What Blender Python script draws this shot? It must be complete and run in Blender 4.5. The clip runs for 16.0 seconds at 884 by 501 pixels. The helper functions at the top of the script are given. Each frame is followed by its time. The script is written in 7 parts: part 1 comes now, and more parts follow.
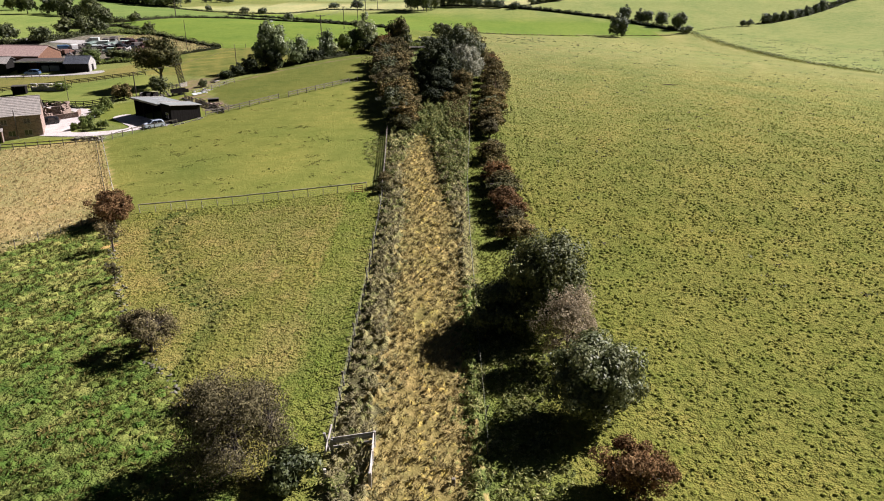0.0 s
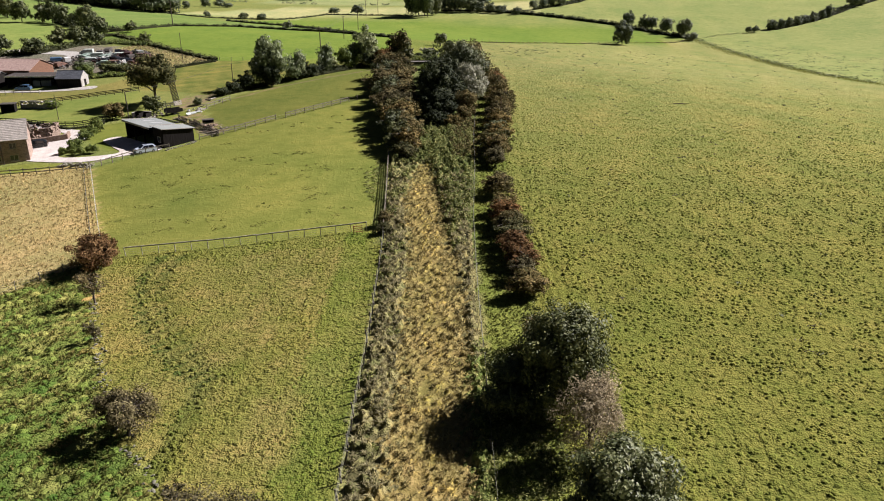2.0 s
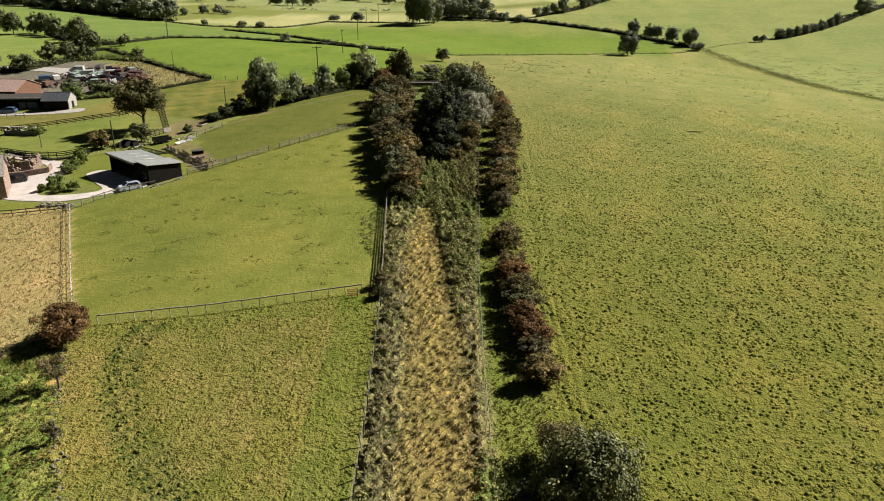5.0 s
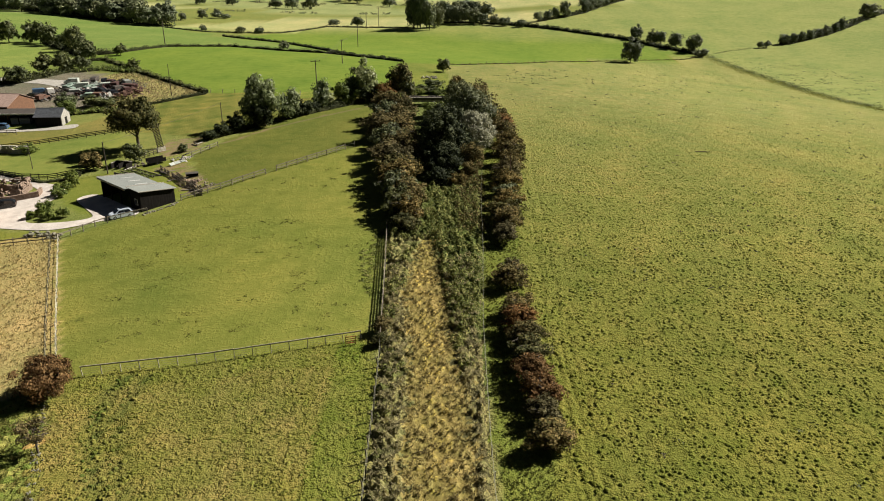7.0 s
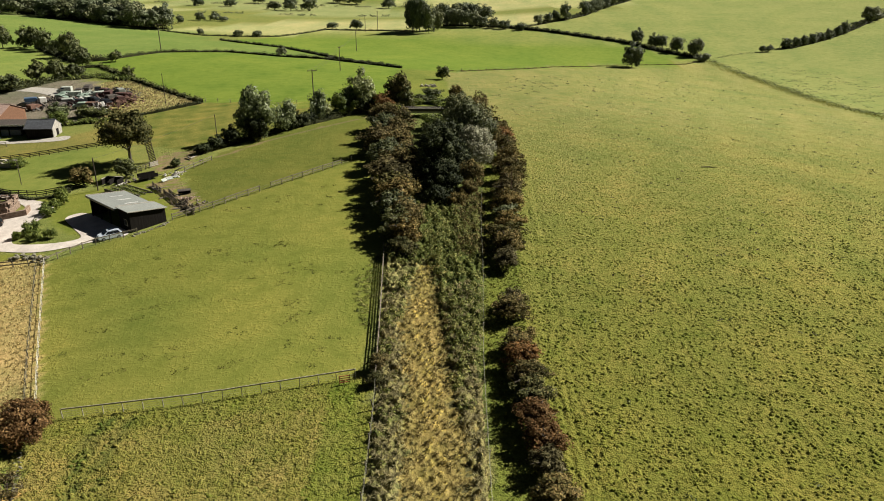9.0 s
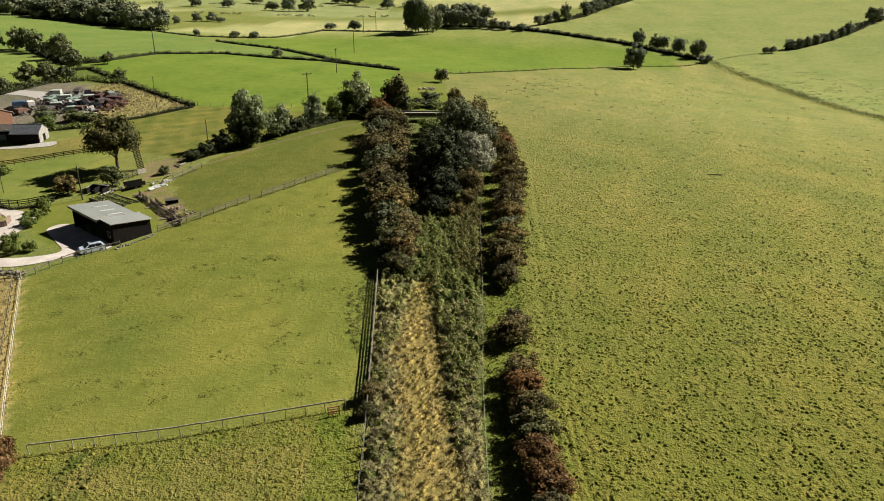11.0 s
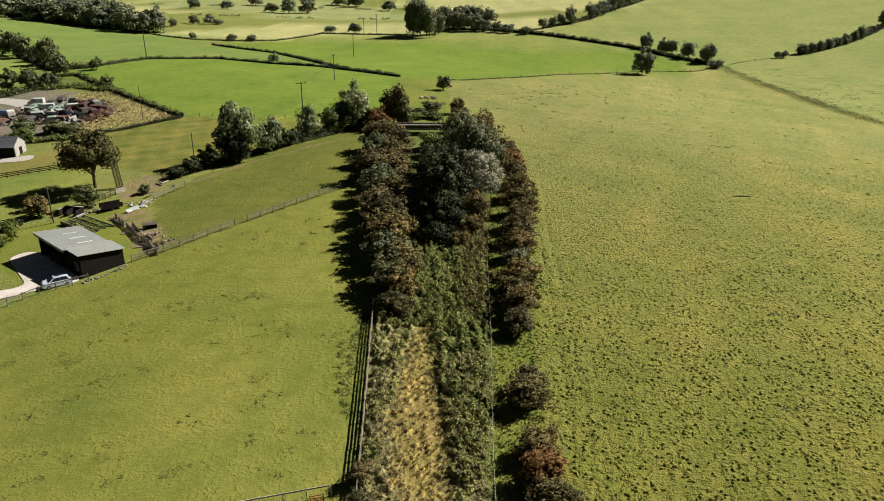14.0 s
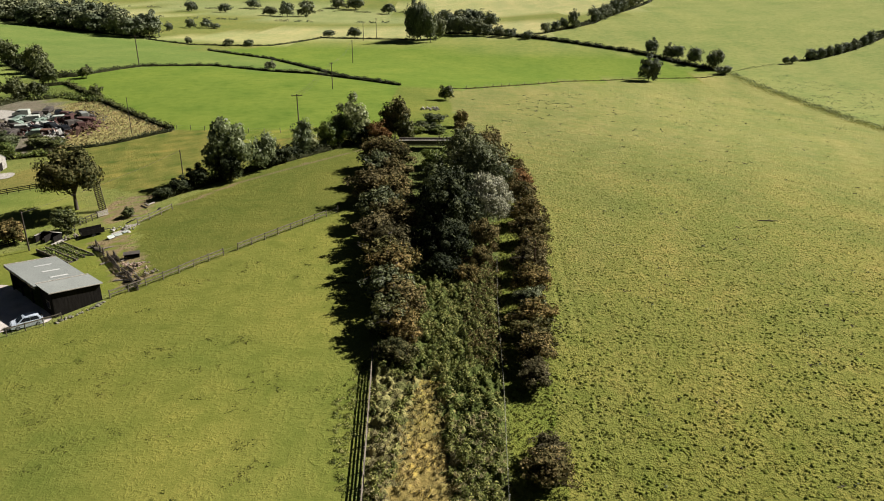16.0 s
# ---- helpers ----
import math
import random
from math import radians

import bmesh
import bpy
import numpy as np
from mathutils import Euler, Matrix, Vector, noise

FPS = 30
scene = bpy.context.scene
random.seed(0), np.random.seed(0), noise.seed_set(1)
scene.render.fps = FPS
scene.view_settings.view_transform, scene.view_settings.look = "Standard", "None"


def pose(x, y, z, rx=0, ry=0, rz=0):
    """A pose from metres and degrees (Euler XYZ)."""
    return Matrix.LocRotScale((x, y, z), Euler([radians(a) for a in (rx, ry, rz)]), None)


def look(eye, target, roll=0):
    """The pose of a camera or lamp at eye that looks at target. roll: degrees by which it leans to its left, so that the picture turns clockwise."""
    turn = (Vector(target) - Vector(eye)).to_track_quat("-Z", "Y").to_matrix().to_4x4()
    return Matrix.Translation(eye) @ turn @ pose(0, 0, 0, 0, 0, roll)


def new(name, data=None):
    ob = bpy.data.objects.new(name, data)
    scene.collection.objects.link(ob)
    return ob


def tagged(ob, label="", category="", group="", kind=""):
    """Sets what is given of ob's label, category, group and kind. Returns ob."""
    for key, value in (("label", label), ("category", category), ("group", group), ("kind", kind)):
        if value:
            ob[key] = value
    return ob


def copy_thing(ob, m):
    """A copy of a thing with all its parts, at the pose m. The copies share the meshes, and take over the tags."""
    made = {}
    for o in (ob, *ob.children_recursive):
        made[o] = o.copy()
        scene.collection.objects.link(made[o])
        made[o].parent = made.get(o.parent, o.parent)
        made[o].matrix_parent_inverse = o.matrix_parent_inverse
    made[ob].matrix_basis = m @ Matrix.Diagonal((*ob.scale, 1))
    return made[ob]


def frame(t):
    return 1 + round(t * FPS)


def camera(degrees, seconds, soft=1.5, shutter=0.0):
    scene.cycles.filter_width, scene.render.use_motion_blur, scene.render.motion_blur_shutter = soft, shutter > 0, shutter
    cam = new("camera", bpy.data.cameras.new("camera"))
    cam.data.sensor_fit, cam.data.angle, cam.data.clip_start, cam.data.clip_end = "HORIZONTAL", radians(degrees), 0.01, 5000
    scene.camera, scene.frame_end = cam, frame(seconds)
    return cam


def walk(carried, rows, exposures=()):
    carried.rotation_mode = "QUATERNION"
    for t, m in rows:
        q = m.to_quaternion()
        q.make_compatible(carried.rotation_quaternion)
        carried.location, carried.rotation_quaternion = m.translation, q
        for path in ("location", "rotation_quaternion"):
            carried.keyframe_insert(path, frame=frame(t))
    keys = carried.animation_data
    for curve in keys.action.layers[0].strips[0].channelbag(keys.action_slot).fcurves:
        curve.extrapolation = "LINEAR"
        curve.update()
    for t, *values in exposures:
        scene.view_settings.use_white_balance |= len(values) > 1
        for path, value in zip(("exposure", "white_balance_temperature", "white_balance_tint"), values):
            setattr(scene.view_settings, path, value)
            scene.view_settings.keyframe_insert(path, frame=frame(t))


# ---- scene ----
cam = camera(61.0, 16.0, soft=1.0)
METRES, EYE, TILT, LEAN, TURN = 55.0, 30.7, -22.4, 0.0, 0.0
ROWS = [
    (0.0, 0.0, 0.0000, 0.0, 0.0, 0.0, -0.0),
    (0.5, -0.0019, 0.0270, 0.0247, 0.04, -0.04, 0.02),
    (1.0, -0.0049, 0.0547, 0.0512, 0.04, -0.05, -0.01),
    (1.5, -0.0075, 0.0810, 0.0759, 0.03, -0.01, -0.04),
    (2.0, -0.0098, 0.1059, 0.1014, 0.03, -0.01, -0.02),
    (2.5, -0.0111, 0.1316, 0.1261, 0.07, -0.02, -0.0),
    (3.0, -0.0129, 0.1563, 0.1479, 0.05, 0.0, -0.02),
    (3.5, -0.0136, 0.1805, 0.1697, 0.06, 0.01, -0.03),
    (4.0, -0.0131, 0.2062, 0.193, 0.09, 0.01, -0.05),
    (6.5, -0.0155, 0.3100, 0.3066, 0.15, -0.04, -0.02),
    (7.0, -0.0173, 0.3291, 0.3297, 0.16, -0.05, -0.01),
    (7.5, -0.0186, 0.3438, 0.349, 0.14, -0.06, -0.03),
    (8.0, -0.0184, 0.3597, 0.3714, 0.14, -0.14, -0.02),
    (8.5, -0.0167, 0.3770, 0.3886, 0.15, -0.19, -0.01),
    (9.0, -0.0151, 0.3970, 0.3977, 0.13, -0.11, -0.01),
    (11.5, -0.0089, 0.5271, 0.4469, 0.1, -0.1, -0.0),
    (12.0, -0.0088, 0.5612, 0.4588, 0.13, -0.1, -0.02),
    (12.5, -0.0096, 0.5982, 0.4723, 0.13, -0.06, -0.07),
    (13.0, -0.011, 0.6340, 0.4883, 0.15, -0.05, -0.09),
    (13.5, -0.0112, 0.6736, 0.507, 0.24, -0.07, -0.09),
    (14.0, -0.0133, 0.7058, 0.5222, 0.22, -0.03, -0.11),
    (14.5, -0.0152, 0.7452, 0.5407, 0.23, -0.0, -0.1),
    (15.0, -0.0194, 0.7855, 0.5616, 0.22, 0.01, -0.11),
    (15.5, -0.0244, 0.8268, 0.5826, 0.19, 0.05, -0.14),
    (16.0, -0.0284, 0.8680, 0.6057, 0.19, 0.06, -0.11),
]
# seconds, stops, kelvin and tint along the flight
EXPOSURE = [(0.0, 1.33, 5950, 22), (4.0, 1.17, 6300, 15), (8.0, 1.05, 6700, 8), (16.0, 1.05, 6450, 11)]
walk(cam, [(t, pose(0, 0, EYE, TILT, LEAN, TURN) @ pose(METRES * x, METRES * y, METRES * z, 90 + pitch, roll, yaw)) for t, x, y, z, yaw, pitch, roll in ROWS], EXPOSURE)

# ---- light: low autumn sun from the right and ahead, clear sky ----
SUN_X, SUN_Y, SUN_EL = 0.906, 0.423, 39.0
world = bpy.data.worlds.new("sky")
scene.world = world
world.use_nodes = True
wn = world.node_tree
sky = wn.nodes.new("ShaderNodeTexSky")
sky.sky_type, sky.sun_disc = "NISHITA", False
sky.sun_elevation, sky.sun_rotation = radians(SUN_EL), math.atan2(SUN_X, SUN_Y)
wn.nodes["Background"].inputs["Strength"].default_value = 0.006
wn.links.new(sky.outputs["Color"], wn.nodes["Background"].inputs["Color"])
sun = new("sun", bpy.data.lights.new("sun", "SUN"))
sun.data.energy, sun.data.angle, sun.data.color = 5.0, radians(0.5), (1.0, 0.95, 0.86)
sun.matrix_basis = look((SUN_X * 100, SUN_Y * 100, 100 * math.tan(radians(SUN_EL))), (0, 0, 0))


# ---- materials ----
def nodes_of(name, rough=0.9, spec=0.2, metal=0.0):
    m = bpy.data.materials.new(name)
    m.use_nodes = True
    b = m.node_tree.nodes["Principled BSDF"]
    b.inputs["Roughness"].default_value = rough
    b.inputs["Specular IOR Level"].default_value = spec
    b.inputs["Metallic"].default_value = metal
    return m, m.node_tree, b


def noise_node(nt, scale, detail=3.0, rough=0.6, coord=None):
    n = nt.nodes.new("ShaderNodeTexNoise")
    n.inputs["Scale"].default_value, n.inputs["Detail"].default_value, n.inputs["Roughness"].default_value = scale, detail, rough
    if coord is None:
        coord = nt.nodes.new("ShaderNodeTexCoord").outputs["Object"]
    nt.links.new(coord, n.inputs["Vector"])
    return n


def ramp(nt, fac, stops):
    r = nt.nodes.new("ShaderNodeValToRGB")
    while len(r.color_ramp.elements) < len(stops):
        r.color_ramp.elements.new(0.5)
    for e, (p, c) in zip(r.color_ramp.elements, stops):
        e.position, e.color = p, (*c, 1)
    nt.links.new(fac, r.inputs["Fac"])
    return r.outputs["Color"]


def mix(nt, kind, fac, a, b):
    n = nt.nodes.new("ShaderNodeMix")
    n.data_type, n.blend_type = "RGBA", kind
    for sock, v in ((n.inputs[0], fac), (n.inputs[6], a), (n.inputs[7], b)):
        if hasattr(v, "is_output"):
            nt.links.new(v, sock)
        elif isinstance(v, tuple):
            sock.default_value = (*v, 1)
        else:
            sock.default_value = v
    return n.outputs[2]


def bump(nt, b, height, strength, distance):
    n = nt.nodes.new("ShaderNodeBump")
    n.inputs["Strength"].default_value, n.inputs["Distance"].default_value = strength, distance
    nt.links.new(height, n.inputs["Height"])
    nt.links.new(n.outputs["Normal"], b.inputs["Normal"])


def grainy(name, dark, light, scale=3.0, rough=0.85, metal=0.0, spec=0.3, relief=0.3, stretch=(1, 1, 1), fine=9.0):
    """Two scales of noise between two colours, with relief."""
    m, nt, b = nodes_of(name, rough, spec, metal)
    tc = nt.nodes.new("ShaderNodeTexCoord").outputs["Object"]
    mp = nt.nodes.new("ShaderNodeMapping")
    mp.inputs["Scale"].default_value = stretch
    nt.links.new(tc, mp.inputs["Vector"])
    a = noise_node(nt, scale, 4, 0.6, mp.outputs["Vector"])
    f = noise_node(nt, scale * fine, 3, 0.6, mp.outputs["Vector"])
    col = ramp(nt, a.outputs["Fac"], [(0.3, dark), (0.7, light)])
    grey = ramp(nt, f.outputs["Fac"], [(0.3, (0.6, 0.6, 0.6)), (0.7, (1.15, 1.15, 1.15))])
    col = mix(nt, "MULTIPLY", 1.0, col, grey)
    info = nt.nodes.new("ShaderNodeObjectInfo")
    tone = ramp(nt, info.outputs["Random"], [(0.0, (0.82, 0.82, 0.82)), (1.0, (1.12, 1.1, 1.08))])
    col = mix(nt, "MULTIPLY", 1.0, col, tone)
    nt.links.new(col, b.inputs["Base Color"])
    bump(nt, b, f.outputs["Fac"], relief, 0.03)
    return m


def leafy(name, stops, through_light=0.25, rough=0.65, spec=0.25, patch=0.6):
    """Leaves or blades: each island takes its own tone, whole clumps drift."""
    m, nt, b = nodes_of(name, rough, spec)
    geo = nt.nodes.new("ShaderNodeNewGeometry")
    info = nt.nodes.new("ShaderNodeObjectInfo")
    n = noise_node(nt, patch, 3)
    add = nt.nodes.new("ShaderNodeMath")
    add.operation = "MULTIPLY_ADD"
    nt.links.new(geo.outputs["Random Per Island"], add.inputs[0])
    add.inputs[1].default_value = 0.55
    sub = nt.nodes.new("ShaderNodeMath")
    sub.operation = "MULTIPLY_ADD"
    nt.links.new(n.outputs["Fac"], sub.inputs[0])
    sub.inputs[1].default_value, sub.inputs[2].default_value = 1.5, -0.55
    nt.links.new(sub.outputs[0], add.inputs[2])
    col = ramp(nt, add.outputs[0], stops)
    tone = ramp(nt, info.outputs["Random"], [(0.0, (0.75, 0.78, 0.8)), (0.5, (1, 1, 1)), (1.0, (1.2, 1.12, 1.0))])
    col = mix(nt, "MULTIPLY", 1.0, col, tone)
    nt.links.new(col, b.inputs["Base Color"])
    if through_light:
        tr = nt.nodes.new("ShaderNodeBsdfTranslucent")
        nt.links.new(col, tr.inputs["Color"])
        ms = nt.nodes.new("ShaderNodeMixShader")
        ms.inputs[0].default_value = through_light
        nt.links.new(b.outputs[0], ms.inputs[1])
        nt.links.new(tr.outputs[0], ms.inputs[2])
        nt.links.new(ms.outputs[0], nt.nodes["Material Output"].inputs["Surface"])
    return m


def ground_material():
    m, nt, b = nodes_of("pasture", 1.0, 0.03)
    att = nt.nodes.new("ShaderNodeAttribute")
    att.attribute_name = "field_colour"
    tuft = nt.nodes.new("ShaderNodeAttribute")
    tuft.attribute_name = "tuft"
    tc = nt.nodes.new("ShaderNodeTexCoord").outputs["Object"]
    broad = noise_node(nt, 0.035, 4, 0.6, tc)
    mid = noise_node(nt, 0.33, 4, 0.65, tc)
    fine = noise_node(nt, 2.9, 3, 0.65, tc)
    tiny = noise_node(nt, 7.0, 2, 0.6, tc)
    col = mix(nt, "MULTIPLY", 0.8, att.outputs["Color"], ramp(nt, broad.outputs["Fac"], [(0.3, (0.82, 0.9, 0.8)), (0.7, (1.16, 1.08, 1.1))]))
    col = mix(nt, "MULTIPLY", 0.9, col, ramp(nt, mid.outputs["Fac"], [(0.28, (0.72, 0.8, 0.7)), (0.5, (1, 1, 1)), (0.75, (1.25, 1.15, 1.2))]))
    spots = mix(nt, "MULTIPLY", 1.0, col, ramp(nt, fine.outputs["Fac"], [(0.33, (0.45, 0.54, 0.48)), (0.45, (1, 1, 1)), (0.72, (1.18, 1.15, 1.18))]))
    col = mix(nt, "MIX", tuft.outputs["Fac"], col, spots)
    col = mix(nt, "MULTIPLY", 0.5, col, ramp(nt, tiny.outputs["Fac"], [(0.3, (0.7, 0.75, 0.7)), (0.7, (1.2, 1.18, 1.2))]))
    base = col
    # tussocks: sparse ragged clumps, greener and ranker than the grazed sward between them
    clump = noise_node(nt, 1.75, 3, 0.62, tc)
    rise = nt.nodes.new("ShaderNodeMapRange")
    rise.interpolation_type = "SMOOTHSTEP"
    rise.inputs["From Min"].default_value, rise.inputs["From Max"].default_value = 0.42, 0.74
    nt.links.new(clump.outputs["Fac"], rise.inputs["Value"])
    pick = nt.nodes.new("ShaderNodeMath")
    pick.operation = "MULTIPLY"
    nt.links.new(rise.outputs[0], pick.inputs[0])
    nt.links.new(ramp(nt, mid.outputs["Fac"], [(0.36, (0.25, 0.25, 0.25)), (0.6, (1, 1, 1))]), pick.inputs[1])
    add = nt.nodes.new("ShaderNodeMath")
    add.operation = "MULTIPLY_ADD"
    nt.links.new(fine.outputs["Fac"], add.inputs[0])
    add.inputs[1].default_value = 0.55
    nt.links.new(pick.outputs[0], add.inputs[2])
    add2 = nt.nodes.new("ShaderNodeMath")
    add2.operation = "MULTIPLY_ADD"
    nt.links.new(tiny.outputs["Fac"], add2.inputs[0])
    add2.inputs[1].default_value = 0.45
    nt.links.new(add.outputs[0], add2.inputs[2])
    sc = nt.nodes.new("ShaderNodeMath")
    sc.operation = "MULTIPLY"
    nt.links.new(add2.outputs[0], sc.inputs[0])
    nt.links.new(tuft.outputs["Fac"], sc.inputs[1])
    bump(nt, b, sc.outputs[0], 1.0, 0.31)
    tips = mix(nt, "MULTIPLY", 1.0, base, ramp(nt, pick.outputs[0], [(0.05, (1.1, 1.08, 1.08)), (0.3, (1.0, 1.0, 0.95)), (0.9, (0.66, 0.76, 0.62))]))
    nt.links.new(mix(nt, "MIX", tuft.outputs["Fac"], base, tips), b.inputs["Base Color"])
    return m


GROUND = ground_material()
LEAF_DARK = leafy("dark_green_leaves", [(0.1, (0.029, 0.040, 0.012)), (0.5, (0.077, 0.092, 0.027)), (0.95, (0.187, 0.196, 0.070))], 0.14, 0.58, 0.3)
# near-black tone: shade on the camera-facing foliage put into the leaf colour
LEAF_SHADED = leafy("shade_toned_leaves", [(0.1, (0.010, 0.016, 0.006)), (0.5, (0.028, 0.037, 0.013)), (0.95, (0.105, 0.118, 0.05))], 0.08, 0.7, 0.15)
LEAF_SILVER = leafy("silvery_green_leaves", [(0.1, (0.036, 0.050, 0.018)), (0.5, (0.098, 0.118, 0.046)), (0.95, (0.235, 0.25, 0.13))], 0.25, 0.55, 0.35)
LEAF_WILLOW = leafy("pale_willow_leaves", [(0.1, (0.10, 0.105, 0.062)), (0.5, (0.27, 0.27, 0.175)), (0.95, (0.52, 0.51, 0.37))], 0.05, 0.55, 0.35)
LEAF_ROW = leafy("grey_green_row_leaves", [(0.1, (0.065, 0.086, 0.034)), (0.5, (0.19, 0.225, 0.098)), (0.95, (0.46, 0.49, 0.30))], 0.4, 0.5, 0.4)
LEAF_GREEN = leafy("green_leaves", [(0.1, (0.046, 0.070, 0.014)), (0.5, (0.129, 0.169, 0.034)), (0.95, (0.260, 0.284, 0.068))], 0.25)
LEAF_RUST = leafy("hawthorn_leaves", [(0.08, (0.030, 0.032, 0.012)), (0.4, (0.112, 0.098, 0.038)), (0.7, (0.205, 0.155, 0.066)), (0.98, (0.36, 0.29, 0.14))], 0.16, 0.85, 0.05)
LEAF_RED = leafy("reddened_leaves", [(0.1, (0.050, 0.036, 0.015)), (0.5, (0.155, 0.085, 0.037)), (0.95, (0.27, 0.18, 0.080))], 0.22, 0.85, 0.05)
LEAF_CANOPY = leafy("dull_canopy_leaves", [(0.1, (0.030, 0.040, 0.014)), (0.5, (0.100, 0.113, 0.044)), (0.95, (0.27, 0.28, 0.13))], 0.15, 0.6, 0.25)
LEAF_OLIVE = leafy("olive_turning_leaves", [(0.1, (0.028, 0.034, 0.012)), (0.5, (0.078, 0.078, 0.026)), (0.95, (0.20, 0.165, 0.07))], 0.1, 0.75, 0.1)
LEAF_RUSSET = leafy("russet_leaves", [(0.1, (0.055, 0.038, 0.016)), (0.5, (0.165, 0.095, 0.042)), (0.95, (0.29, 0.20, 0.095))], 0.22, 0.85, 0.05)
LEAF_GREY = leafy("grey_thorn_twigs", [(0.1, (0.048, 0.043, 0.019)), (0.5, (0.130, 0.110, 0.052)), (0.95, (0.26, 0.225, 0.12))], 0.22, 0.85, 0.05)
LEAF_ASHEN = leafy("ashen_twigs", [(0.1, (0.16, 0.135, 0.08)), (0.5, (0.36, 0.30, 0.19)), (0.95, (0.55, 0.47, 0.32))], 0.45, 0.85, 0.05)
# lightened and greyed for distance: haze mixed into the leaf colour
LEAF_FAR = leafy("hazed_far_leaves", [(0.1, (0.062, 0.078, 0.042)), (0.5, (0.125, 0.145, 0.080)), (0.95, (0.230, 0.245, 0.150))], 0.14)
# darkened hedge leaves: the shade of the hedges' near sides is in this tone
LEAF_HEDGE = leafy("shade_toned_hedge_leaves", [(0.1, (0.016, 0.022, 0.008)), (0.5, (0.04, 0.05, 0.018)), (0.95, (0.085, 0.095, 0.035))], 0.08)
# near-black filling inside the hedges, coloured as the shade between leaves
HEDGE_CORE = grainy("hedge_core_shade", (0.012, 0.014, 0.006), (0.035, 0.038, 0.016), 1.2, 0.95, spec=0.05, relief=0.8)
DRY_GRASS = leafy("dry_straw_grass", [(0.1, (0.125, 0.100, 0.046)), (0.5, (0.295, 0.238, 0.086)), (0.95, (0.450, 0.380, 0.168))], 0.5, 0.8, 0.1, 0.5)
PALE_GRASS = leafy("pale_dead_grass", [(0.1, (0.181, 0.160, 0.080)), (0.5, (0.370, 0.315, 0.165)), (0.95, (0.623, 0.533, 0.262))], 0.5, 0.8, 0.1, 0.5)
FIELD_GRASS = leafy("field_grass", [(0.1, (0.088, 0.096, 0.018)), (0.5, (0.128, 0.135, 0.026)), (0.95, (0.175, 0.176, 0.040))], 0.4, 0.8, 0.1, 0.1)
LUSH_GRASS = leafy("lush_grass", [(0.1, (0.050, 0.065, 0.013)), (0.5, (0.110, 0.117, 0.026)), (0.95, (0.232, 0.194, 0.065))], 0.4, 0.8, 0.1, 0.15)
BRAMBLE = leafy("bramble_leaves", [(0.1, (0.042, 0.056, 0.013)), (0.5, (0.152, 0.170, 0.038)), (0.95, (0.37, 0.34, 0.125))], 0.2, 0.7, 0.15, 0.75)
BARK = grainy("bark", (0.045, 0.036, 0.028), (0.12, 0.10, 0.08), 4.0, 0.95, relief=0.6, stretch=(1, 1, 0.3))
OLD_WOOD = grainy("weathered_timber", (0.10, 0.085, 0.065), (0.24, 0.21, 0.17), 5.0, 0.9, stretch=(1, 1, 0.2))
DAMP_WOOD = grainy("damp_dark_timber", (0.04, 0.034, 0.026), (0.11, 0.095, 0.075), 5.0, 0.95, spec=0.1)
GREY_WOOD = grainy("silver_grey_timber", (0.26, 0.24, 0.21), (0.5, 0.47, 0.42), 5.0, 0.9)
DARK_WOOD = grainy("black_stained_timber", (0.010, 0.009, 0.008), (0.022, 0.02, 0.018), 4.0, 0.95, spec=0.05, stretch=(1, 1, 0.15))
ROOF_METAL = grainy("grey_roof_sheet", (0.20, 0.215, 0.205), (0.235, 0.25, 0.235), 0.4, 0.75, 0.0, 0.15, 0.05, (1, 1, 1), 40.0)
ROOFLIGHT = grainy("pale_rooflight", (0.38, 0.39, 0.38), (0.46, 0.47, 0.46), 2.0, 0.5)
SLATE = grainy("stone_slates", (0.20, 0.185, 0.165), (0.35, 0.32, 0.285), 2.0, 0.85, relief=0.7)
DARK_SLATE = grainy("blue_slates", (0.07, 0.076, 0.09), (0.13, 0.14, 0.16), 2.0, 0.6, relief=0.6)
WALLSTONE = grainy("mossy_field_stone", (0.10, 0.10, 0.07), (0.25, 0.235, 0.18), 2.6, 0.95, spec=0.1, relief=0.8)
STONE = grainy("sandstone", (0.17, 0.115, 0.085), (0.34, 0.255, 0.20), 2.6, 0.9, relief=0.8)


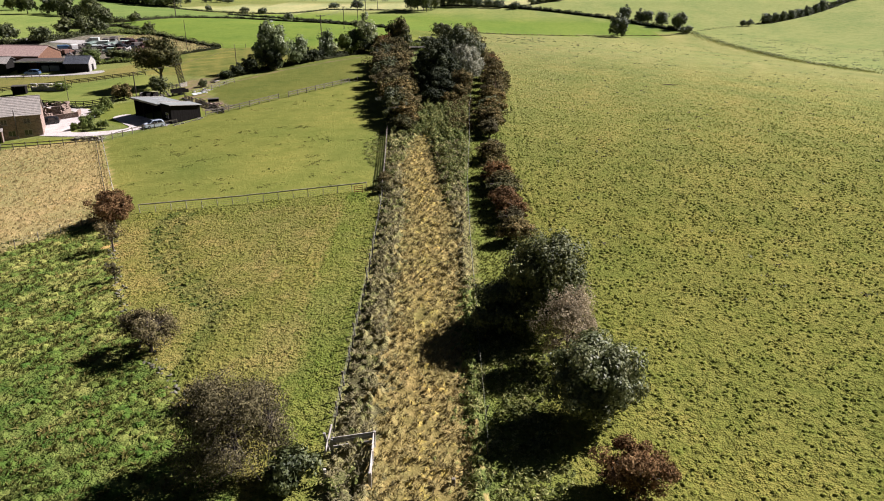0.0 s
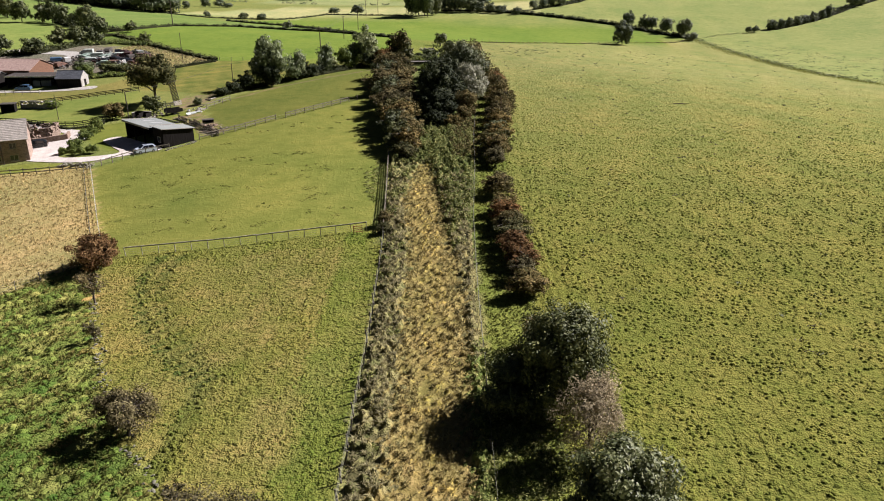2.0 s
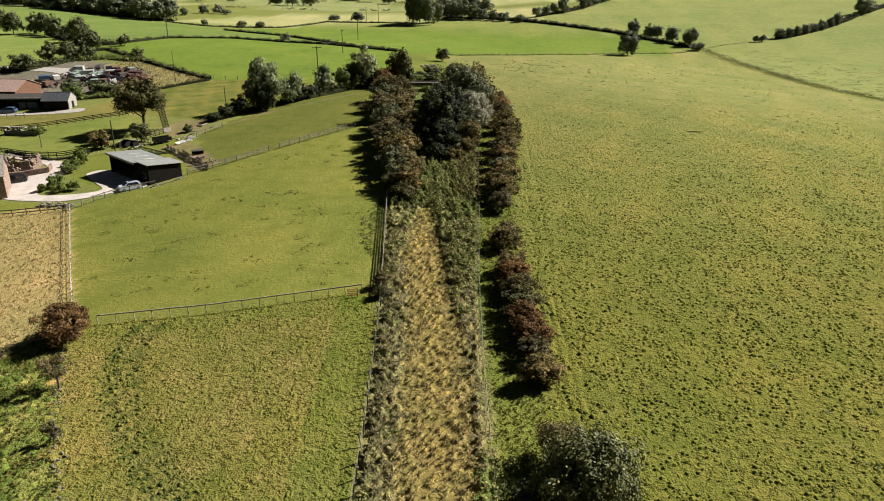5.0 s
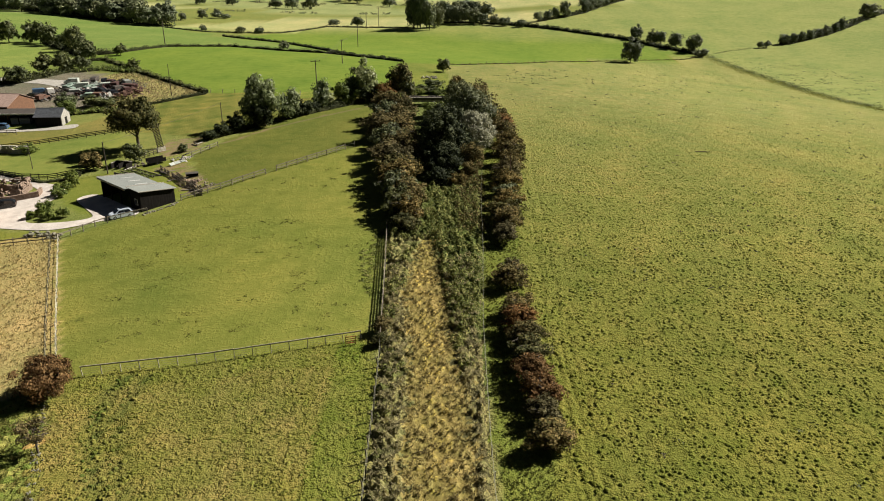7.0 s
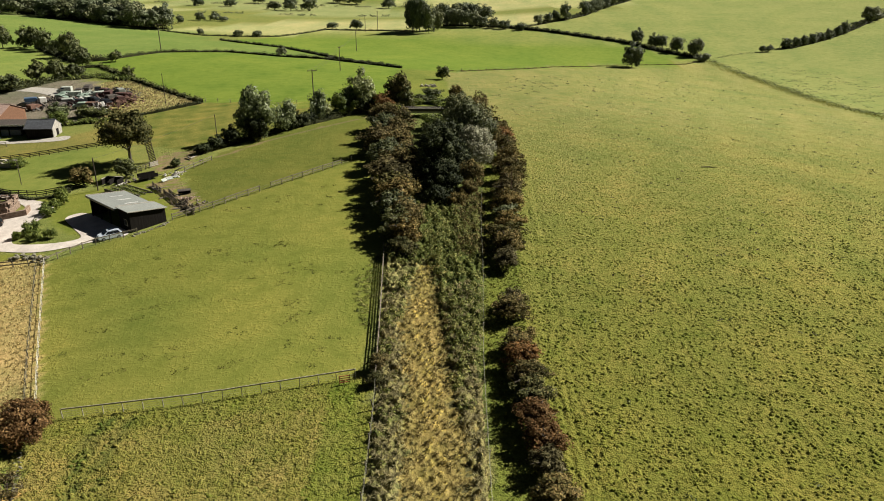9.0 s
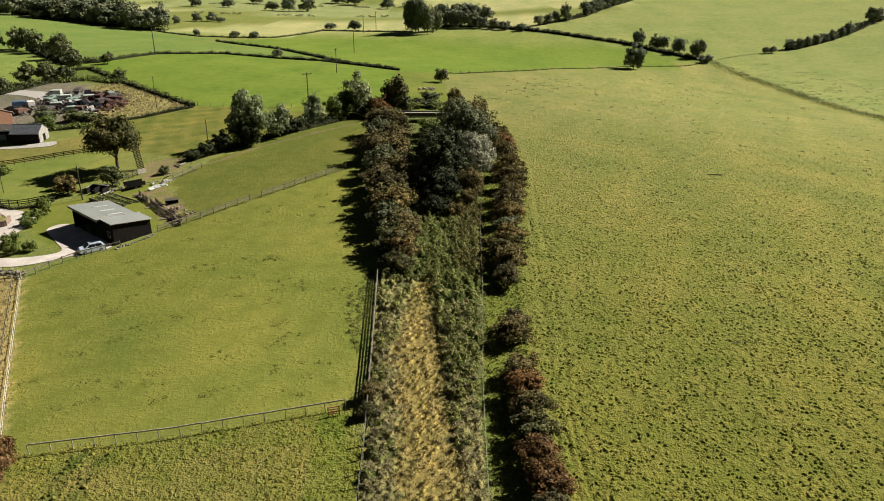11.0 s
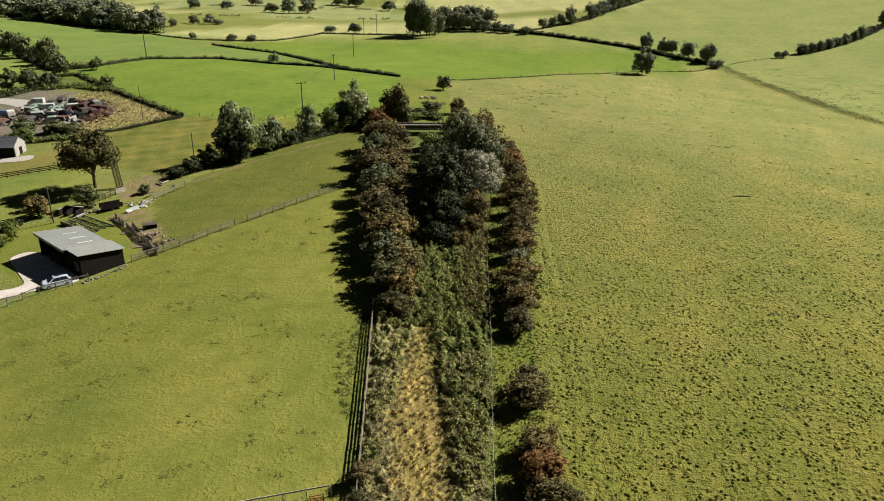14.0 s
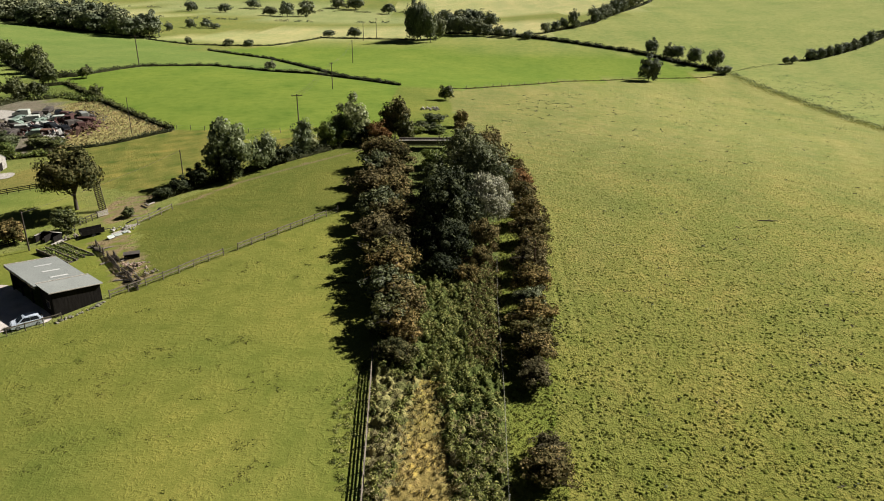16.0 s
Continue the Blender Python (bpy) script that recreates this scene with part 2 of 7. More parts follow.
def coursed_stone():
    m, nt, b = nodes_of("coursed_sandstone", 0.95, 0.1)
    tc = nt.nodes.new("ShaderNodeTexCoord").outputs["Object"]
    sep = nt.nodes.new("ShaderNodeSeparateXYZ")
    nt.links.new(tc, sep.inputs[0])
    run = nt.nodes.new("ShaderNodeMath")
    nt.links.new(sep.outputs[0], run.inputs[0])
    nt.links.new(sep.outputs[1], run.inputs[1])
    flat = nt.nodes.new("ShaderNodeCombineXYZ")
    nt.links.new(run.outputs[0], flat.inputs[0])
    nt.links.new(sep.outputs[2], flat.inputs[1])
    br = nt.nodes.new("ShaderNodeTexBrick")
    for key, v in (("Color1", (0.33, 0.235, 0.185, 1)), ("Color2", (0.17, 0.125, 0.105, 1)), ("Mortar", (0.30, 0.26, 0.22, 1)), ("Scale", 1.0), ("Mortar Size", 0.02), ("Brick Width", 0.55), ("Row Height", 0.26), ("Bias", -0.1)):
        br.inputs[key].default_value = v
    nt.links.new(flat.outputs[0], br.inputs["Vector"])
    n = noise_node(nt, 3.0, 4, 0.6, tc)
    col = mix(nt, "MULTIPLY", 1.0, br.outputs["Color"], ramp(nt, n.outputs["Fac"], [(0.3, (0.65, 0.65, 0.65)), (0.7, (1.2, 1.18, 1.15))]))
    nt.links.new(col, b.inputs["Base Color"])
    bump(nt, b, n.outputs["Fac"], 0.6, 0.04)
    return m


HOUSE_STONE = coursed_stone()
RED_ROOF = grainy("faded_red_roof", (0.27, 0.18, 0.15), (0.41, 0.30, 0.26), 1.5, 0.85, relief=0.4)
RED_WALL = grainy("red_brown_cladding", (0.12, 0.06, 0.035), (0.21, 0.11, 0.065), 2.0, 0.9)
CONCRETE = grainy("concrete", (0.28, 0.26, 0.235), (0.46, 0.44, 0.40), 1.5, 0.9)
GRAVEL = grainy("pale_gravel", (0.46, 0.41, 0.37), (0.66, 0.60, 0.55), 0.5, 0.95, relief=0.6, fine=22.0)
GRIMY = grainy("grimy_pale_paint", (0.26, 0.30, 0.27), (0.44, 0.47, 0.43), 2.0, 0.7)
MAROON = grainy("dark_red_scrap", (0.035, 0.018, 0.016), (0.10, 0.045, 0.04), 2.5, 0.9)
WHITE = grainy("white_paint", (0.55, 0.54, 0.5), (0.78, 0.77, 0.74), 2.0, 0.7)
IRON = grainy("painted_iron", (0.05, 0.045, 0.042), (0.11, 0.095, 0.085), 2.0, 0.7, 0.3)
RUST = grainy("rusty_scrap", (0.08, 0.045, 0.034), (0.20, 0.115, 0.085), 2.5, 0.85, 0.2)
TAPE = grainy("pale_fence_tape", (0.55, 0.54, 0.46), (0.72, 0.7, 0.6), 1.0, 0.7)
WIRE = grainy("galvanised_wire", (0.22, 0.22, 0.16), (0.34, 0.34, 0.25), 1.0, 0.6, 0.2)
CAR_PAINT = grainy("silver_blue_paint", (0.55, 0.62, 0.72), (0.62, 0.69, 0.78), 0.5, 0.3, 0.1, 0.6, 0.0)
DARK_PAINT = grainy("black_car_paint", (0.015, 0.016, 0.018), (0.025, 0.026, 0.03), 0.5, 0.25, 0.2, 0.6, 0.0)
BLUE_PAINT = grainy("blue_car_paint", (0.07, 0.14, 0.25), (0.10, 0.19, 0.32), 0.5, 0.3, 0.2, 0.6, 0.0)
GREEN_PAINT = grainy("grey_green_paint", (0.16, 0.22, 0.18), (0.26, 0.33, 0.28), 0.7, 0.6)
CAR_GLASS, _, _b = nodes_of("car_glass", 0.08, 0.8)
_b.inputs["Base Color"].default_value = (0.012, 0.014, 0.016, 1)
TYRE = grainy("tyre_rubber", (0.015, 0.015, 0.015), (0.03, 0.03, 0.03), 3.0, 0.9)
PANE, _, _b = nodes_of("window_pane", 0.06, 0.7)
_b.inputs["Base Color"].default_value = (0.02, 0.022, 0.025, 1)
RED_PAINT = grainy("faded_red_paint", (0.24, 0.035, 0.025), (0.36, 0.07, 0.05), 1.5, 0.7)


# ---- the lie of the land: broad swells on a coarse lattice ----
SWELLS = np.array([
    (3.5, -7.1, 1.1, 5.5, -0.2, 3.7, 2.8),
    (-5.5, 16.3, 0.5, -1.6, 5.0, 1.0, -2.0),
    (-7.3, 0.4, -19.9, 14.5, -7.3, 2.6, -5.5),
    (-3.1, 2.0, 20.5, 4.3, -6.3, 4.4, -5.7),
    (2.4, 6.8, -10.8, -10.9, -5.5, -3.7, 3.6),
    (0.1, 5.2, -2.8, 8.8, 7.0, -1.0, 7.9),
    (-6.0, -2.1, 0.1, -8.8, 0.6, -2.4, 6.7),
    (-1.6, -3.4, -1.9, -8.5, 0.3, 2.6, 8.6),
    (1.1, -2.8, -2.4, -2.5, 1.8, 3.2, 4.6),
])
SWELL_X, SWELL_Y, SWELL_R = np.arange(-480, 481, 160.0), np.arange(-40, 961, 125.0), 125.0


def land(x, y):
    """Height of the ground at x, y (numbers or arrays)."""
    x, y = np.asarray(x, float), np.asarray(y, float)
    gx = np.exp(-((x[..., None] - SWELL_X) ** 2) / (2 * SWELL_R ** 2))
    gy = np.exp(-((y[..., None] - SWELL_Y) ** 2) / (2 * SWELL_R ** 2))
    return np.einsum("...j,ji,...i->...", gy, SWELLS, gx) - 8.0


def on(x, y, up=0.0):
    return Vector((x, y, float(land(x, y)) + up))


def inside(px, py, poly):
    """Which of the points lie in the polygon."""
    r = np.zeros(px.shape, bool)
    for (x0, y0), (x1, y1) in zip(poly, poly[1:] + poly[:1]):
        if y0 != y1:
            r ^= ((y0 > py) != (y1 > py)) & (px < (x1 - x0) * (py - y0) / (y1 - y0) + x0)
    return r


def raw_mesh(name, verts, faces):
    """A mesh from arrays of vertices and of faces with the same number of corners."""
    me = bpy.data.meshes.new(name)
    verts, faces = np.asarray(verts, np.float32), np.asarray(faces, np.int32)
    n, k = faces.shape
    me.vertices.add(len(verts))
    me.vertices.foreach_set("co", verts.ravel())
    me.loops.add(n * k)
    me.loops.foreach_set("vertex_index", faces.ravel())
    me.polygons.add(n)
    me.polygons.foreach_set("loop_start", np.arange(0, n * k, k, dtype=np.int32))
    me.update(calc_edges=True)
    return me


def graded(lo, hi, step, far_lo, far_hi, grow=1.14, top=60):
    """Grid lines: even in the middle, wider and wider outside."""
    mid = list(np.arange(lo, hi + step / 2, step))
    a, s, out = mid[-1], step, []
    while a < far_hi:
        s = min(s * grow, top)
        a += s
        out.append(a)
    b, s, pre = mid[0], step, []
    while b > far_lo:
        s = min(s * grow, top)
        b -= s
        pre.append(b)
    return np.array(pre[::-1] + mid + out)


def track_left(y):
    return np.interp(y, (0, 70, 90, 110, 130, 155, 190, 240), (-7.5, -7.4, -7.7, -8.6, -9.6, -11, -14, -18))


def track_right(y):
    return np.interp(y, (0, 78, 100, 123, 143, 160, 240), (3.0, 3.1, 3.5, 4.6, 5.2, 6.2, 12))


def path_left(y):
    return np.interp(y, (30, 70, 95, 109, 117, 123, 128), (-4.4, -4.3, -4.8, -6.2, -5.3, -4.6, -3.7))


def path_right(y):
    return np.interp(y, (30, 50, 70, 86, 92, 100, 109, 114, 122, 128), (2.1, 1.6, 1.8, 1.3, 0.3, -0.3, -0.7, -1.4, -2.0, -3.0))


# ---- fields, as outlines on the map with their colours ----
OLIVE, PADDOCK, LOWER = (0.152, 0.152, 0.033), (0.142, 0.150, 0.033), (0.164, 0.149, 0.040)
LUSH, TAN, VIVID, PALE = (0.092, 0.124, 0.026), (0.265, 0.215, 0.090), (0.116, 0.162, 0.028), (0.185, 0.207, 0.070)
STRAW, BANK, LAWN, MUD = (0.210, 0.172, 0.064), (0.190, 0.172, 0.074), (0.135, 0.150, 0.030), (0.165, 0.148, 0.115)
LOW_HEDGE = [(-16.5, 44), (-19.7, 48.1), (-23.7, 53.3), (-29.3, 62), (-35.4, 74), (-40.5, 86)]
MID_FENCE = [(-41, 90), (-39, 91.5), (-26, 93.3), (-10.2, 97)]
WEST_FENCE = [(-42.2, 92.5), (-47.3, 103), (-61.2, 132.5)]
UPPER_FENCE = [(-61.2, 132.5), (-57, 139.1), (-51, 143), (-47.2, 149), (-41, 155), (-38.8, 158), (-29.5, 168.5), (-20, 179.3)]
RIDGE_HEDGE = [(-129.5, 322), (-118.4, 350), (-93.5, 361), (-68, 347), (-50, 343.4), (-17, 318.4)]
SLANT_HEDGE = [(-125, 458), (-83.6, 417.6), (-41.4, 341), (-17, 318.4)]
FAR_FENCE = [(0.6, 318), (6.5, 321), (50, 385.4), (88.2, 411.6), (123, 421), (138.2, 434.3)]
BROOK = [(138.2, 434.3), (141, 368.4), (139, 291), (146, 250), (165, 200)]
LANE_HEDGE = [(-1.2, 575), (31.6, 560), (64.4, 531), (106, 487.5), (120.6, 461), (138.2, 434.3)]
FIELDS = [
    # outline, colour, how tufted
    ([(8, -200), (8, 130), (11, 200), (5.5, 232), (2.2, 243), (0.4, 273), (-0.4, 288), *FAR_FENCE, *BROOK, (260, -200)], OLIVE, 0.86),
    ([*BROOK[::-1], *LANE_HEDGE[::-1], (66, 570), (138, 663), (260, 1000), (900, 1000), (900, -200), (260, -200)], PALE, 0.25),
    ([(-17, 318.4), (0.6, 318), *FAR_FENCE[1:], *LANE_HEDGE[::-1], (-82, 562), (-104, 509), (-125, 458), *SLANT_HEDGE[1:]], VIVID, 0.1),
    ([(-17, 318.4), *RIDGE_HEDGE[::-1], (-140, 318), (-107, 283), (-69, 242), (-40, 240), (-18, 250)], VIVID, 0.15),
    ([*RIDGE_HEDGE, *SLANT_HEDGE[::-1], (-144, 491), (-174, 521), (-300, 579), (-420, 560), (-300, 420), (-172, 354)], (0.122, 0.166, 0.044), 0.2),
    ([(-40, 240), (-69, 242), (-81, 231), (-92, 226), (-79, 203), (-64, 196), (-54, 190), (-30, 214), (-18, 232), (-18, 250)], (0.132, 0.132, 0.034), 0.25),
    ([(-18, 232), (-10, 226), (5, 226), (5.5, 232), (2.2, 243), (0.4, 273), (-0.4, 288), (0.6, 318), (-17, 318.4), (-18, 250)], (0.128, 0.148, 0.034), 0.35),
    ([*UPPER_FENCE[3:], (-12, 183), (-15, 236), (-32, 216), (-50, 190), (-54, 177), (-47, 158)], (0.101, 0.110, 0.025), 0.22),
    ([(-9, 97), *MID_FENCE[::-1][1:], *WEST_FENCE, *UPPER_FENCE[1:], (-12, 183), (-9.6, 130)], PADDOCK, 0.22),
    ([(-7.5, 30), (-7.5, 97), *MID_FENCE[::-1], *LOW_HEDGE[::-1], (-10, 30)], LOWER, 1.0),
    ([(-7.4, -200), (-7.4, 30), (-10, 30.2), *LOW_HEDGE, (-43, 89.5), (-50.5, 79), (-90, 60), (-260, 40), (-300, -200)], LUSH, 1.0),
    ([(-43, 89.5), *WEST_FENCE, (-64, 136), (-80, 131), (-110, 125), (-260, 100), (-260, 40), (-90, 60), (-50.5, 79)], TAN, 0.5),
    ([(-79, 202), (-92, 196), (-104, 192), (-125, 186), (-125, 176), (-94, 172.5), (-79, 167), (-71, 172), (-68, 188)], (0.150, 0.172, 0.042), 0.2),
    ([(-81, 203), (-92, 197), (-125, 188), (-128, 212), (-96, 208), (-88, 220)], (0.16, 0.15, 0.045), 0.4),
    ([(-92, 226.4), (-81, 231.5), (-69, 241.7), (-107, 283), (-113, 275), (-98, 245)], (0.27, 0.24, 0.10), 1.0),
    ([(-98, 245), (-113, 275), (-124, 285), (-150, 275), (-150, 240), (-110, 222), (-92, 226)], MUD, 0.8),
    ([(-107, 283), (-140, 320), (-146, 314), (-138, 286), (-124, 285)], (0.11, 0.135, 0.036), 0.6),
    ([(-150, 275), (-138, 286), (-146, 314), (-140, 320), (-172, 354), (-300, 420), (-420, 300), (-300, 230)], (0.155, 0.195, 0.05), 0.2),
    ([(-64, 145), (-57, 142), (-52.5, 144.5), (-63, 153.5), (-58.5, 158), (-51.5, 151), (-47, 150), (-54.5, 177), (-64, 172), (-78, 163), (-70, 152)], LAWN, 0.2),
    ([(-64, 136), (-76, 139), (-95, 133), (-120, 126), (-80, 131)], LAWN, 0.3),
]

XS, YS = graded(-100, 130, 1.0, -2600, 2600), graded(22, 262, 1.0, -400, 3600)
XS = np.unique(np.r_[XS[(XS < 9) | (XS > 16.5)], np.arange(9, 16.6, 0.2)])
GX, GY = np.meshgrid(XS, YS)
rng = np.random.default_rng(5)


def smooth_noise(x, y, scale, seed):
    """Sum of a few crossed waves, for ragged field edges and broad drifts of colour."""
    r = np.random.default_rng(seed)
    out = np.zeros_like(x)
    for _ in range(7):
        a, f, p = r.uniform(0, 6.3), r.uniform(0.6, 1.9) / scale, r.uniform(0, 6.3)
        out += np.sin((x * math.cos(a) + y * math.sin(a)) * f * 6.3 + p)
    return out / 7


SWARD = []


def make_ground():
    wob_x, wob_y = GX + 0.6 * smooth_noise(GX, GY, 5, 1), GY + 0.6 * smooth_noise(GX, GY, 5, 2)
    col = np.empty((*GX.shape, 3))
    col[:] = (0.15, 0.165, 0.048)
    # far country: a patchwork of strips
    quilt = np.sin(GX / 90 + 1.3 * np.sin(GY / 130)) * np.sin(GY / 105)
    far = GY > 500
    col[far & (quilt > 0.15)] = (0.30, 0.295, 0.135)
    col[far & (quilt < -0.3)] = (0.205, 0.225, 0.095)
    tuft = np.full(GX.shape, 0.4)
    for poly, c, k in FIELDS:
        m = inside(wob_x, wob_y, poly)
        col[m], tuft[m] = c, k
    # the big field pales with distance and rightward, partly view-dependent light in the colour
    big = inside(GX, GY, FIELDS[0][0])
    tuft[big] *= np.interp(GY[big], (120, 200, 260), (1.0, 0.85, 0.5))
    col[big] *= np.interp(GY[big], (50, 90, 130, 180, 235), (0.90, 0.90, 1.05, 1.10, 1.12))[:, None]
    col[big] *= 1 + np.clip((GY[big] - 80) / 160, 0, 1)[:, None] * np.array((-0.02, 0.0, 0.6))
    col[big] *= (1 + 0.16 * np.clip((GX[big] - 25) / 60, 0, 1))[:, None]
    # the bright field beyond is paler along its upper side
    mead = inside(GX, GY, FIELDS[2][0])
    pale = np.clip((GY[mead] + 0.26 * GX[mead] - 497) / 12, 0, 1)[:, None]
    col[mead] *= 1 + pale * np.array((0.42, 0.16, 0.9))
    # the rough pasture: dark green hollows and pale dead patches
    rough = inside(GX, GY, FIELDS[10][0]) & (GX > -110)
    f = (smooth_noise(GX, GY, 5, 61) + 0.8 * smooth_noise(GX, GY, 2.2, 62))[rough][:, None] * 1.6
    col[rough] *= 1 + np.clip(f, 0, 1) * (0.95, 0.48, 1.0) + np.clip(f, -1, 0) * (0.42, 0.25, 0.3)
    col[rough] *= 1 + np.clip((GY[rough] - 50) / 22, 0, 1)[:, None] * (0.34, 0.22, 0.32)
    west = inside(GX, GY, FIELDS[8][0])
    col[west] *= (1 - 0.1 * np.clip((-18 - GX[west]) / 25, 0, 1))[:, None]
    # bare trodden earth round the garden and under the tree row
    for poly in ([(-59, 170), (-54, 173), (-44, 156), (-46.5, 151.5)], [(-60, 178), (-54.5, 183), (-56, 193), (-63.5, 192), (-64, 186)]):
        bare = inside(wob_x, wob_y, poly) & (smooth_noise(GX, GY, 2.5, 63) > -0.12)
        col[bare], tuft[bare] = (0.185, 0.142, 0.082), 0.4
    # seeding tan and grazed green drifts in the horse field
    horse = inside(GX, GY, FIELDS[5][0])
    f = (smooth_noise(GX, GY, 7, 71) + 0.6 * smooth_noise(GX, GY, 2.4, 72))[horse][:, None]
    col[horse] *= 1 + 0.5 * np.clip(f, 0, 1) * (1.2, 0.7, 0.9) + 0.5 * np.clip(f, -1, 0) * (1.0, 0.5, 0.8)
    strip = horse & (GY - 226 > 0.5 * (GX + 50)) & (GX > -52)
    col[strip] *= (0.95, 1.15, 0.9)
    edge = np.abs(wob_x - np.interp(wob_y, (186, 199, 221), (-50.5, -41, -19))) < 0.55
    col[edge & (GY > 186) & (GY < 221)] = (0.15, 0.12, 0.066)
    # the old track bed
    tl, tr = track_left(GY), track_right(GY)
    strip = (wob_x > tl) & (wob_x < tr) & (GY > -200) & (GY < 230)
    col[strip], tuft[strip] = BANK, 1.0
    verge = (wob_x >= tr) & (wob_x < tr + 5) & (GY < 215) & (GY > -200)
    col[verge], tuft[verge] = (0.125, 0.142, 0.03), 0.7
    near_green = strip & (wob_x > 1.6) & (GY < 66)
    col[near_green] = (0.095, 0.12, 0.03)
    green_side = strip & (wob_x > path_right(GY) + 0.3) & (GY > 84)
    col[green_side | (strip & (GY > 127))] = (0.11, 0.13, 0.042)
    straw = (wob_x > path_left(GY)) & (wob_x < path_right(GY)) & (GY < 127)
    col[straw] = STRAW
    lush = inside(wob_x, wob_y, [(-9.5, 107), (-13, 112), (-14.5, 124), (-12, 130), (-9.6, 131)])
    col[lush], tuft[lush] = (0.132, 0.145, 0.031), 0.3
    # ranker, greener grass below the pasture fence
    rank = inside(wob_x, wob_y, [(-10, 97), *MID_FENCE[::-1][1:], (-40, 88), (-24, 90.5), (-9, 92.5)])
    col[rank] *= (0.84, 0.93, 0.8)
    # the arc of an old wheel track in the lower meadow
    arc = GX - np.interp(GY, (61.5, 65.1, 70.7, 74.5, 78.8, 83.8, 88.7, 92.3), (-20.6, -24.1, -28.2, -30.4, -32.3, -34.1, -34.7, -33.6))
    meadow = inside(GX, GY, FIELDS[9][0]) & (GX < -19) & (GY < 92)
    worn = np.exp(-(arc / 0.6) ** 2) + 0.8 * np.exp(-((arc - 2.3) / 0.55) ** 2)
    col[meadow] *= 1 - worn[meadow][:, None] * (0.62, 0.46, 0.5)
    # greener grass along the meadow's fences
    rim = inside(GX, GY, FIELDS[9][0]) & (wob_x > -10.8 - 0.02 * GY)
    col[rim] *= (0.78, 0.93, 0.75)
    # tan seeding patches among the green of the lower meadow and the big field
    low = inside(GX, GY, FIELDS[9][0])
    f = (smooth_noise(GX, GY, 9, 81) + 0.8 * smooth_noise(GX, GY, 3.2, 82))[..., None]
    col[low] *= 1 + np.clip(f[low], -0.6, 0.8) * (0.23, 0.11, 0.36)
    col[big] *= 1 + np.clip(f[big], -0.6, 0.8) * (0.13, 0.07, 0.16)
    drift = smooth_noise(GX, GY, 22, 3)[..., None]
    col *= 1 + 0.16 * drift * np.array((1.2, 0.7, 0.8))
    SWARD[:] = [col]
    z = land(GX, GY)
    z -= 0.25 * ((GX > tl + 0.9) & (GX < tr - 0.9) & (GY > 2) & (GY < 148))
    hill = np.exp(-((GX + 45) ** 2 + (GY - 52) ** 2) / 30) + 0.7 * np.exp(-((GX + 36) ** 2 + (GY - 46) ** 2) / 12)
    z += 0.5 * hill
    z[meadow] -= 0.2 * worn[meadow]
    # wheel ruts beside the hedge of the big field
    for off in (9.6, 10.5, 11.4, 12.3):
        worn = np.clip(0.75 + 1.2 * smooth_noise(GX * 0 + off, GY, 9, int(off * 10)), 0.1, 1) * np.clip((GY - 62) / 6, 0, 1) * np.clip((104 - GY) / 14, 0, 1)
        z -= 0.19 * worn * np.exp(-((GX - off - 0.03 * (GY - 81) - 0.12 * np.sin(GY / 3 + off)) / 0.2) ** 2)
    for off in (10.9, 12.5):
        z -= 0.08 * np.exp(-((GX - off - 0.055 * (GY - 100) - 0.2 * np.sin(GY / 9)) / 0.25) ** 2) * ((GY >= 100) & (GY < 190))
    n_y, n_x = GX.shape
    idx = np.arange(n_y * n_x).reshape(n_y, n_x)
    quads = np.stack([idx[:-1, :-1], idx[:-1, 1:], idx[1:, 1:], idx[1:, :-1]], -1).reshape(-1, 4)
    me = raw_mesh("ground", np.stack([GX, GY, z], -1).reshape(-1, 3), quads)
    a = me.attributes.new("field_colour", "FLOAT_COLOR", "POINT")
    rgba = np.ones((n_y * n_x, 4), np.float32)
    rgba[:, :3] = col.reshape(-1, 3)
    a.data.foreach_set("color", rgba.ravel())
    b = me.attributes.new("tuft", "FLOAT", "POINT")
    b.data.foreach_set("value", tuft.ravel().astype(np.float32))
    me.polygons.foreach_set("use_smooth", np.ones(len(me.polygons), bool))
    me.materials.append(GROUND)
    tagged(new("ground", me), "rolling grazed pasture fields in olive and bright green", "ground", kind="structure")


make_ground()


# ---- helpers for things and their parts ----
VARIANTS = {}


def dressed(mesh, material):
    """The mesh with that material: a mesh used in several materials gets one copy for each."""
    if not mesh.materials:
        mesh.materials.append(material)
        return mesh
    if mesh.materials[0] == material:
        return mesh
    key = (mesh.name, material.name)
    if key not in VARIANTS:
        VARIANTS[key] = mesh.copy()
        VARIANTS[key].materials.clear()
        VARIANTS[key].materials.append(material)
    return VARIANTS[key]


def part(name, mesh, material, parent, label="", at=None):
    """Links a mesh (or a bmesh) as one part under a thing or a part; at is its pose in the parent."""
    if isinstance(mesh, bmesh.types.BMesh):
        me = bpy.data.meshes.new(name)
        mesh.to_mesh(me)
        mesh.free()
        mesh = me
    if material is not None:
        mesh = dressed(mesh, material)
    ob = new(name, mesh)
    ob.parent = parent
    if at is not None:
        ob.matrix_basis = at
    if label:
        ob["label"] = label
    return ob


def thing(name, m, label, category, group="", kind=""):
    """An Empty at the base of a thing."""
    e = new(name)
    e.empty_display_size = 0.3
    e.matrix_basis = m if isinstance(m, Matrix) else Matrix.Translation(m)
    return tagged(e, label, category, group, kind)


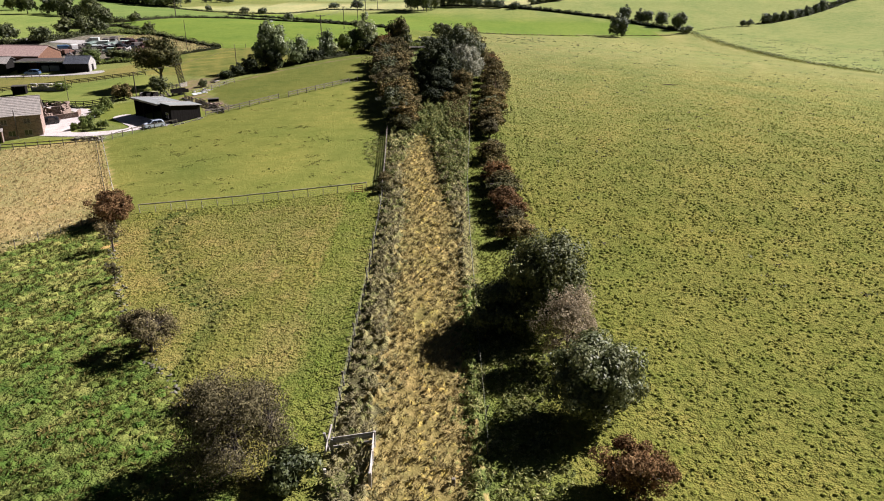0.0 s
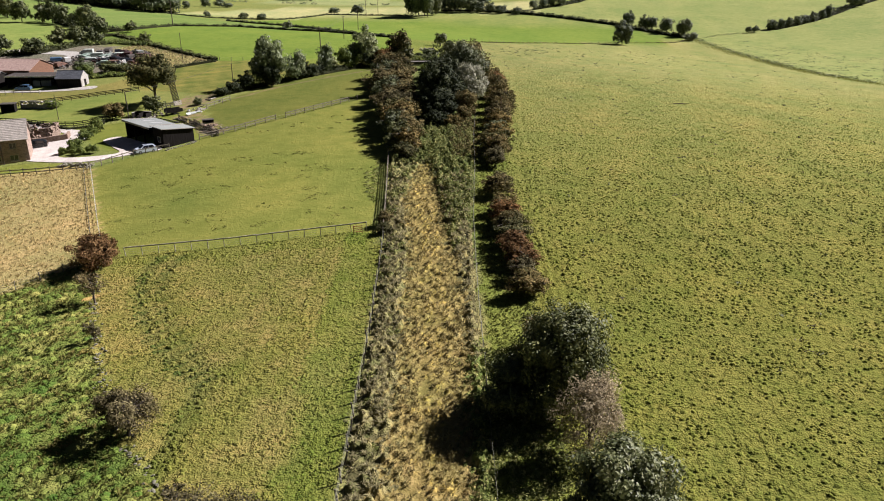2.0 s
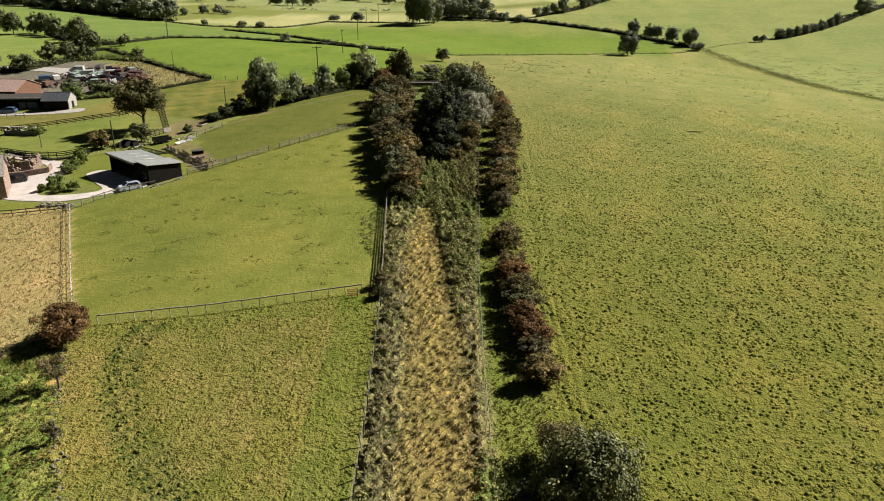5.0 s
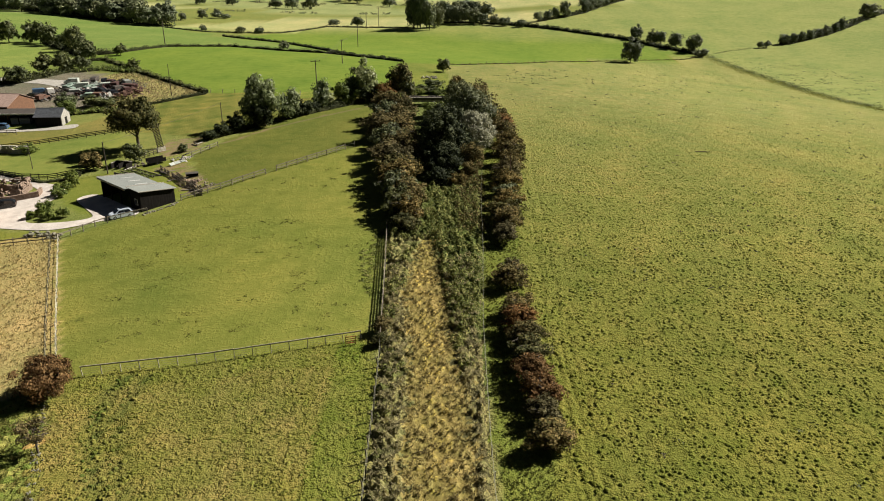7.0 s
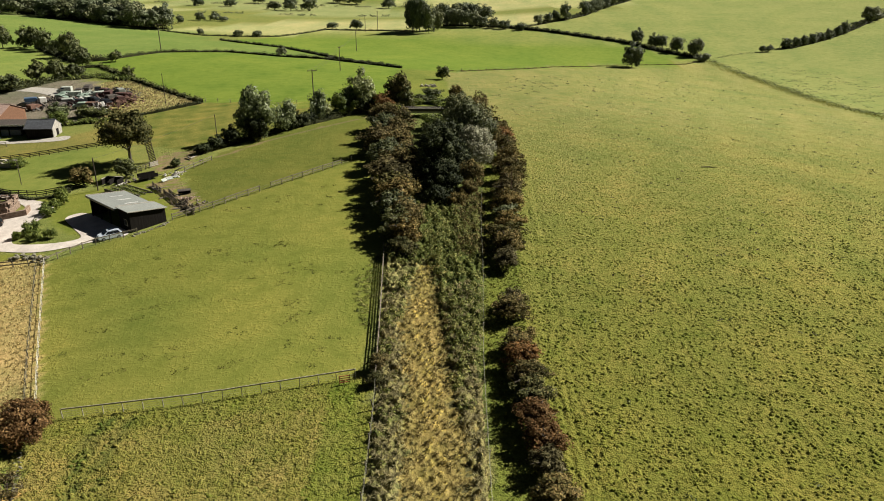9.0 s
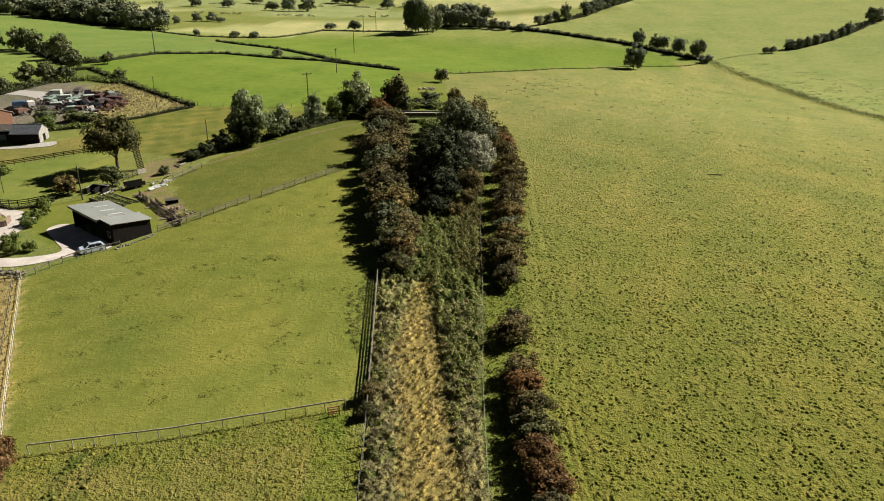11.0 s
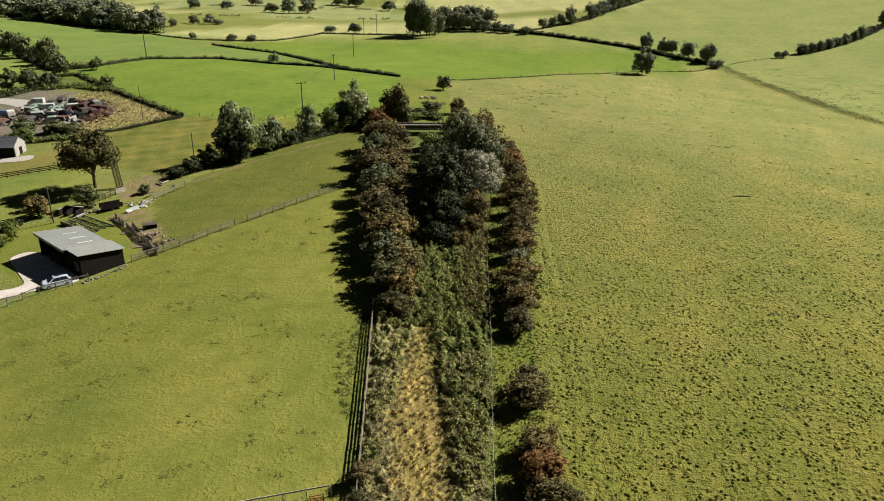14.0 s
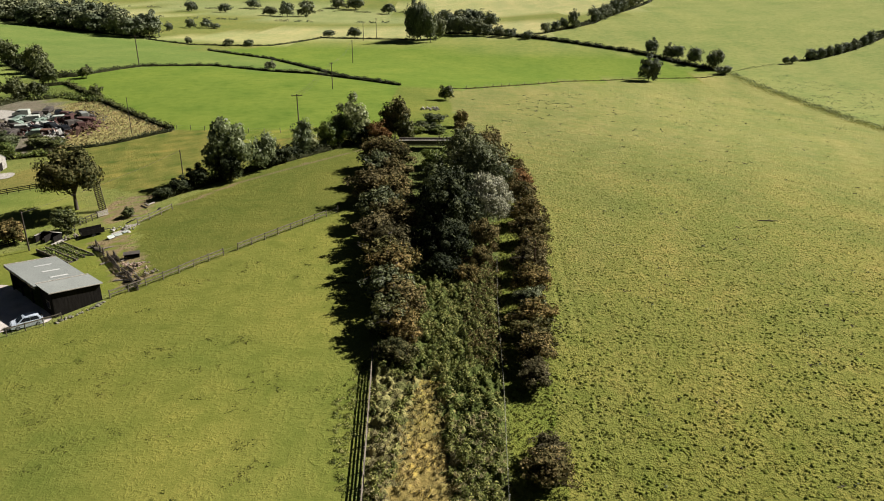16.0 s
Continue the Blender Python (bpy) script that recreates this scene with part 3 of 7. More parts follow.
class Limbs:
    """One connected mesh of tapered limbs: a branch shares its first corner with the limb it grows from."""

    def __init__(self):
        self.v, self.f = [], []

    def limb(self, points, radii, sides=6, root=None):
        first = len(self.v)
        for k, (p, r0) in enumerate(zip(points, radii)):
            p = np.asarray(p, float)
            q = np.asarray(points[k + 1] if k + 1 < len(points) else points[k - 1], float)
            d = (q - p) * (1 if k + 1 < len(points) else -1)
            d = d / max(np.linalg.norm(d), 1e-6)
            a = np.cross(d, (0.3, 0.9, 0.2))
            a /= np.linalg.norm(a) + 1e-9
            b = np.cross(d, a)
            ang = np.arange(sides) * 2 * np.pi / sides
            self.v += list(p + (np.cos(ang)[:, None] * a + np.sin(ang)[:, None] * b) * r0)
        at = lambda k, i: root if (root is not None and k == 0 and i % sides == 0) else first + k * sides + i % sides
        for k in range(len(points) - 1):
            self.f += [(at(k, i), at(k, i + 1), at(k + 1, i + 1), at(k + 1, i)) for i in range(sides)]
        return first

    def nearest(self, p, start=0, stop=None):
        return start + int(np.argmin(np.linalg.norm(np.array(self.v[start:stop]) - p, axis=1)))

    def mesh(self, name):
        used = np.unique(np.array(self.f))
        back = np.zeros(len(self.v), int)
        back[used] = np.arange(len(used))
        return raw_mesh(name, np.array(self.v)[used], back[np.array(self.f)])


def leaf_arrays(r, pos, size, out=None, flat=0.0):
    """Small pointed leaf quads at the positions, turned at random, partly facing out."""
    n = len(pos)
    nrm = r.normal(size=(n, 3))
    if out is not None:
        nrm = nrm * 0.42 + out * 1.15
    nrm[:, 2] += flat
    nrm /= np.linalg.norm(nrm, axis=1)[:, None] + 1e-9
    a = np.cross(nrm, r.normal(size=(n, 3)))
    a /= np.linalg.norm(a, axis=1)[:, None] + 1e-9
    b = np.cross(nrm, a)
    s = size * r.uniform(0.55, 1.3, (n, 1))
    v = np.stack([pos - a * s, pos + b * s * 0.55, pos + a * s, pos - b * s * 0.55], 1).reshape(-1, 3)
    return v, np.arange(4 * n).reshape(n, 4)


def crown_points(r, n, rx, ry, rz, base, clumps, spread=0.2, hollow=0.55, low=-0.75):
    """Leaf places in uneven clumps through a lumpy ellipsoid that stands on the height base."""
    d = r.normal(size=(clumps, 3))
    d /= np.linalg.norm(d, axis=1)[:, None]
    d[:, 2] = np.where(d[:, 2] < low, -d[:, 2], d[:, 2])
    rad = r.uniform(hollow, 1.0, (clumps, 1)) ** 0.8 * r.uniform(0.8, 1.08, (clumps, 1))
    c = d * rad
    w = r.uniform(0.4, 1.6, clumps)
    pick = r.choice(clumps, n, p=w / w.sum())
    size = r.uniform(0.6, 1.35, clumps)[pick][:, None] * spread
    off = r.normal(size=(n, 3))
    off /= np.linalg.norm(off, axis=1)[:, None]
    off *= r.uniform(0.25, 1, (n, 1)) ** 0.6 * size
    p = c[pick] + off
    out = p / (np.linalg.norm(p, axis=1)[:, None] + 1e-6) * 0.5 + off / (size + 1e-6) * 0.6
    p = p * (rx, ry, rz) + (0, 0, base + rz)
    keep = p[:, 2] > 0.05
    return p[keep], out[keep], c * (rx, ry, rz) + (0, 0, base + rz)


def tree_meshes(seed, rx, ry, rz, base, leaves, leaf, clumps, trunk, limbs=9, spread=0.22, twigs=0, hollow=0.5, lean=0.0):
    r = np.random.default_rng(seed)
    p, out, c = crown_points(r, leaves, rx, ry, rz, base, clumps, spread, hollow)
    if twigs < 150:
        # larger leaves deep inside close the crown, so that its far side lies in its own shade
        n = leaves // 13
        d = r.normal(size=(n, 3))
        d *= r.uniform(0.1, 0.72, (n, 1)) / np.linalg.norm(d, axis=1)[:, None]
        inner = d * (rx, ry, rz) + (0, 0, base + rz)
        v0, f0 = leaf_arrays(r, p, leaf, out)
        v1, f1 = leaf_arrays(r, inner[inner[:, 2] > 0.1], leaf * 2.4, None)
        v, f = np.vstack([v0, v1]), np.vstack([f0, f1 + len(v0)])
    else:
        v, f = leaf_arrays(r, p, leaf, out)
    top = np.array((lean, 0, base + rz * 0.9))
    fork = np.array((lean * 0.3, 0, max(base * 0.9, 0.4)))
    stem = Limbs()
    steps = [fork + (top - fork) * k for k in (0, 0.25, 0.5, 0.75, 1)]
    stem.limb([(0, 0, -0.3), fork * 0.5, *steps], [trunk * k for k in (1.15, 0.9, 0.75, 0.65, 0.52, 0.4, 0.25)], 8)
    main = len(stem.v)
    order = r.permutation(len(c))
    for k in order[:limbs]:
        s = steps[r.integers(0, 4)]
        mid = s + (c[k] - s) * 0.5 + r.normal(size=3) * 0.08 * rz + (0, 0, 0.1 * rz)
        stem.limb([s, mid, c[k]], [trunk * 0.42, trunk * 0.25, trunk * 0.07], 6, stem.nearest(s, 0, main))
    for k in range(twigs):
        q = p[r.integers(len(p))]
        i = stem.nearest(q, 0, main + limbs * 18)
        s = np.array(stem.v[i])
        stem.limb([s, (s + q) / 2 + r.normal(size=3) * 0.06, q + (q - s) * 0.2], [0.03, 0.018, 0.008], 3, i)
    return raw_mesh("crown", v, f), stem.mesh("trunk")


def plant(name, m, meshes, leaf_material, label, category, group=""):
    t = thing(name, m, label, category, group)
    part("trunk", meshes[1], BARK, t)
    part("crown", meshes[0], leaf_material, t)
    return t


def blade_arrays(r, pos, length, width, blades, lean=0.5, wind=(0.15, -0.05)):
    """Tussocks: each a fan of bent blades (two triangles and a tip each, joined in one strip of quads)."""
    n = len(pos) * blades
    base = np.repeat(pos, blades, 0) + np.c_[r.normal(size=(n, 2)) * length * 0.16, np.zeros(n)]
    ang = r.uniform(0, 2 * np.pi, n)
    d = np.stack([np.cos(ang), np.sin(ang)], 1)
    ln = length * r.uniform(0.5, 1.25, n) * np.repeat(r.uniform(0.7, 1.25, len(pos)), blades)
    tilt = lean * r.uniform(0.3, 1.3, n)
    horiz = d * (ln * np.sin(tilt))[:, None] + np.array(wind) * ln[:, None]
    up = ln * np.cos(tilt)
    side = np.stack([-d[:, 1], d[:, 0], np.zeros(n)], 1) * (width * r.uniform(0.6, 1.3, n))[:, None]
    mid = base + np.c_[horiz * 0.45, up * 0.7]
    tip = base + np.c_[horiz * 1.1, up * 0.9]
    v = np.stack([base - side, base + side, mid + side * 0.7, tip, mid - side * 0.7], 1).reshape(-1, 3)
    i = np.arange(n)[:, None] * 5
    return v, np.vstack([i + (0, 1, 2, 4), i + (4, 2, 3, 3)])


def blades_mesh(name, r, pos, length, width, blades, lean=0.5):
    n = len(pos) * blades
    v, f = blade_arrays(r, pos, length, width, blades, lean)
    quad, tri = f[:n], f[n:]
    tris = np.vstack([quad[:, [0, 1, 2]], quad[:, [0, 2, 3]], tri[:, [0, 1, 2]]])
    return raw_mesh(name, v, tris)


def tussock_mesh(name, r, pos, wide, tall):
    """Low ragged mounds of grass, each an uneven five-sided dome of two rings."""
    n = len(pos)
    ang = np.arange(5) * np.pi * 0.4 + r.uniform(0, 6.3, (n, 1))
    rad = r.uniform(*wide, (n, 1)) * r.uniform(0.75, 1.25, (n, 5))
    h = r.uniform(*tall, (n, 1)) * r.uniform(0.8, 1.2, (n, 5)) * np.interp(pos[:, 1:2], (55, 90, 130, 210), (0.85, 0.98, 0.98, 0.6))
    rings = [np.stack([pos[:, :1] + k * rad * np.cos(ang), pos[:, 1:2] + k * rad * np.sin(ang) * 0.85, pos[:, 2:] + up * h - low], -1) for k, up, low in ((1.0, 0.0, 0.03), (0.62, 0.75, 0.0))]
    apex = (pos + np.c_[r.normal(size=(n, 2)) * 0.04, h.mean(1)])[:, None]
    v = np.concatenate([*rings, apex], 1).reshape(-1, 3)
    k = np.arange(5)
    q = (k + 1) % 5
    one = np.vstack([np.stack([k, q, q + 5], 1), np.stack([k, q + 5, k + 5], 1), np.stack([k + 5, q + 5, np.full(5, 10)], 1)])
    me = raw_mesh(name, v, (np.arange(n)[:, None, None] * 11 + one[None]).reshape(-1, 3))
    j, i = np.clip(np.searchsorted(YS, pos[:, 1]), 0, len(YS) - 1), np.clip(np.searchsorted(XS, pos[:, 0]), 0, len(XS) - 1)
    rgba = np.ones((n, 4), np.float32)
    rgba[:, :3] = SWARD[0][j, i] * r.uniform(0.86, 1.16, (n, 1)) * (0.94, 1.0, 0.92)
    me.attributes.new("field_colour", "FLOAT_COLOR", "POINT").data.foreach_set("color", np.repeat(rgba, 11, 0).ravel())
    me.attributes.new("tuft", "FLOAT", "POINT").data.foreach_set("value", np.full(11 * n, 0.5, np.float32))
    me.polygons.foreach_set("use_smooth", np.ones(len(me.polygons), bool))
    return me


def scatter(r, poly, per_m2, gap=0.0, patch=6.0, seed=1):
    """Random places in a map outline, thinned in drifts."""
    a = np.array(poly)
    lo, hi = a.min(0), a.max(0)
    n = int((hi - lo).prod() * per_m2)
    p = r.uniform(lo, hi, (n, 2))
    p = p[inside(p[:, 0], p[:, 1], poly)]
    if gap:
        s = smooth_noise(p[:, 0], p[:, 1], patch, seed)
        p = p[s > gap * 0.6 - 0.35 + r.normal(size=len(p)) * 0.15]
    return np.c_[p, land(p[:, 0], p[:, 1]) - 0.03]


def stuff(name, me, material, label, category):
    me.materials.append(material)
    return tagged(new(name, me), label, category, kind="stuff")


# ---- grass of the track bed and the fields ----
class TrackBed:
    """The overgrown track: a fine mesh of tussock mounds, with the places of the tussocks."""

    def __init__(self):
        r = np.random.default_rng(11)
        self.r = r
        self.xs, self.ys = np.arange(-12.0, 7.01, 0.16), np.arange(0, 150.01, 0.2)
        gx, gy = np.meshgrid(self.xs, self.ys)
        self.inside = np.clip(np.minimum(gx - track_left(gy) - 0.1, track_right(gy) - 0.1 - gx) / 0.5, 0, 1)
        z = np.zeros_like(gx)
        y = r.uniform(0, 150, 6000)
        x = r.uniform(track_left(y) + 0.3, track_right(y) - 0.2)
        straw = (x > path_left(y) - 0.2) & (x < path_right(y) + 0.2) & (y < 127)
        h = np.where(straw, r.uniform(0.05, 0.32, len(x)), r.uniform(0.08, 0.72, len(x)))
        s = np.where(straw, r.uniform(0.13, 0.28, len(x)), r.uniform(0.15, 0.33, len(x)))
        weedy = ((x > path_right(y) + 0.6) & (y > 98)) | (y > 127)
        h, s = np.where(weedy, h * 1.5, h), np.where(weedy, s * 1.45, s)
        for cx, cy, ch, cs in zip(x, y, h, s):
            i0, i1 = np.searchsorted(self.xs, (cx - 3 * cs, cx + 3 * cs))
            j0, j1 = np.searchsorted(self.ys, (cy - 3 * cs, cy + 3 * cs))
            wx, wy = self.xs[i0:i1][None], self.ys[j0:j1][:, None]
            d = ((wx - cx) * 1.15) ** 2 + (wy - cy) ** 2
            z[j0:j1, i0:i1] = np.maximum(z[j0:j1, i0:i1], ch * np.exp(-(d / (2 * cs * cs)) ** 1.5))
        self.mound = z
        self.z = land(gx, gy) - 0.12 + self.inside * (0.16 + z + r.uniform(-0.06, 0.06, z.shape))
        self.x, self.y, self.h, self.straw = x, y, h, straw
        self.gx, self.gy = gx, gy

    def height(self, x, y):
        i = np.clip(np.searchsorted(self.xs, x), 0, len(self.xs) - 1)
        j = np.clip(np.searchsorted(self.ys, y), 0, len(self.ys) - 1)
        return self.z[j, i]

    def build(self):
        gx, gy = self.gx, self.gy
        wx = gx + 2.0 * smooth_noise(gx, gy, 1.2, 41) + 1.6 * smooth_noise(gx, gy, 4, 42) + 0.25 * self.r.normal(size=gx.shape)
        col = np.empty((*gx.shape, 3))
        col[:] = BANK
        col[((wx > path_right(gy) + 0.5 + np.clip(106 - gy, 0, 25) * 0.22) & (gy > 84)) | (gy > 127)] = (0.07, 0.085, 0.026)
        col[(wx > 1.7) & (gy < 66)] = (0.10, 0.125, 0.034)
        col[(wx < path_left(gy) - 0.6) & (smooth_noise(gx, gy, 3, 43) > 0.12)] = (0.10, 0.10, 0.04)
        m = (wx > path_left(gy)) & (wx < path_right(gy)) & (gy < 126)
        col[m] = STRAW
        m2 = m & (np.abs(wx - (path_left(gy) + path_right(gy)) / 2) < 0.8)
        col[m2] = (0.300, 0.232, 0.064)
        # browner, flattened grass in drifts along the path
        brown = m & (smooth_noise(gx, gy / 2, 1.1, 44) + 0.2 * self.r.normal(size=gx.shape) > 0.08)
        col[brown] = (0.195, 0.15, 0.058)
        # dead pale tussock tops; hollows also darkened in the colour for the shade there
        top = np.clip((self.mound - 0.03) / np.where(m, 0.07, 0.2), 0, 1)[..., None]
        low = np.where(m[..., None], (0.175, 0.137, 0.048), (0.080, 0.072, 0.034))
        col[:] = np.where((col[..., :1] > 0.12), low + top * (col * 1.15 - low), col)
        n_y, n_x = gx.shape
        idx = np.arange(n_y * n_x).reshape(n_y, n_x)
        ok = (self.inside > 0)
        cell = ok[:-1, :-1] | ok[:-1, 1:] | ok[1:, 1:] | ok[1:, :-1]
        quads = np.stack([idx[:-1, :-1], idx[:-1, 1:], idx[1:, 1:], idx[1:, :-1]], -1)[cell]
        used = np.unique(quads)
        back = np.zeros(n_y * n_x, int)
        back[used] = np.arange(len(used))
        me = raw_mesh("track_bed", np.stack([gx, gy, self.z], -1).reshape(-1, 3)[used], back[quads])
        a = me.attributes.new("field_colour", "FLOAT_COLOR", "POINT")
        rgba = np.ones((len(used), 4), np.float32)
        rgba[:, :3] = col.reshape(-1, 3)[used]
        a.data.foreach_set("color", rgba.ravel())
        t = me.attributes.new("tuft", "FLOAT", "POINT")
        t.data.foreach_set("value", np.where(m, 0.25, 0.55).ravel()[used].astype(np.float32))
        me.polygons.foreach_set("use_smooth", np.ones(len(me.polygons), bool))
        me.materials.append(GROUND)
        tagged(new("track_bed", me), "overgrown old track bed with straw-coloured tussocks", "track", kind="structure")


def weed_domes(r, x, y, z, n, tall, leaf=0.13, wide=(0.2, 0.42)):
    """Each weed clump is a dome of leaves of its own."""
    wide, tall = np.repeat(r.uniform(*wide, len(x)), n), np.repeat(tall, n)
    ang, rad = r.uniform(0, 6.3, len(x) * n), r.uniform(0, 1, len(x) * n) ** 0.5 * wide * 1.5
    px, py = np.repeat(x, n) + rad * np.cos(ang), np.repeat(y, n) + rad * np.sin(ang)
    h = tall * (1 - (rad / (wide * 1.6)) ** 2) * r.uniform(0.6, 1.05, len(px))
    out = np.c_[np.cos(ang) * rad / wide, np.sin(ang) * rad / wide, np.full(len(px), 0.9)]
    return leaf_arrays(r, np.c_[px, py, np.repeat(z, n) + h], leaf, out)


def track_growth():
    bed = TrackBed()
    bed.build()
    r = bed.r
    for name, pick, mat, ln, label, count in (
        ("dry_grass", bed.straw & (bed.y < 127), DRY_GRASS, 0.4, "straw-coloured dry tussock grass along the old track bed", 9),
        ("rank_grass", ~bed.straw & (bed.y < 118) & ((bed.x < -3.5) | (bed.y > 64)) & (r.random(len(bed.x)) < 1.15 * np.where((bed.y > 96) & (bed.x < -4), 0.85, 0.75)), PALE_GRASS, 0.48, "pale dead rank grass in tussocks beside the track", 13),
    ):
        x, y = bed.x[pick], bed.y[pick]
        pos = np.c_[x, y, bed.height(x, y) - 0.06]
        stuff(name, blades_mesh(name, r, pos, ln, 0.05, count, 1.3), mat, label, name.replace("_", " "))
    # green weeds and brambles
    y = np.concatenate([r.uniform(30, 104, 450), r.uniform(100, 130, 420), r.uniform(86, 150, 1000), r.uniform(126, 150, 420), r.uniform(30, 66, 1000)])
    k = np.repeat((0, 1, 2, 3, 4), (450, 420, 1000, 420, 1000))
    lo = np.choose(k, (track_left(y) + 0.2, track_left(y) + 0.2, path_right(y) - 0.2, track_left(y) + 2, np.full(len(y), 1.8)))
    hi = np.choose(k, (path_left(y) - 0.5, path_left(y), track_right(y), track_right(y), np.full(len(y), 8.0)))
    x = r.uniform(lo, hi)
    keep = smooth_noise(x, y, 3.2, 8) > np.choose(k, (0.36, 0.22, -0.25 + np.clip((104 - y) / 22, 0, 0.7), -0.5, -0.3)) + r.normal(size=len(x)) * 0.1
    x, y, k = x[keep], y[keep], k[keep]
    v, f = weed_domes(r, x, y, bed.height(x, y), 34, r.uniform(0.25, 1.0, len(x)) * np.where((k == 0) | (k == 4), 0.6, 1.0))
    stuff("bramble_patch", raw_mesh("bramble_patch", v, f), BRAMBLE, "tangled green brambles and nettles over the track bed", "brambles")
    # browned bracken on the field side, where the track closes
    y = r.uniform(128, 157, 700)
    x = r.uniform(1.2, track_right(y) + 0.3)
    keep = smooth_noise(x, y, 2.5, 18) > -0.1
    x, y = x[keep], y[keep]
    px, py = np.repeat(x, 14) + r.normal(size=len(x) * 14) * 0.35, np.repeat(y, 14) + r.normal(size=len(x) * 14) * 0.35
    v, f = leaf_arrays(r, np.c_[px, py, np.maximum(bed.height(px, py), land(px, py)) + np.abs(r.normal(size=len(px))) * 0.4], 0.15, None, 0.6)
    stuff("bracken", raw_mesh("bracken", v, f), LEAF_RUST, "browned bracken and dead stalks at the end of the track", "bracken")


def field_grass():
    r = np.random.default_rng(12)
    big = [(8.5, 30), (8.5, 120), (13, 205), (60, 215), (105, 190), (95, 110), (60, 60), (30, 30)]
    pos = scatter(r, big, 3.4, 0.25, 7.0, 15)
    pos = pos[r.random(len(pos)) < np.clip(1.75 - pos[:, 1] / 115, 0.24, 1) * np.clip((112 - pos[:, 0]) / 40, 0, 1)]
    rut = (pos[:, 0] > 9.0 + 0.03 * (pos[:, 1] - 81)) & (pos[:, 0] < 13.0 + 0.03 * (pos[:, 1] - 81)) & (pos[:, 1] > 62) & (pos[:, 1] < 102)
    pos = pos[~rut | (r.random(len(pos)) < 0.45)]
    stuff("pasture_tufts", tussock_mesh("pasture_tufts", r, pos, (0.13, 0.34), (0.07, 0.23)), GROUND, "short olive grazing tufts all over the big field", "grass")
    low = [(-7.8, 34), (-8, 96), *MID_FENCE[::-1], *LOW_HEDGE[::-1], (-12, 36)]
    pos = scatter(r, low, 3.0, 0.2, 5.0, 16)
    stuff("meadow_tufts", tussock_mesh("meadow_tufts", r, pos, (0.1, 0.3), (0.05, 0.17)), GROUND, "patchy yellow-green meadow tufts", "grass")
    lush = [(-12, 34), *LOW_HEDGE, (-43, 89), (-58, 78), (-58, 50), (-34, 34)]
    pos = scatter(r, lush, 4.0, 0.4, 2.5, 5)
    mounds = scatter(r, lush, 1.1, 0.3, 3.0, 25)
    stuff("pasture_mounds", tussock_mesh("pasture_mounds", r, mounds, (0.3, 0.7), (0.08, 0.3)), GROUND, "grassy hummocks all over the rough pasture", "grass")
    stuff("lush_tufts", blades_mesh("lush_tufts", r, pos, 0.42, 0.075, 6, 1.1), LUSH_GRASS, "long lush green tussocks in rough pasture", "grass")
    tan = [(-43, 90), *WEST_FENCE, (-66, 134), (-88, 128), (-88, 78), (-52, 80)]
    pos = scatter(r, tan, 1.9)
    stuff("rushy_tufts", blades_mesh("rushy_tufts", r, pos, 0.34, 0.06, 6, 0.8), PALE_GRASS, "tan seeded grass and rushes in rough field", "grass")
    plot = [(-92, 227.5), (-81, 232.5), (-71, 241.7), (-106, 280), (-112, 275), (-98, 245)]
    pos = scatter(r, plot, 2.2, 0.3, 3.0, 6)
    stuff("plot_tufts", blades_mesh("plot_tufts", r, pos, 0.55, 0.09, 6, 0.8), PALE_GRASS, "tall tan dead grass in the rough plot", "grass")
    verge = [(3.6, 40), (3.8, 100), (6, 150), (8, 190), (13, 190), (9.6, 130), (8.2, 90), (8.4, 40)]
    pos = scatter(r, verge, 5.0)
    stuff("verge_tufts", blades_mesh("verge_tufts", r, pos, 0.24, 0.055, 6, 0.8), FIELD_GRASS, "green grass verge between wire fence and hedge", "grass")


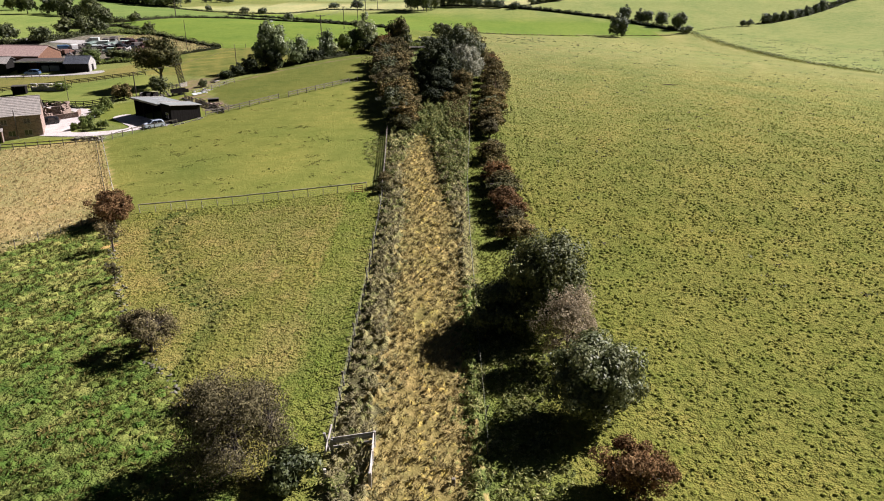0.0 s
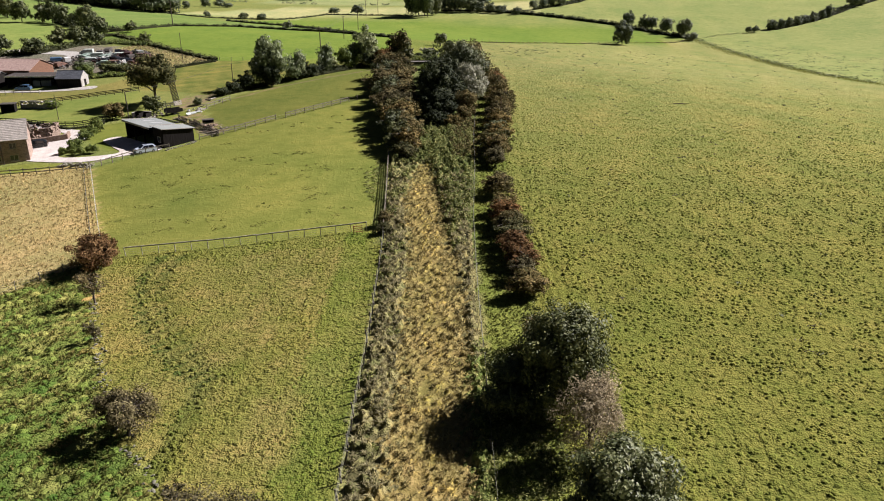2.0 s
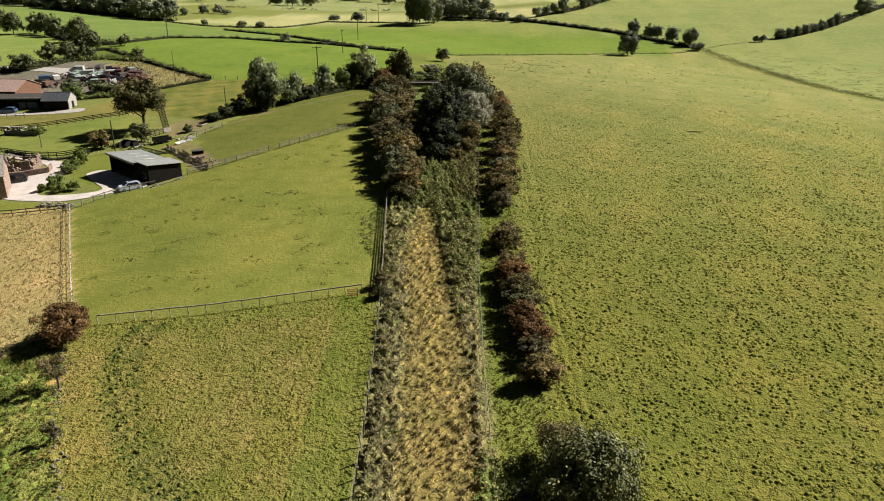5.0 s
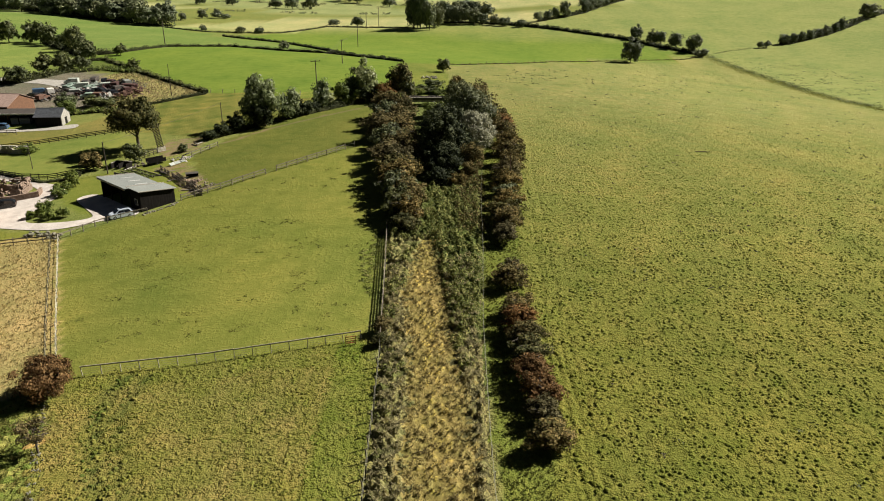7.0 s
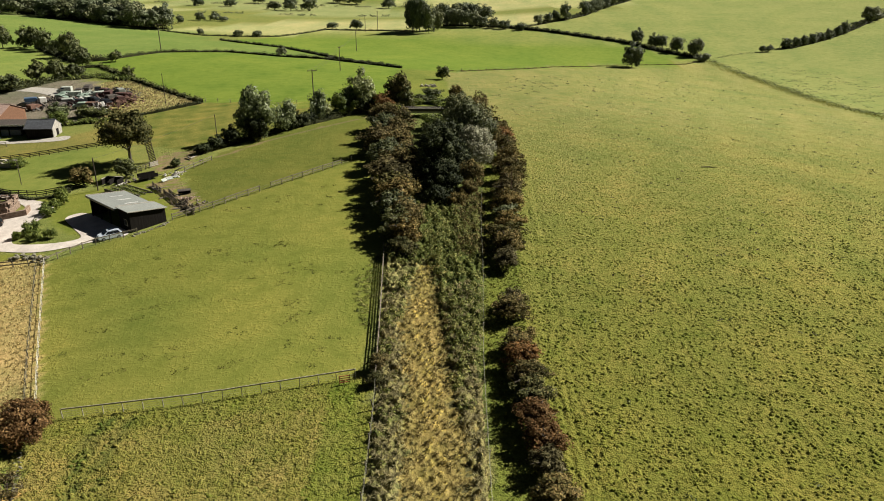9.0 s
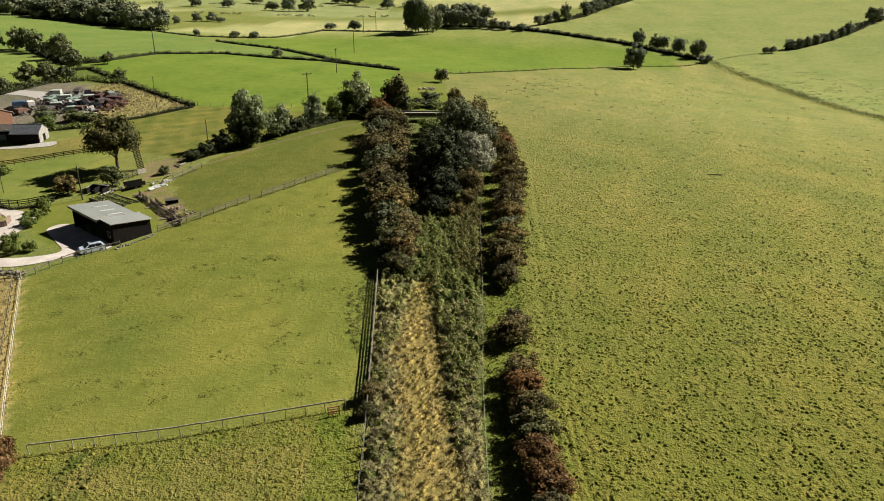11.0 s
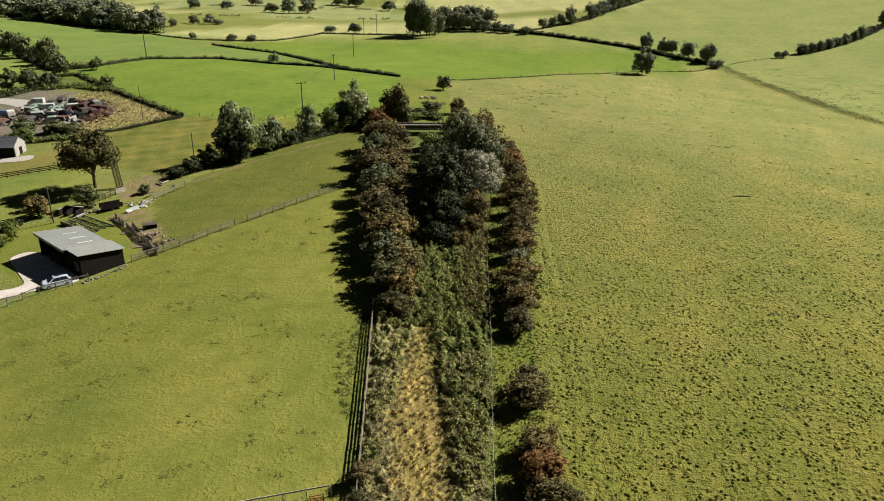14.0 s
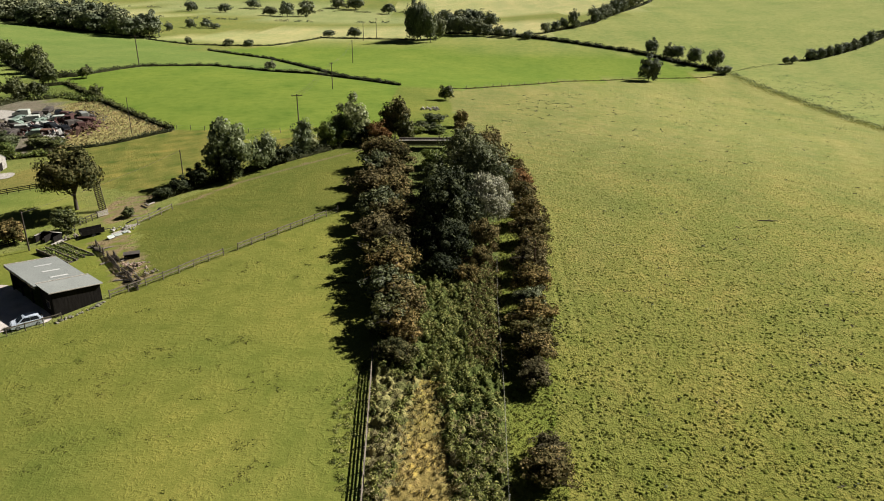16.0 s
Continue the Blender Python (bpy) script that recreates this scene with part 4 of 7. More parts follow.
def field_weeds():
    """Docks, dung and molehills that fleck the grazed fields."""
    r = np.random.default_rng(13)
    big = [(16, 60), (14, 160), (20, 300), (60, 360), (120, 380), (130, 250), (110, 120), (60, 60)]
    corner = scatter(r, [(4, 262), (6, 300), (16, 300), (40, 345), (44, 300), (20, 250)], 0.018)
    corner = np.repeat(corner, 3, 0) + r.normal(size=(len(corner) * 3, 3)) * (1.1, 0.5, 0)
    rush = scatter(r, [(142, 368), (140, 291), (147, 250), (170, 200), (215, 235), (205, 360), (165, 428), (143, 428)], 0.03)
    rush = np.repeat(rush, 3, 0) + r.normal(size=(len(rush) * 3, 3)) * (1.2, 0.8, 0)
    s = np.vstack([scatter(r, big, 0.007), corner, rush])
    v, f = weed_domes(r, s[:, 0], s[:, 1], land(s[:, 0], s[:, 1]), 12, r.uniform(0.1, 0.4, len(s)), 0.13, (0.15, 0.5))
    stuff("dock_weeds", raw_mesh("dock_weeds", v, f), LEAF_DARK, "scattered dark docks and rush clumps in the grazed fields", "weeds")
    pad = [(-12, 100), (-14, 170), (-36, 156), (-56, 130), (-44, 98)]
    c = scatter(r, pad, 0.03)
    c = np.repeat(c, 4, 0) + r.normal(size=(len(c) * 4, 3)) * (0.8, 0.4, 0)
    v, f = weed_domes(r, c[:, 0], c[:, 1], land(c[:, 0], c[:, 1]), 11, r.uniform(0.03, 0.12, len(c)), 0.10, (0.2, 0.5))
    stuff("dead_docks", raw_mesh("dead_docks", v, f), LUSH_GRASS, "ranker green dock clumps in the smooth paddock", "weeds")
    c = scatter(r, [(-9.9, 107), (-12.0, 112), (-12.8, 122), (-11.4, 129), (-10, 131)], 5.0, 0.55, 2.0, 9)
    v, f = weed_domes(r, c[:, 0], c[:, 1], land(c[:, 0], c[:, 1]), 22, r.uniform(0.05, 0.2, len(c)), 0.10)
    stuff("nettle_bed", raw_mesh("nettle_bed", v, f), BRAMBLE, "bed of green nettles beside the rail fence", "nettles")
    n = 12
    spots = scatter(r, [(16, 60), (14, 160), (20, 300), (60, 360), (120, 380), (130, 250), (110, 120), (60, 60)], 0.006)
    px, py = (np.repeat(spots[:, k], n) + r.normal(size=len(spots) * n) * 0.22 for k in (0, 1))
    v, f = leaf_arrays(r, np.c_[px, py, land(px, py) + np.abs(r.normal(size=len(px))) * 0.12], 0.13, None, 0.6)
    stuff("soil_heaps", raw_mesh("soil_heaps", v, f), BARK, "scattered dark molehills in the big field", "molehills")


track_growth()
field_grass()
field_weeds()


# ---- bushes and trees beside the track ----
def hedge_bushes():
    rust = [tree_meshes(100 + k, 1.0, 1.0, 1.0, 0.05, 4000, 0.069, 70, 0.05, 12, 0.24, 60, 0.25) for k in range(5)]
    row = []
    # thorn hedge on the field side of the track
    for x, y, h, w, mat in (
        (8.2, 77, 3.4, 1.9, "rust"), (8.2, 80.5, 3.2, 1.7, "grey"), (8.1, 84, 3.6, 1.8, "red"), (7.9, 87.4, 3.9, 1.9, "red"), (7.7, 91, 4.0, 2.0, "dark"),
        (7.8, 94.6, 3.6, 1.8, "rust"), (7.7, 98, 4.0, 2.0, "red"), (7.6, 101.5, 3.5, 1.8, "rust"), (7.4, 109, 4.2, 2.1, "rust"), (7.7, 112.2, 3.4, 1.6, "grey"),
        (8.0, 124, 3.8, 1.8, "grey"), (8.2, 128, 4.6, 2.1, "rust"), (8.6, 132, 4.4, 2.0, "dark"), (9.0, 136, 4.8, 2.1, "rust"), (9.3, 140.5, 4.2, 2.0, "green"),
        (9.8, 146, 4.6, 2.2, "rust"), (10.4, 151, 5.0, 2.2, "grey"), (10.9, 157, 5.0, 2.3, "rust"), (11.6, 164, 5.2, 2.5, "rust"), (11.8, 172, 5.4, 2.6, "rust"),
        (12.0, 180, 5.2, 2.6, "rust"), (12.0, 189, 5.0, 2.6, "red"), (11.4, 198, 4.8, 2.6, "rust"),
        # overgrown hedge on the paddock side
        (-8.4, 98.6, 2.0, 1.0, "rust"), (-8.3, 95.6, 1.5, 0.9, "dark"), (-7.2, 129.5, 2.6, 1.7, "dark"), (-6.8, 133.5, 4.4, 2.4, "rust"), (-8.6, 136, 4.6, 2.5, "green"), (-7.4, 140, 5.2, 2.7, "rust"), (-9.6, 144, 5.0, 2.7, "green"),
        (-8.6, 149, 5.6, 2.9, "rust"), (-11.0, 153, 5.2, 2.8, "dark"), (-9.2, 158, 5.8, 3.0, "grey"), (-12.0, 163, 5.4, 2.9, "grey"), (-10.2, 168, 5.8, 3.0, "rust"),
        (-12.8, 173, 5.8, 3.1, "green"), (-11.0, 179, 6.4, 3.3, "rust"), (-14.0, 184, 6.0, 3.2, "grey"), (-11.6, 190, 6.6, 3.3, "rust"), (-15.0, 195, 6.2, 3.3, "green"),
        (-12.5, 201, 6.6, 3.3, "rust"), (-15.6, 206, 6.4, 3.2, "rust"),
    ):
        row.append((x, y, h, w, mat))
    mats = {"rust": (LEAF_RUST, "brown-tinged"), "red": (LEAF_RED, "red-berried"), "dark": (LEAF_OLIVE, "dark olive"), "green": (LEAF_CANOPY, "grey-green ivy-grown"), "grey": (LEAF_GREY, "grey half-bare")}
    r = np.random.default_rng(21)
    protos = {}
    for k, (x, y, h, w, mat) in enumerate(row):
        j = k % 5
        key = (j, mat)
        if x < 0:
            x, w, h = x + 0.4, w * 1.1, h * 1.12
        elif y < 125:
            h *= 0.86
        m = Matrix.LocRotScale(on(x, y), Euler((0, 0, r.uniform(0, 6.3))), (w * 1.12, w * r.uniform(1.15, 1.4) * (1.16 if x > 0 and y > 125 else 1.0), h / 2.2))
        if key not in protos:
            c, t = rust[j]
            label = f"{mats[mat][1]} hawthorn bush in the overgrown hedge"
            protos[key] = plant("hawthorn", m, (c, t), mats[mat][0], label, "bush", "hedge bushes along the track")
        else:
            copy_thing(protos[key], m).matrix_basis = m


def big_trees():
    for name, x, y, rot, mat, label, args in (
        ("tree", 8.6, 57.0, 0.3, LEAF_DARK, "dense dark green broadleaf tree in the hedge", dict(seed=31, rx=3.5, ry=4.1, rz=4.6, base=-0.3, leaves=25000, leaf=0.13, clumps=140, trunk=0.28, spread=0.24)),
        ("tree", 9.7, 51.0, 1.3, LEAF_ASHEN, "half-bare grey thorn tree between two leafy ones", dict(seed=32, rx=2.4, ry=2.2, rz=3.1, base=0.2, leaves=14000, leaf=0.08, clumps=80, trunk=0.12, twigs=160, spread=0.3)),
        ("tree", 10.4, 43.5, 2.0, LEAF_SILVER, "round silvery-leaved willow beside the field", dict(seed=33, rx=3.5, ry=3.3, rz=3.0, base=0.5, leaves=19000, leaf=0.135, clumps=90, trunk=0.22, spread=0.25, twigs=60)),
        ("bush", 11.4, 36.2, 0.5, LEAF_RUSSET, "red-brown hawthorn bush at the field edge", dict(seed=34, rx=2.5, ry=2.2, rz=1.6, base=0.1, leaves=13000, leaf=0.09, clumps=36, trunk=0.1, spread=0.3, twigs=120)),
        ("bush", 8.5, 65.0, 0.4, LEAF_GREY, "grey spiky thorn bush behind the dark tree", dict(seed=64, rx=2.4, ry=2.8, rz=1.7, base=0.1, leaves=8000, leaf=0.09, clumps=40, trunk=0.1, spread=0.3)),
        ("tree", -13.1, 39.4, 0.9, LEAF_GREY, "big grey-brown half-bare hawthorn in rough pasture", dict(seed=36, rx=3.9, ry=3.8, rz=3.4, base=-0.2, leaves=27000, leaf=0.084, clumps=110, trunk=0.22, spread=0.26, twigs=700)),
        ("bush", -9.4, 37.6, 0.9, LEAF_DARK, "low dark bush beside the pen", dict(seed=37, rx=2.0, ry=1.8, rz=1.1, base=0.1, leaves=3600, leaf=0.13, clumps=26, trunk=0.08, spread=0.32)),
        ("tree", -24.4, 54.9, 2.6, LEAF_GREY, "windswept grey hawthorn leaning from a fallen wall", dict(seed=38, rx=2.7, ry=2.3, rz=1.7, base=0.5, leaves=7500, leaf=0.10, clumps=34, trunk=0.17, spread=0.3, twigs=320, lean=-0.5)),
        ("tree", -37.2, 78.6, 0.6, LEAF_GREY, "small half-bare hawthorn on the field bank", dict(seed=39, rx=1.7, ry=1.5, rz=1.2, base=1.0, leaves=1900, leaf=0.10, clumps=24, trunk=0.11, spread=0.3, twigs=160)),
        ("tree", -41.0, 88.0, 1.8, LEAF_RED, "dark red-leaved hawthorn at the fence corner", dict(seed=40, rx=3.3, ry=2.8, rz=1.9, base=0.3, leaves=8500, leaf=0.13, clumps=34, trunk=0.18, spread=0.3, twigs=120)),
        ("bush", -33.5, 70.0, 0.2, LEAF_GREY, "spindly bare bush on the field bank", dict(seed=41, rx=0.9, ry=0.8, rz=0.9, base=0.3, leaves=500, leaf=0.09, clumps=14, trunk=0.06, spread=0.3, twigs=120)),
        ("bush", -18.0, 46.6, 0.2, LEAF_GREY, "spindly bare bush on the field bank", dict(seed=42, rx=1.1, ry=0.9, rz=0.8, base=0.3, leaves=700, leaf=0.09, clumps=14, trunk=0.06, spread=0.3, twigs=120)),
        ("bush", 5.0, 56.4, 0.0, LEAF_DARK, "dark bramble thicket in the shade of a tree", dict(seed=65, rx=2.9, ry=3.6, rz=2.1, base=0.0, leaves=9000, leaf=0.12, clumps=40, trunk=0.08, spread=0.3)),
        # shaded front of the tree mass, its shade carried by the leaf colour
        ("tree", -0.6, 166.5, 0.0, LEAF_SHADED, "tall dense ash filling the track, leaves toned dark for shade", dict(seed=51, rx=5.0, ry=7.6, rz=5.9, base=-0.6, leaves=17000, leaf=0.21, clumps=90, trunk=0.3, spread=0.2)),
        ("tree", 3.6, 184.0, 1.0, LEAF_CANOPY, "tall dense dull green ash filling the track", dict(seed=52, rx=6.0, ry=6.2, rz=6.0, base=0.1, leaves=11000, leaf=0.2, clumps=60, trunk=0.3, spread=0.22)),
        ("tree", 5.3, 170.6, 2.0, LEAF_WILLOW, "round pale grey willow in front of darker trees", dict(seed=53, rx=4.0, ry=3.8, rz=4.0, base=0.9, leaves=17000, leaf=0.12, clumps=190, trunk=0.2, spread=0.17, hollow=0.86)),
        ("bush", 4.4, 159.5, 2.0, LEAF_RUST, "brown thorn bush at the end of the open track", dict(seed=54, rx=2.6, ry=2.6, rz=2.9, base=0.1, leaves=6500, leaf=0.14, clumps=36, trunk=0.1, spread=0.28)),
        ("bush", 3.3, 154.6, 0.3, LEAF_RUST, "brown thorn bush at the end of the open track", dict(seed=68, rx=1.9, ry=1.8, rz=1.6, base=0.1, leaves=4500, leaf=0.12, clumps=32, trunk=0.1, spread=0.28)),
        # near-black thickets fill the deep shade before the trees
        ("bush", -1.0, 158.6, 1.0, LEAF_SHADED, "low thicket closing the track, leaves toned dark for shade", dict(seed=66, rx=3.6, ry=4.2, rz=3.3, base=-0.5, leaves=9000, leaf=0.15, clumps=36, trunk=0.1, spread=0.28)),
        ("bush", -3.4, 158.5, 1.0, LEAF_SHADED, "low thicket closing the track, leaves toned dark for shade", dict(seed=67, rx=3.0, ry=4.0, rz=2.6, base=0.1, leaves=6500, leaf=0.16, clumps=36, trunk=0.1, spread=0.28)),
        ("bush", -1.6, 152.6, 2.4, LEAF_SHADED, "low thicket closing the track, leaves toned dark for shade", dict(seed=69, rx=3.0, ry=2.6, rz=1.7, base=-0.3, leaves=6000, leaf=0.14, clumps=36, trunk=0.1, spread=0.28)),
        ("bush", 1.4, 149.6, 0.7, LEAF_RUST, "brown thorn bush at the end of the open track", dict(seed=70, rx=1.9, ry=1.7, rz=1.3, base=0.0, leaves=4000, leaf=0.12, clumps=30, trunk=0.08, spread=0.3)),
        ("tree", 5.2, 178.0, 2.2, LEAF_CANOPY, "tall dull green ash crowding the track", dict(seed=57, rx=5.0, ry=5.0, rz=6.0, base=0.2, leaves=8000, leaf=0.24, clumps=60, trunk=0.3, spread=0.24)),
        ("tree", 1.6, 188.0, 1.2, LEAF_DARK, "dark tree in the shaded cutting", dict(seed=58, rx=4.6, ry=5.0, rz=5.6, base=0.2, leaves=4500, leaf=0.25, clumps=60, trunk=0.28, spread=0.24)),
        ("tree", 6.6, 193.0, 0.4, LEAF_RUST, "brownish broadleaf tree behind the dense thicket", dict(seed=59, rx=4.4, ry=5.4, rz=5.2, base=0.2, leaves=7000, leaf=0.25, clumps=56, trunk=0.26, spread=0.24)),
        ("tree", 3.2, 203.0, 0.8, LEAF_CANOPY, "dull green tree near the bridge", dict(seed=60, rx=3.8, ry=4.4, rz=4.4, base=0.2, leaves=8000, leaf=0.22, clumps=46, trunk=0.24, spread=0.25)),
        ("bush", -3.4, 206.0, 0.8, LEAF_GREEN, "green thorn bush below the bridge", dict(seed=61, rx=3.0, ry=3.4, rz=1.9, base=0.1, leaves=5000, leaf=0.2, clumps=36, trunk=0.14, spread=0.28)),
        ("bush", -2.6, 194.0, 0.8, LEAF_DARK, "dark thorn bush in the cutting", dict(seed=62, rx=3.2, ry=4.0, rz=1.9, base=0.1, leaves=5000, leaf=0.2, clumps=36, trunk=0.14, spread=0.28)),
        ("tree", 6.8, 183.0, 3.0, LEAF_RUST, "brownish broadleaf tree behind the dense thicket", dict(seed=55, rx=4.6, ry=5.4, rz=4.6, base=0.1, leaves=5500, leaf=0.25, clumps=46, trunk=0.26, spread=0.24)),
        ("tree", -1.5, 178.0, 3.0, LEAF_DARK, "dark tree in the shaded cutting", dict(seed=56, rx=4.0, ry=5.0, rz=4.2, base=0.1, leaves=4000, leaf=0.25, clumps=40, trunk=0.26, spread=0.26)),
    ):
        plant(name, Matrix.LocRotScale(on(x, y), Euler((0, 0, rot)), None), tree_meshes(**args), mat, label, name)


hedge_bushes()
big_trees()


# ---- small mesh makers ----
def box(bm, x0, x1, y0, y1, z0, z1, m=None):
    v = [bm.verts.new(Vector(c)) for c in ((x0, y0, z0), (x1, y0, z0), (x1, y1, z0), (x0, y1, z0), (x0, y0, z1), (x1, y0, z1), (x1, y1, z1), (x0, y1, z1))]
    for q in ((0, 3, 2, 1), (4, 5, 6, 7), (0, 1, 5, 4), (1, 2, 6, 5), (2, 3, 7, 6), (3, 0, 4, 7)):
        bm.faces.new([v[i] for i in q])
    if m is not None:
        bmesh.ops.transform(bm, matrix=m, verts=v)
    return v


def boxed(x0, x1, y0, y1, z0, z1, bevel=0.0):
    bm = bmesh.new()
    box(bm, x0, x1, y0, y1, z0, z1)
    if bevel:
        bmesh.ops.bevel(bm, geom=list(bm.edges), offset=bevel, segments=1, affect="EDGES")
    return bm


def prism(outline, depth, axis="y"):
    """An outline in x, z (or y, z with axis x) pushed along the other axis."""
    bm = bmesh.new()
    rings = []
    for d in (0, depth):
        rings.append([bm.verts.new((a, d, b) if axis == "y" else (d, a, b)) for a, b in outline])
    n = len(outline)
    bm.faces.new(rings[0])
    bm.faces.new(rings[1][::-1])
    for i in range(n):
        bm.faces.new((rings[0][i], rings[0][(i + 1) % n], rings[1][(i + 1) % n], rings[1][i]))
    bmesh.ops.recalc_face_normals(bm, faces=bm.faces)
    return bm


def mesh_of(bm, name):
    me = bpy.data.meshes.new(name)
    bm.to_mesh(me)
    bm.free()
    return me


def round_bar(r, length, sides=8, top=1.0):
    bm = bmesh.new()
    bmesh.ops.create_cone(bm, cap_ends=True, segments=sides, radius1=r, radius2=r * top, depth=length, matrix=Matrix.Translation((0, 0, length / 2)))
    return bm


def along(p, q):
    """The pose at p whose x axis runs to q, and the length."""
    d = Vector(q) - Vector(p)
    return Matrix.Translation(p) @ d.to_track_quat("X", "Z").to_matrix().to_4x4(), d.length


def resample(points, step):
    """Even stations along a map line."""
    p = np.array(points, float)
    d = np.r_[0, np.cumsum(np.linalg.norm(np.diff(p, axis=0), axis=1))]
    s = np.linspace(0, d[-1], max(2, round(d[-1] / step) + 1))
    return [(float(np.interp(a, d, p[:, 0])), float(np.interp(a, d, p[:, 1]))) for a in s]


# ---- fences ----
POST = mesh_of(boxed(-0.06, 0.06, -0.06, 0.06, -0.2, 1.22, 0.015), "post")
THIN_POST = mesh_of(boxed(-0.04, 0.04, -0.04, 0.04, -0.2, 1.15, 0.01), "post")
RAIL = mesh_of(boxed(0, 1, -0.03, 0.03, -0.075, 0.075, 0.008), "rail")
STRAND = mesh_of(boxed(0, 1, -0.007, 0.007, -0.007, 0.007), "wire")
TAPE_BAND = mesh_of(boxed(0, 1, -0.012, 0.012, -0.03, 0.03), "tape")


def fence(points, step, label, rails=(), wires=(), post=POST, post_material=OLD_WOOD, rail_material=OLD_WOOD, wire_material=WIRE, strand=STRAND, some=1.0, seed=1, lean=2.0, name="fence"):
    r = random.Random(seed)
    st = resample(points, step)
    base = on(*st[0])
    f = thing(name, base, label, "fence")
    tops = [on(*p) - base for p in st]
    for p, q in zip(tops, tops[1:] + tops[-2:-1]):
        turn = math.atan2(q.y - p.y, q.x - p.x)
        part("post", post, post_material, f, at=Matrix.LocRotScale(p, Euler((radians(r.gauss(0, lean)), radians(r.gauss(0, lean)), turn)), (1, 1, r.uniform(0.94, 1.05))))
    for p, q in zip(tops, tops[1:]):
        if r.random() < some:
            for h in rails:
                up = Vector((0, 0, h))
                m, n = along(p + up + Vector((0, 0, r.gauss(0, 0.012))), q + up + Vector((0, 0, r.gauss(0, 0.012))))
                part("rail", RAIL, rail_material, f, at=m @ Matrix.Diagonal((n + 0.05, 1, 1, 1)))
        for h in wires:
            up = Vector((0, 0, h))
            m, n = along(p + up, q + up)
            part("wire", strand, wire_material, f, at=m @ Matrix.Diagonal((n, 1, 1, 1)))
    return f


def all_fences():
    line = lambda f, ys: [(float(f(y)), y) for y in ys]
    fence(line(track_left, range(41, 96, 6)), 1.9, "leaning post and wire fence along the track", wires=(0.45, 0.8, 1.1), seed=2, lean=5)
    fence(line(track_left, range(96, 133, 6)), 1.9, "weathered post and rail fence along the track", rails=(0.3, 0.58, 0.86, 1.14), seed=3)
    fence(line(track_right, range(66, 164, 7)), 3.4, "pale wire fence on thin posts beside the green verge", wires=(0.6, 0.85, 1.1), post=THIN_POST, post_material=GREY_WOOD, seed=4, lean=3)
    fence([(3.0, 40), (3.0, 52), (3.1, 64)], 4.0, "thin leaning posts of an overgrown wire fence", wires=(1.0,), post=THIN_POST, seed=5, lean=6)
    fence(MID_FENCE[1:], 1.95, "timber post fence with top rail and netting wires across the pasture", rails=(1.08,), wires=(0.25, 0.5, 0.78), post=THIN_POST, post_material=GREY_WOOD, rail_material=GREY_WOOD, seed=6)
    fence(WEST_FENCE, 2.6, "white electric tape fence on thin posts", wires=(0.5, 1.05), post=THIN_POST, wire_material=TAPE, strand=TAPE_BAND, post_material=GREY_WOOD, seed=7)
    fence([(x - 1.5, y + 0.6) for x, y in WEST_FENCE], 2.4, "post and wire fence beside the rough tan field", wires=(0.4, 0.75, 1.05), post=THIN_POST, seed=8)
    fence([(-43, 89.5), (-50.5, 79), (-63, 70), (-80, 62)], 2.8, "post and wire fence below the hawthorn", wires=(0.4, 0.75, 1.05), post=THIN_POST, seed=9)
    fence(UPPER_FENCE[3:], 2.5, "paddock fence of timber posts with some rails", rails=(0.55, 1.05), wires=(0.3, 0.8), some=0.55, seed=10)
    fence(UPPER_FENCE[:3], 2.2, "low timber post fence beside the drive", wires=(0.4, 0.8), rails=(1.0,), seed=11)
    fence([(-61.4, 132.6), (-70, 131.5), (-79, 131), (-96, 127)], 2.2, "dark post and rail fence beside the lawn", rails=(0.45, 0.95), seed=12)
    fence([(-71.4, 172), (-75, 168.6), (-79, 166.3), (-86, 168.2), (-94, 172.6), (-110, 178)], 2.0, "dark post and rail paddock fence by the drive", rails=(0.4, 0.75, 1.1), post_material=DARK_WOOD, rail_material=DARK_WOOD, seed=13)
    fence([(-78.5, 201.5), (-86, 198.5), (-95, 194.5), (-104, 191.8), (-118, 187)], 2.0, "dark post and rail fence above the small paddock", rails=(0.4, 0.75, 1.1), post_material=DARK_WOOD, rail_material=DARK_WOOD, seed=14)
    fence([(-54, 177), (-50.4, 184)], 2.4, "rail fence at the paddock corner", rails=(0.5, 1.0), seed=16)
    fence([(-65.2, 177.4), (-63.6, 179.8), (-62.8, 181.4)], 1.3, "short dark post and rail fence beside the garden shrub", rails=(0.6, 1.05), post_material=DAMP_WOOD, rail_material=DAMP_WOOD, seed=21)
    fence(FAR_FENCE, 6.0, "far wire fence with low rough grass", wires=(0.6, 1.0), seed=17)
    fence([(-69, 243), (-52, 238), (-36, 236), (-22, 240)], 4.0, "post and wire fence at the foot of the green field", wires=(0.5, 1.0), seed=18)
    fence([(-106.2, 205), (-115, 206.5), (-126, 207)], 2.4, "rail fence in front of the black shed", rails=(0.5, 1.0), seed=19)


all_fences()


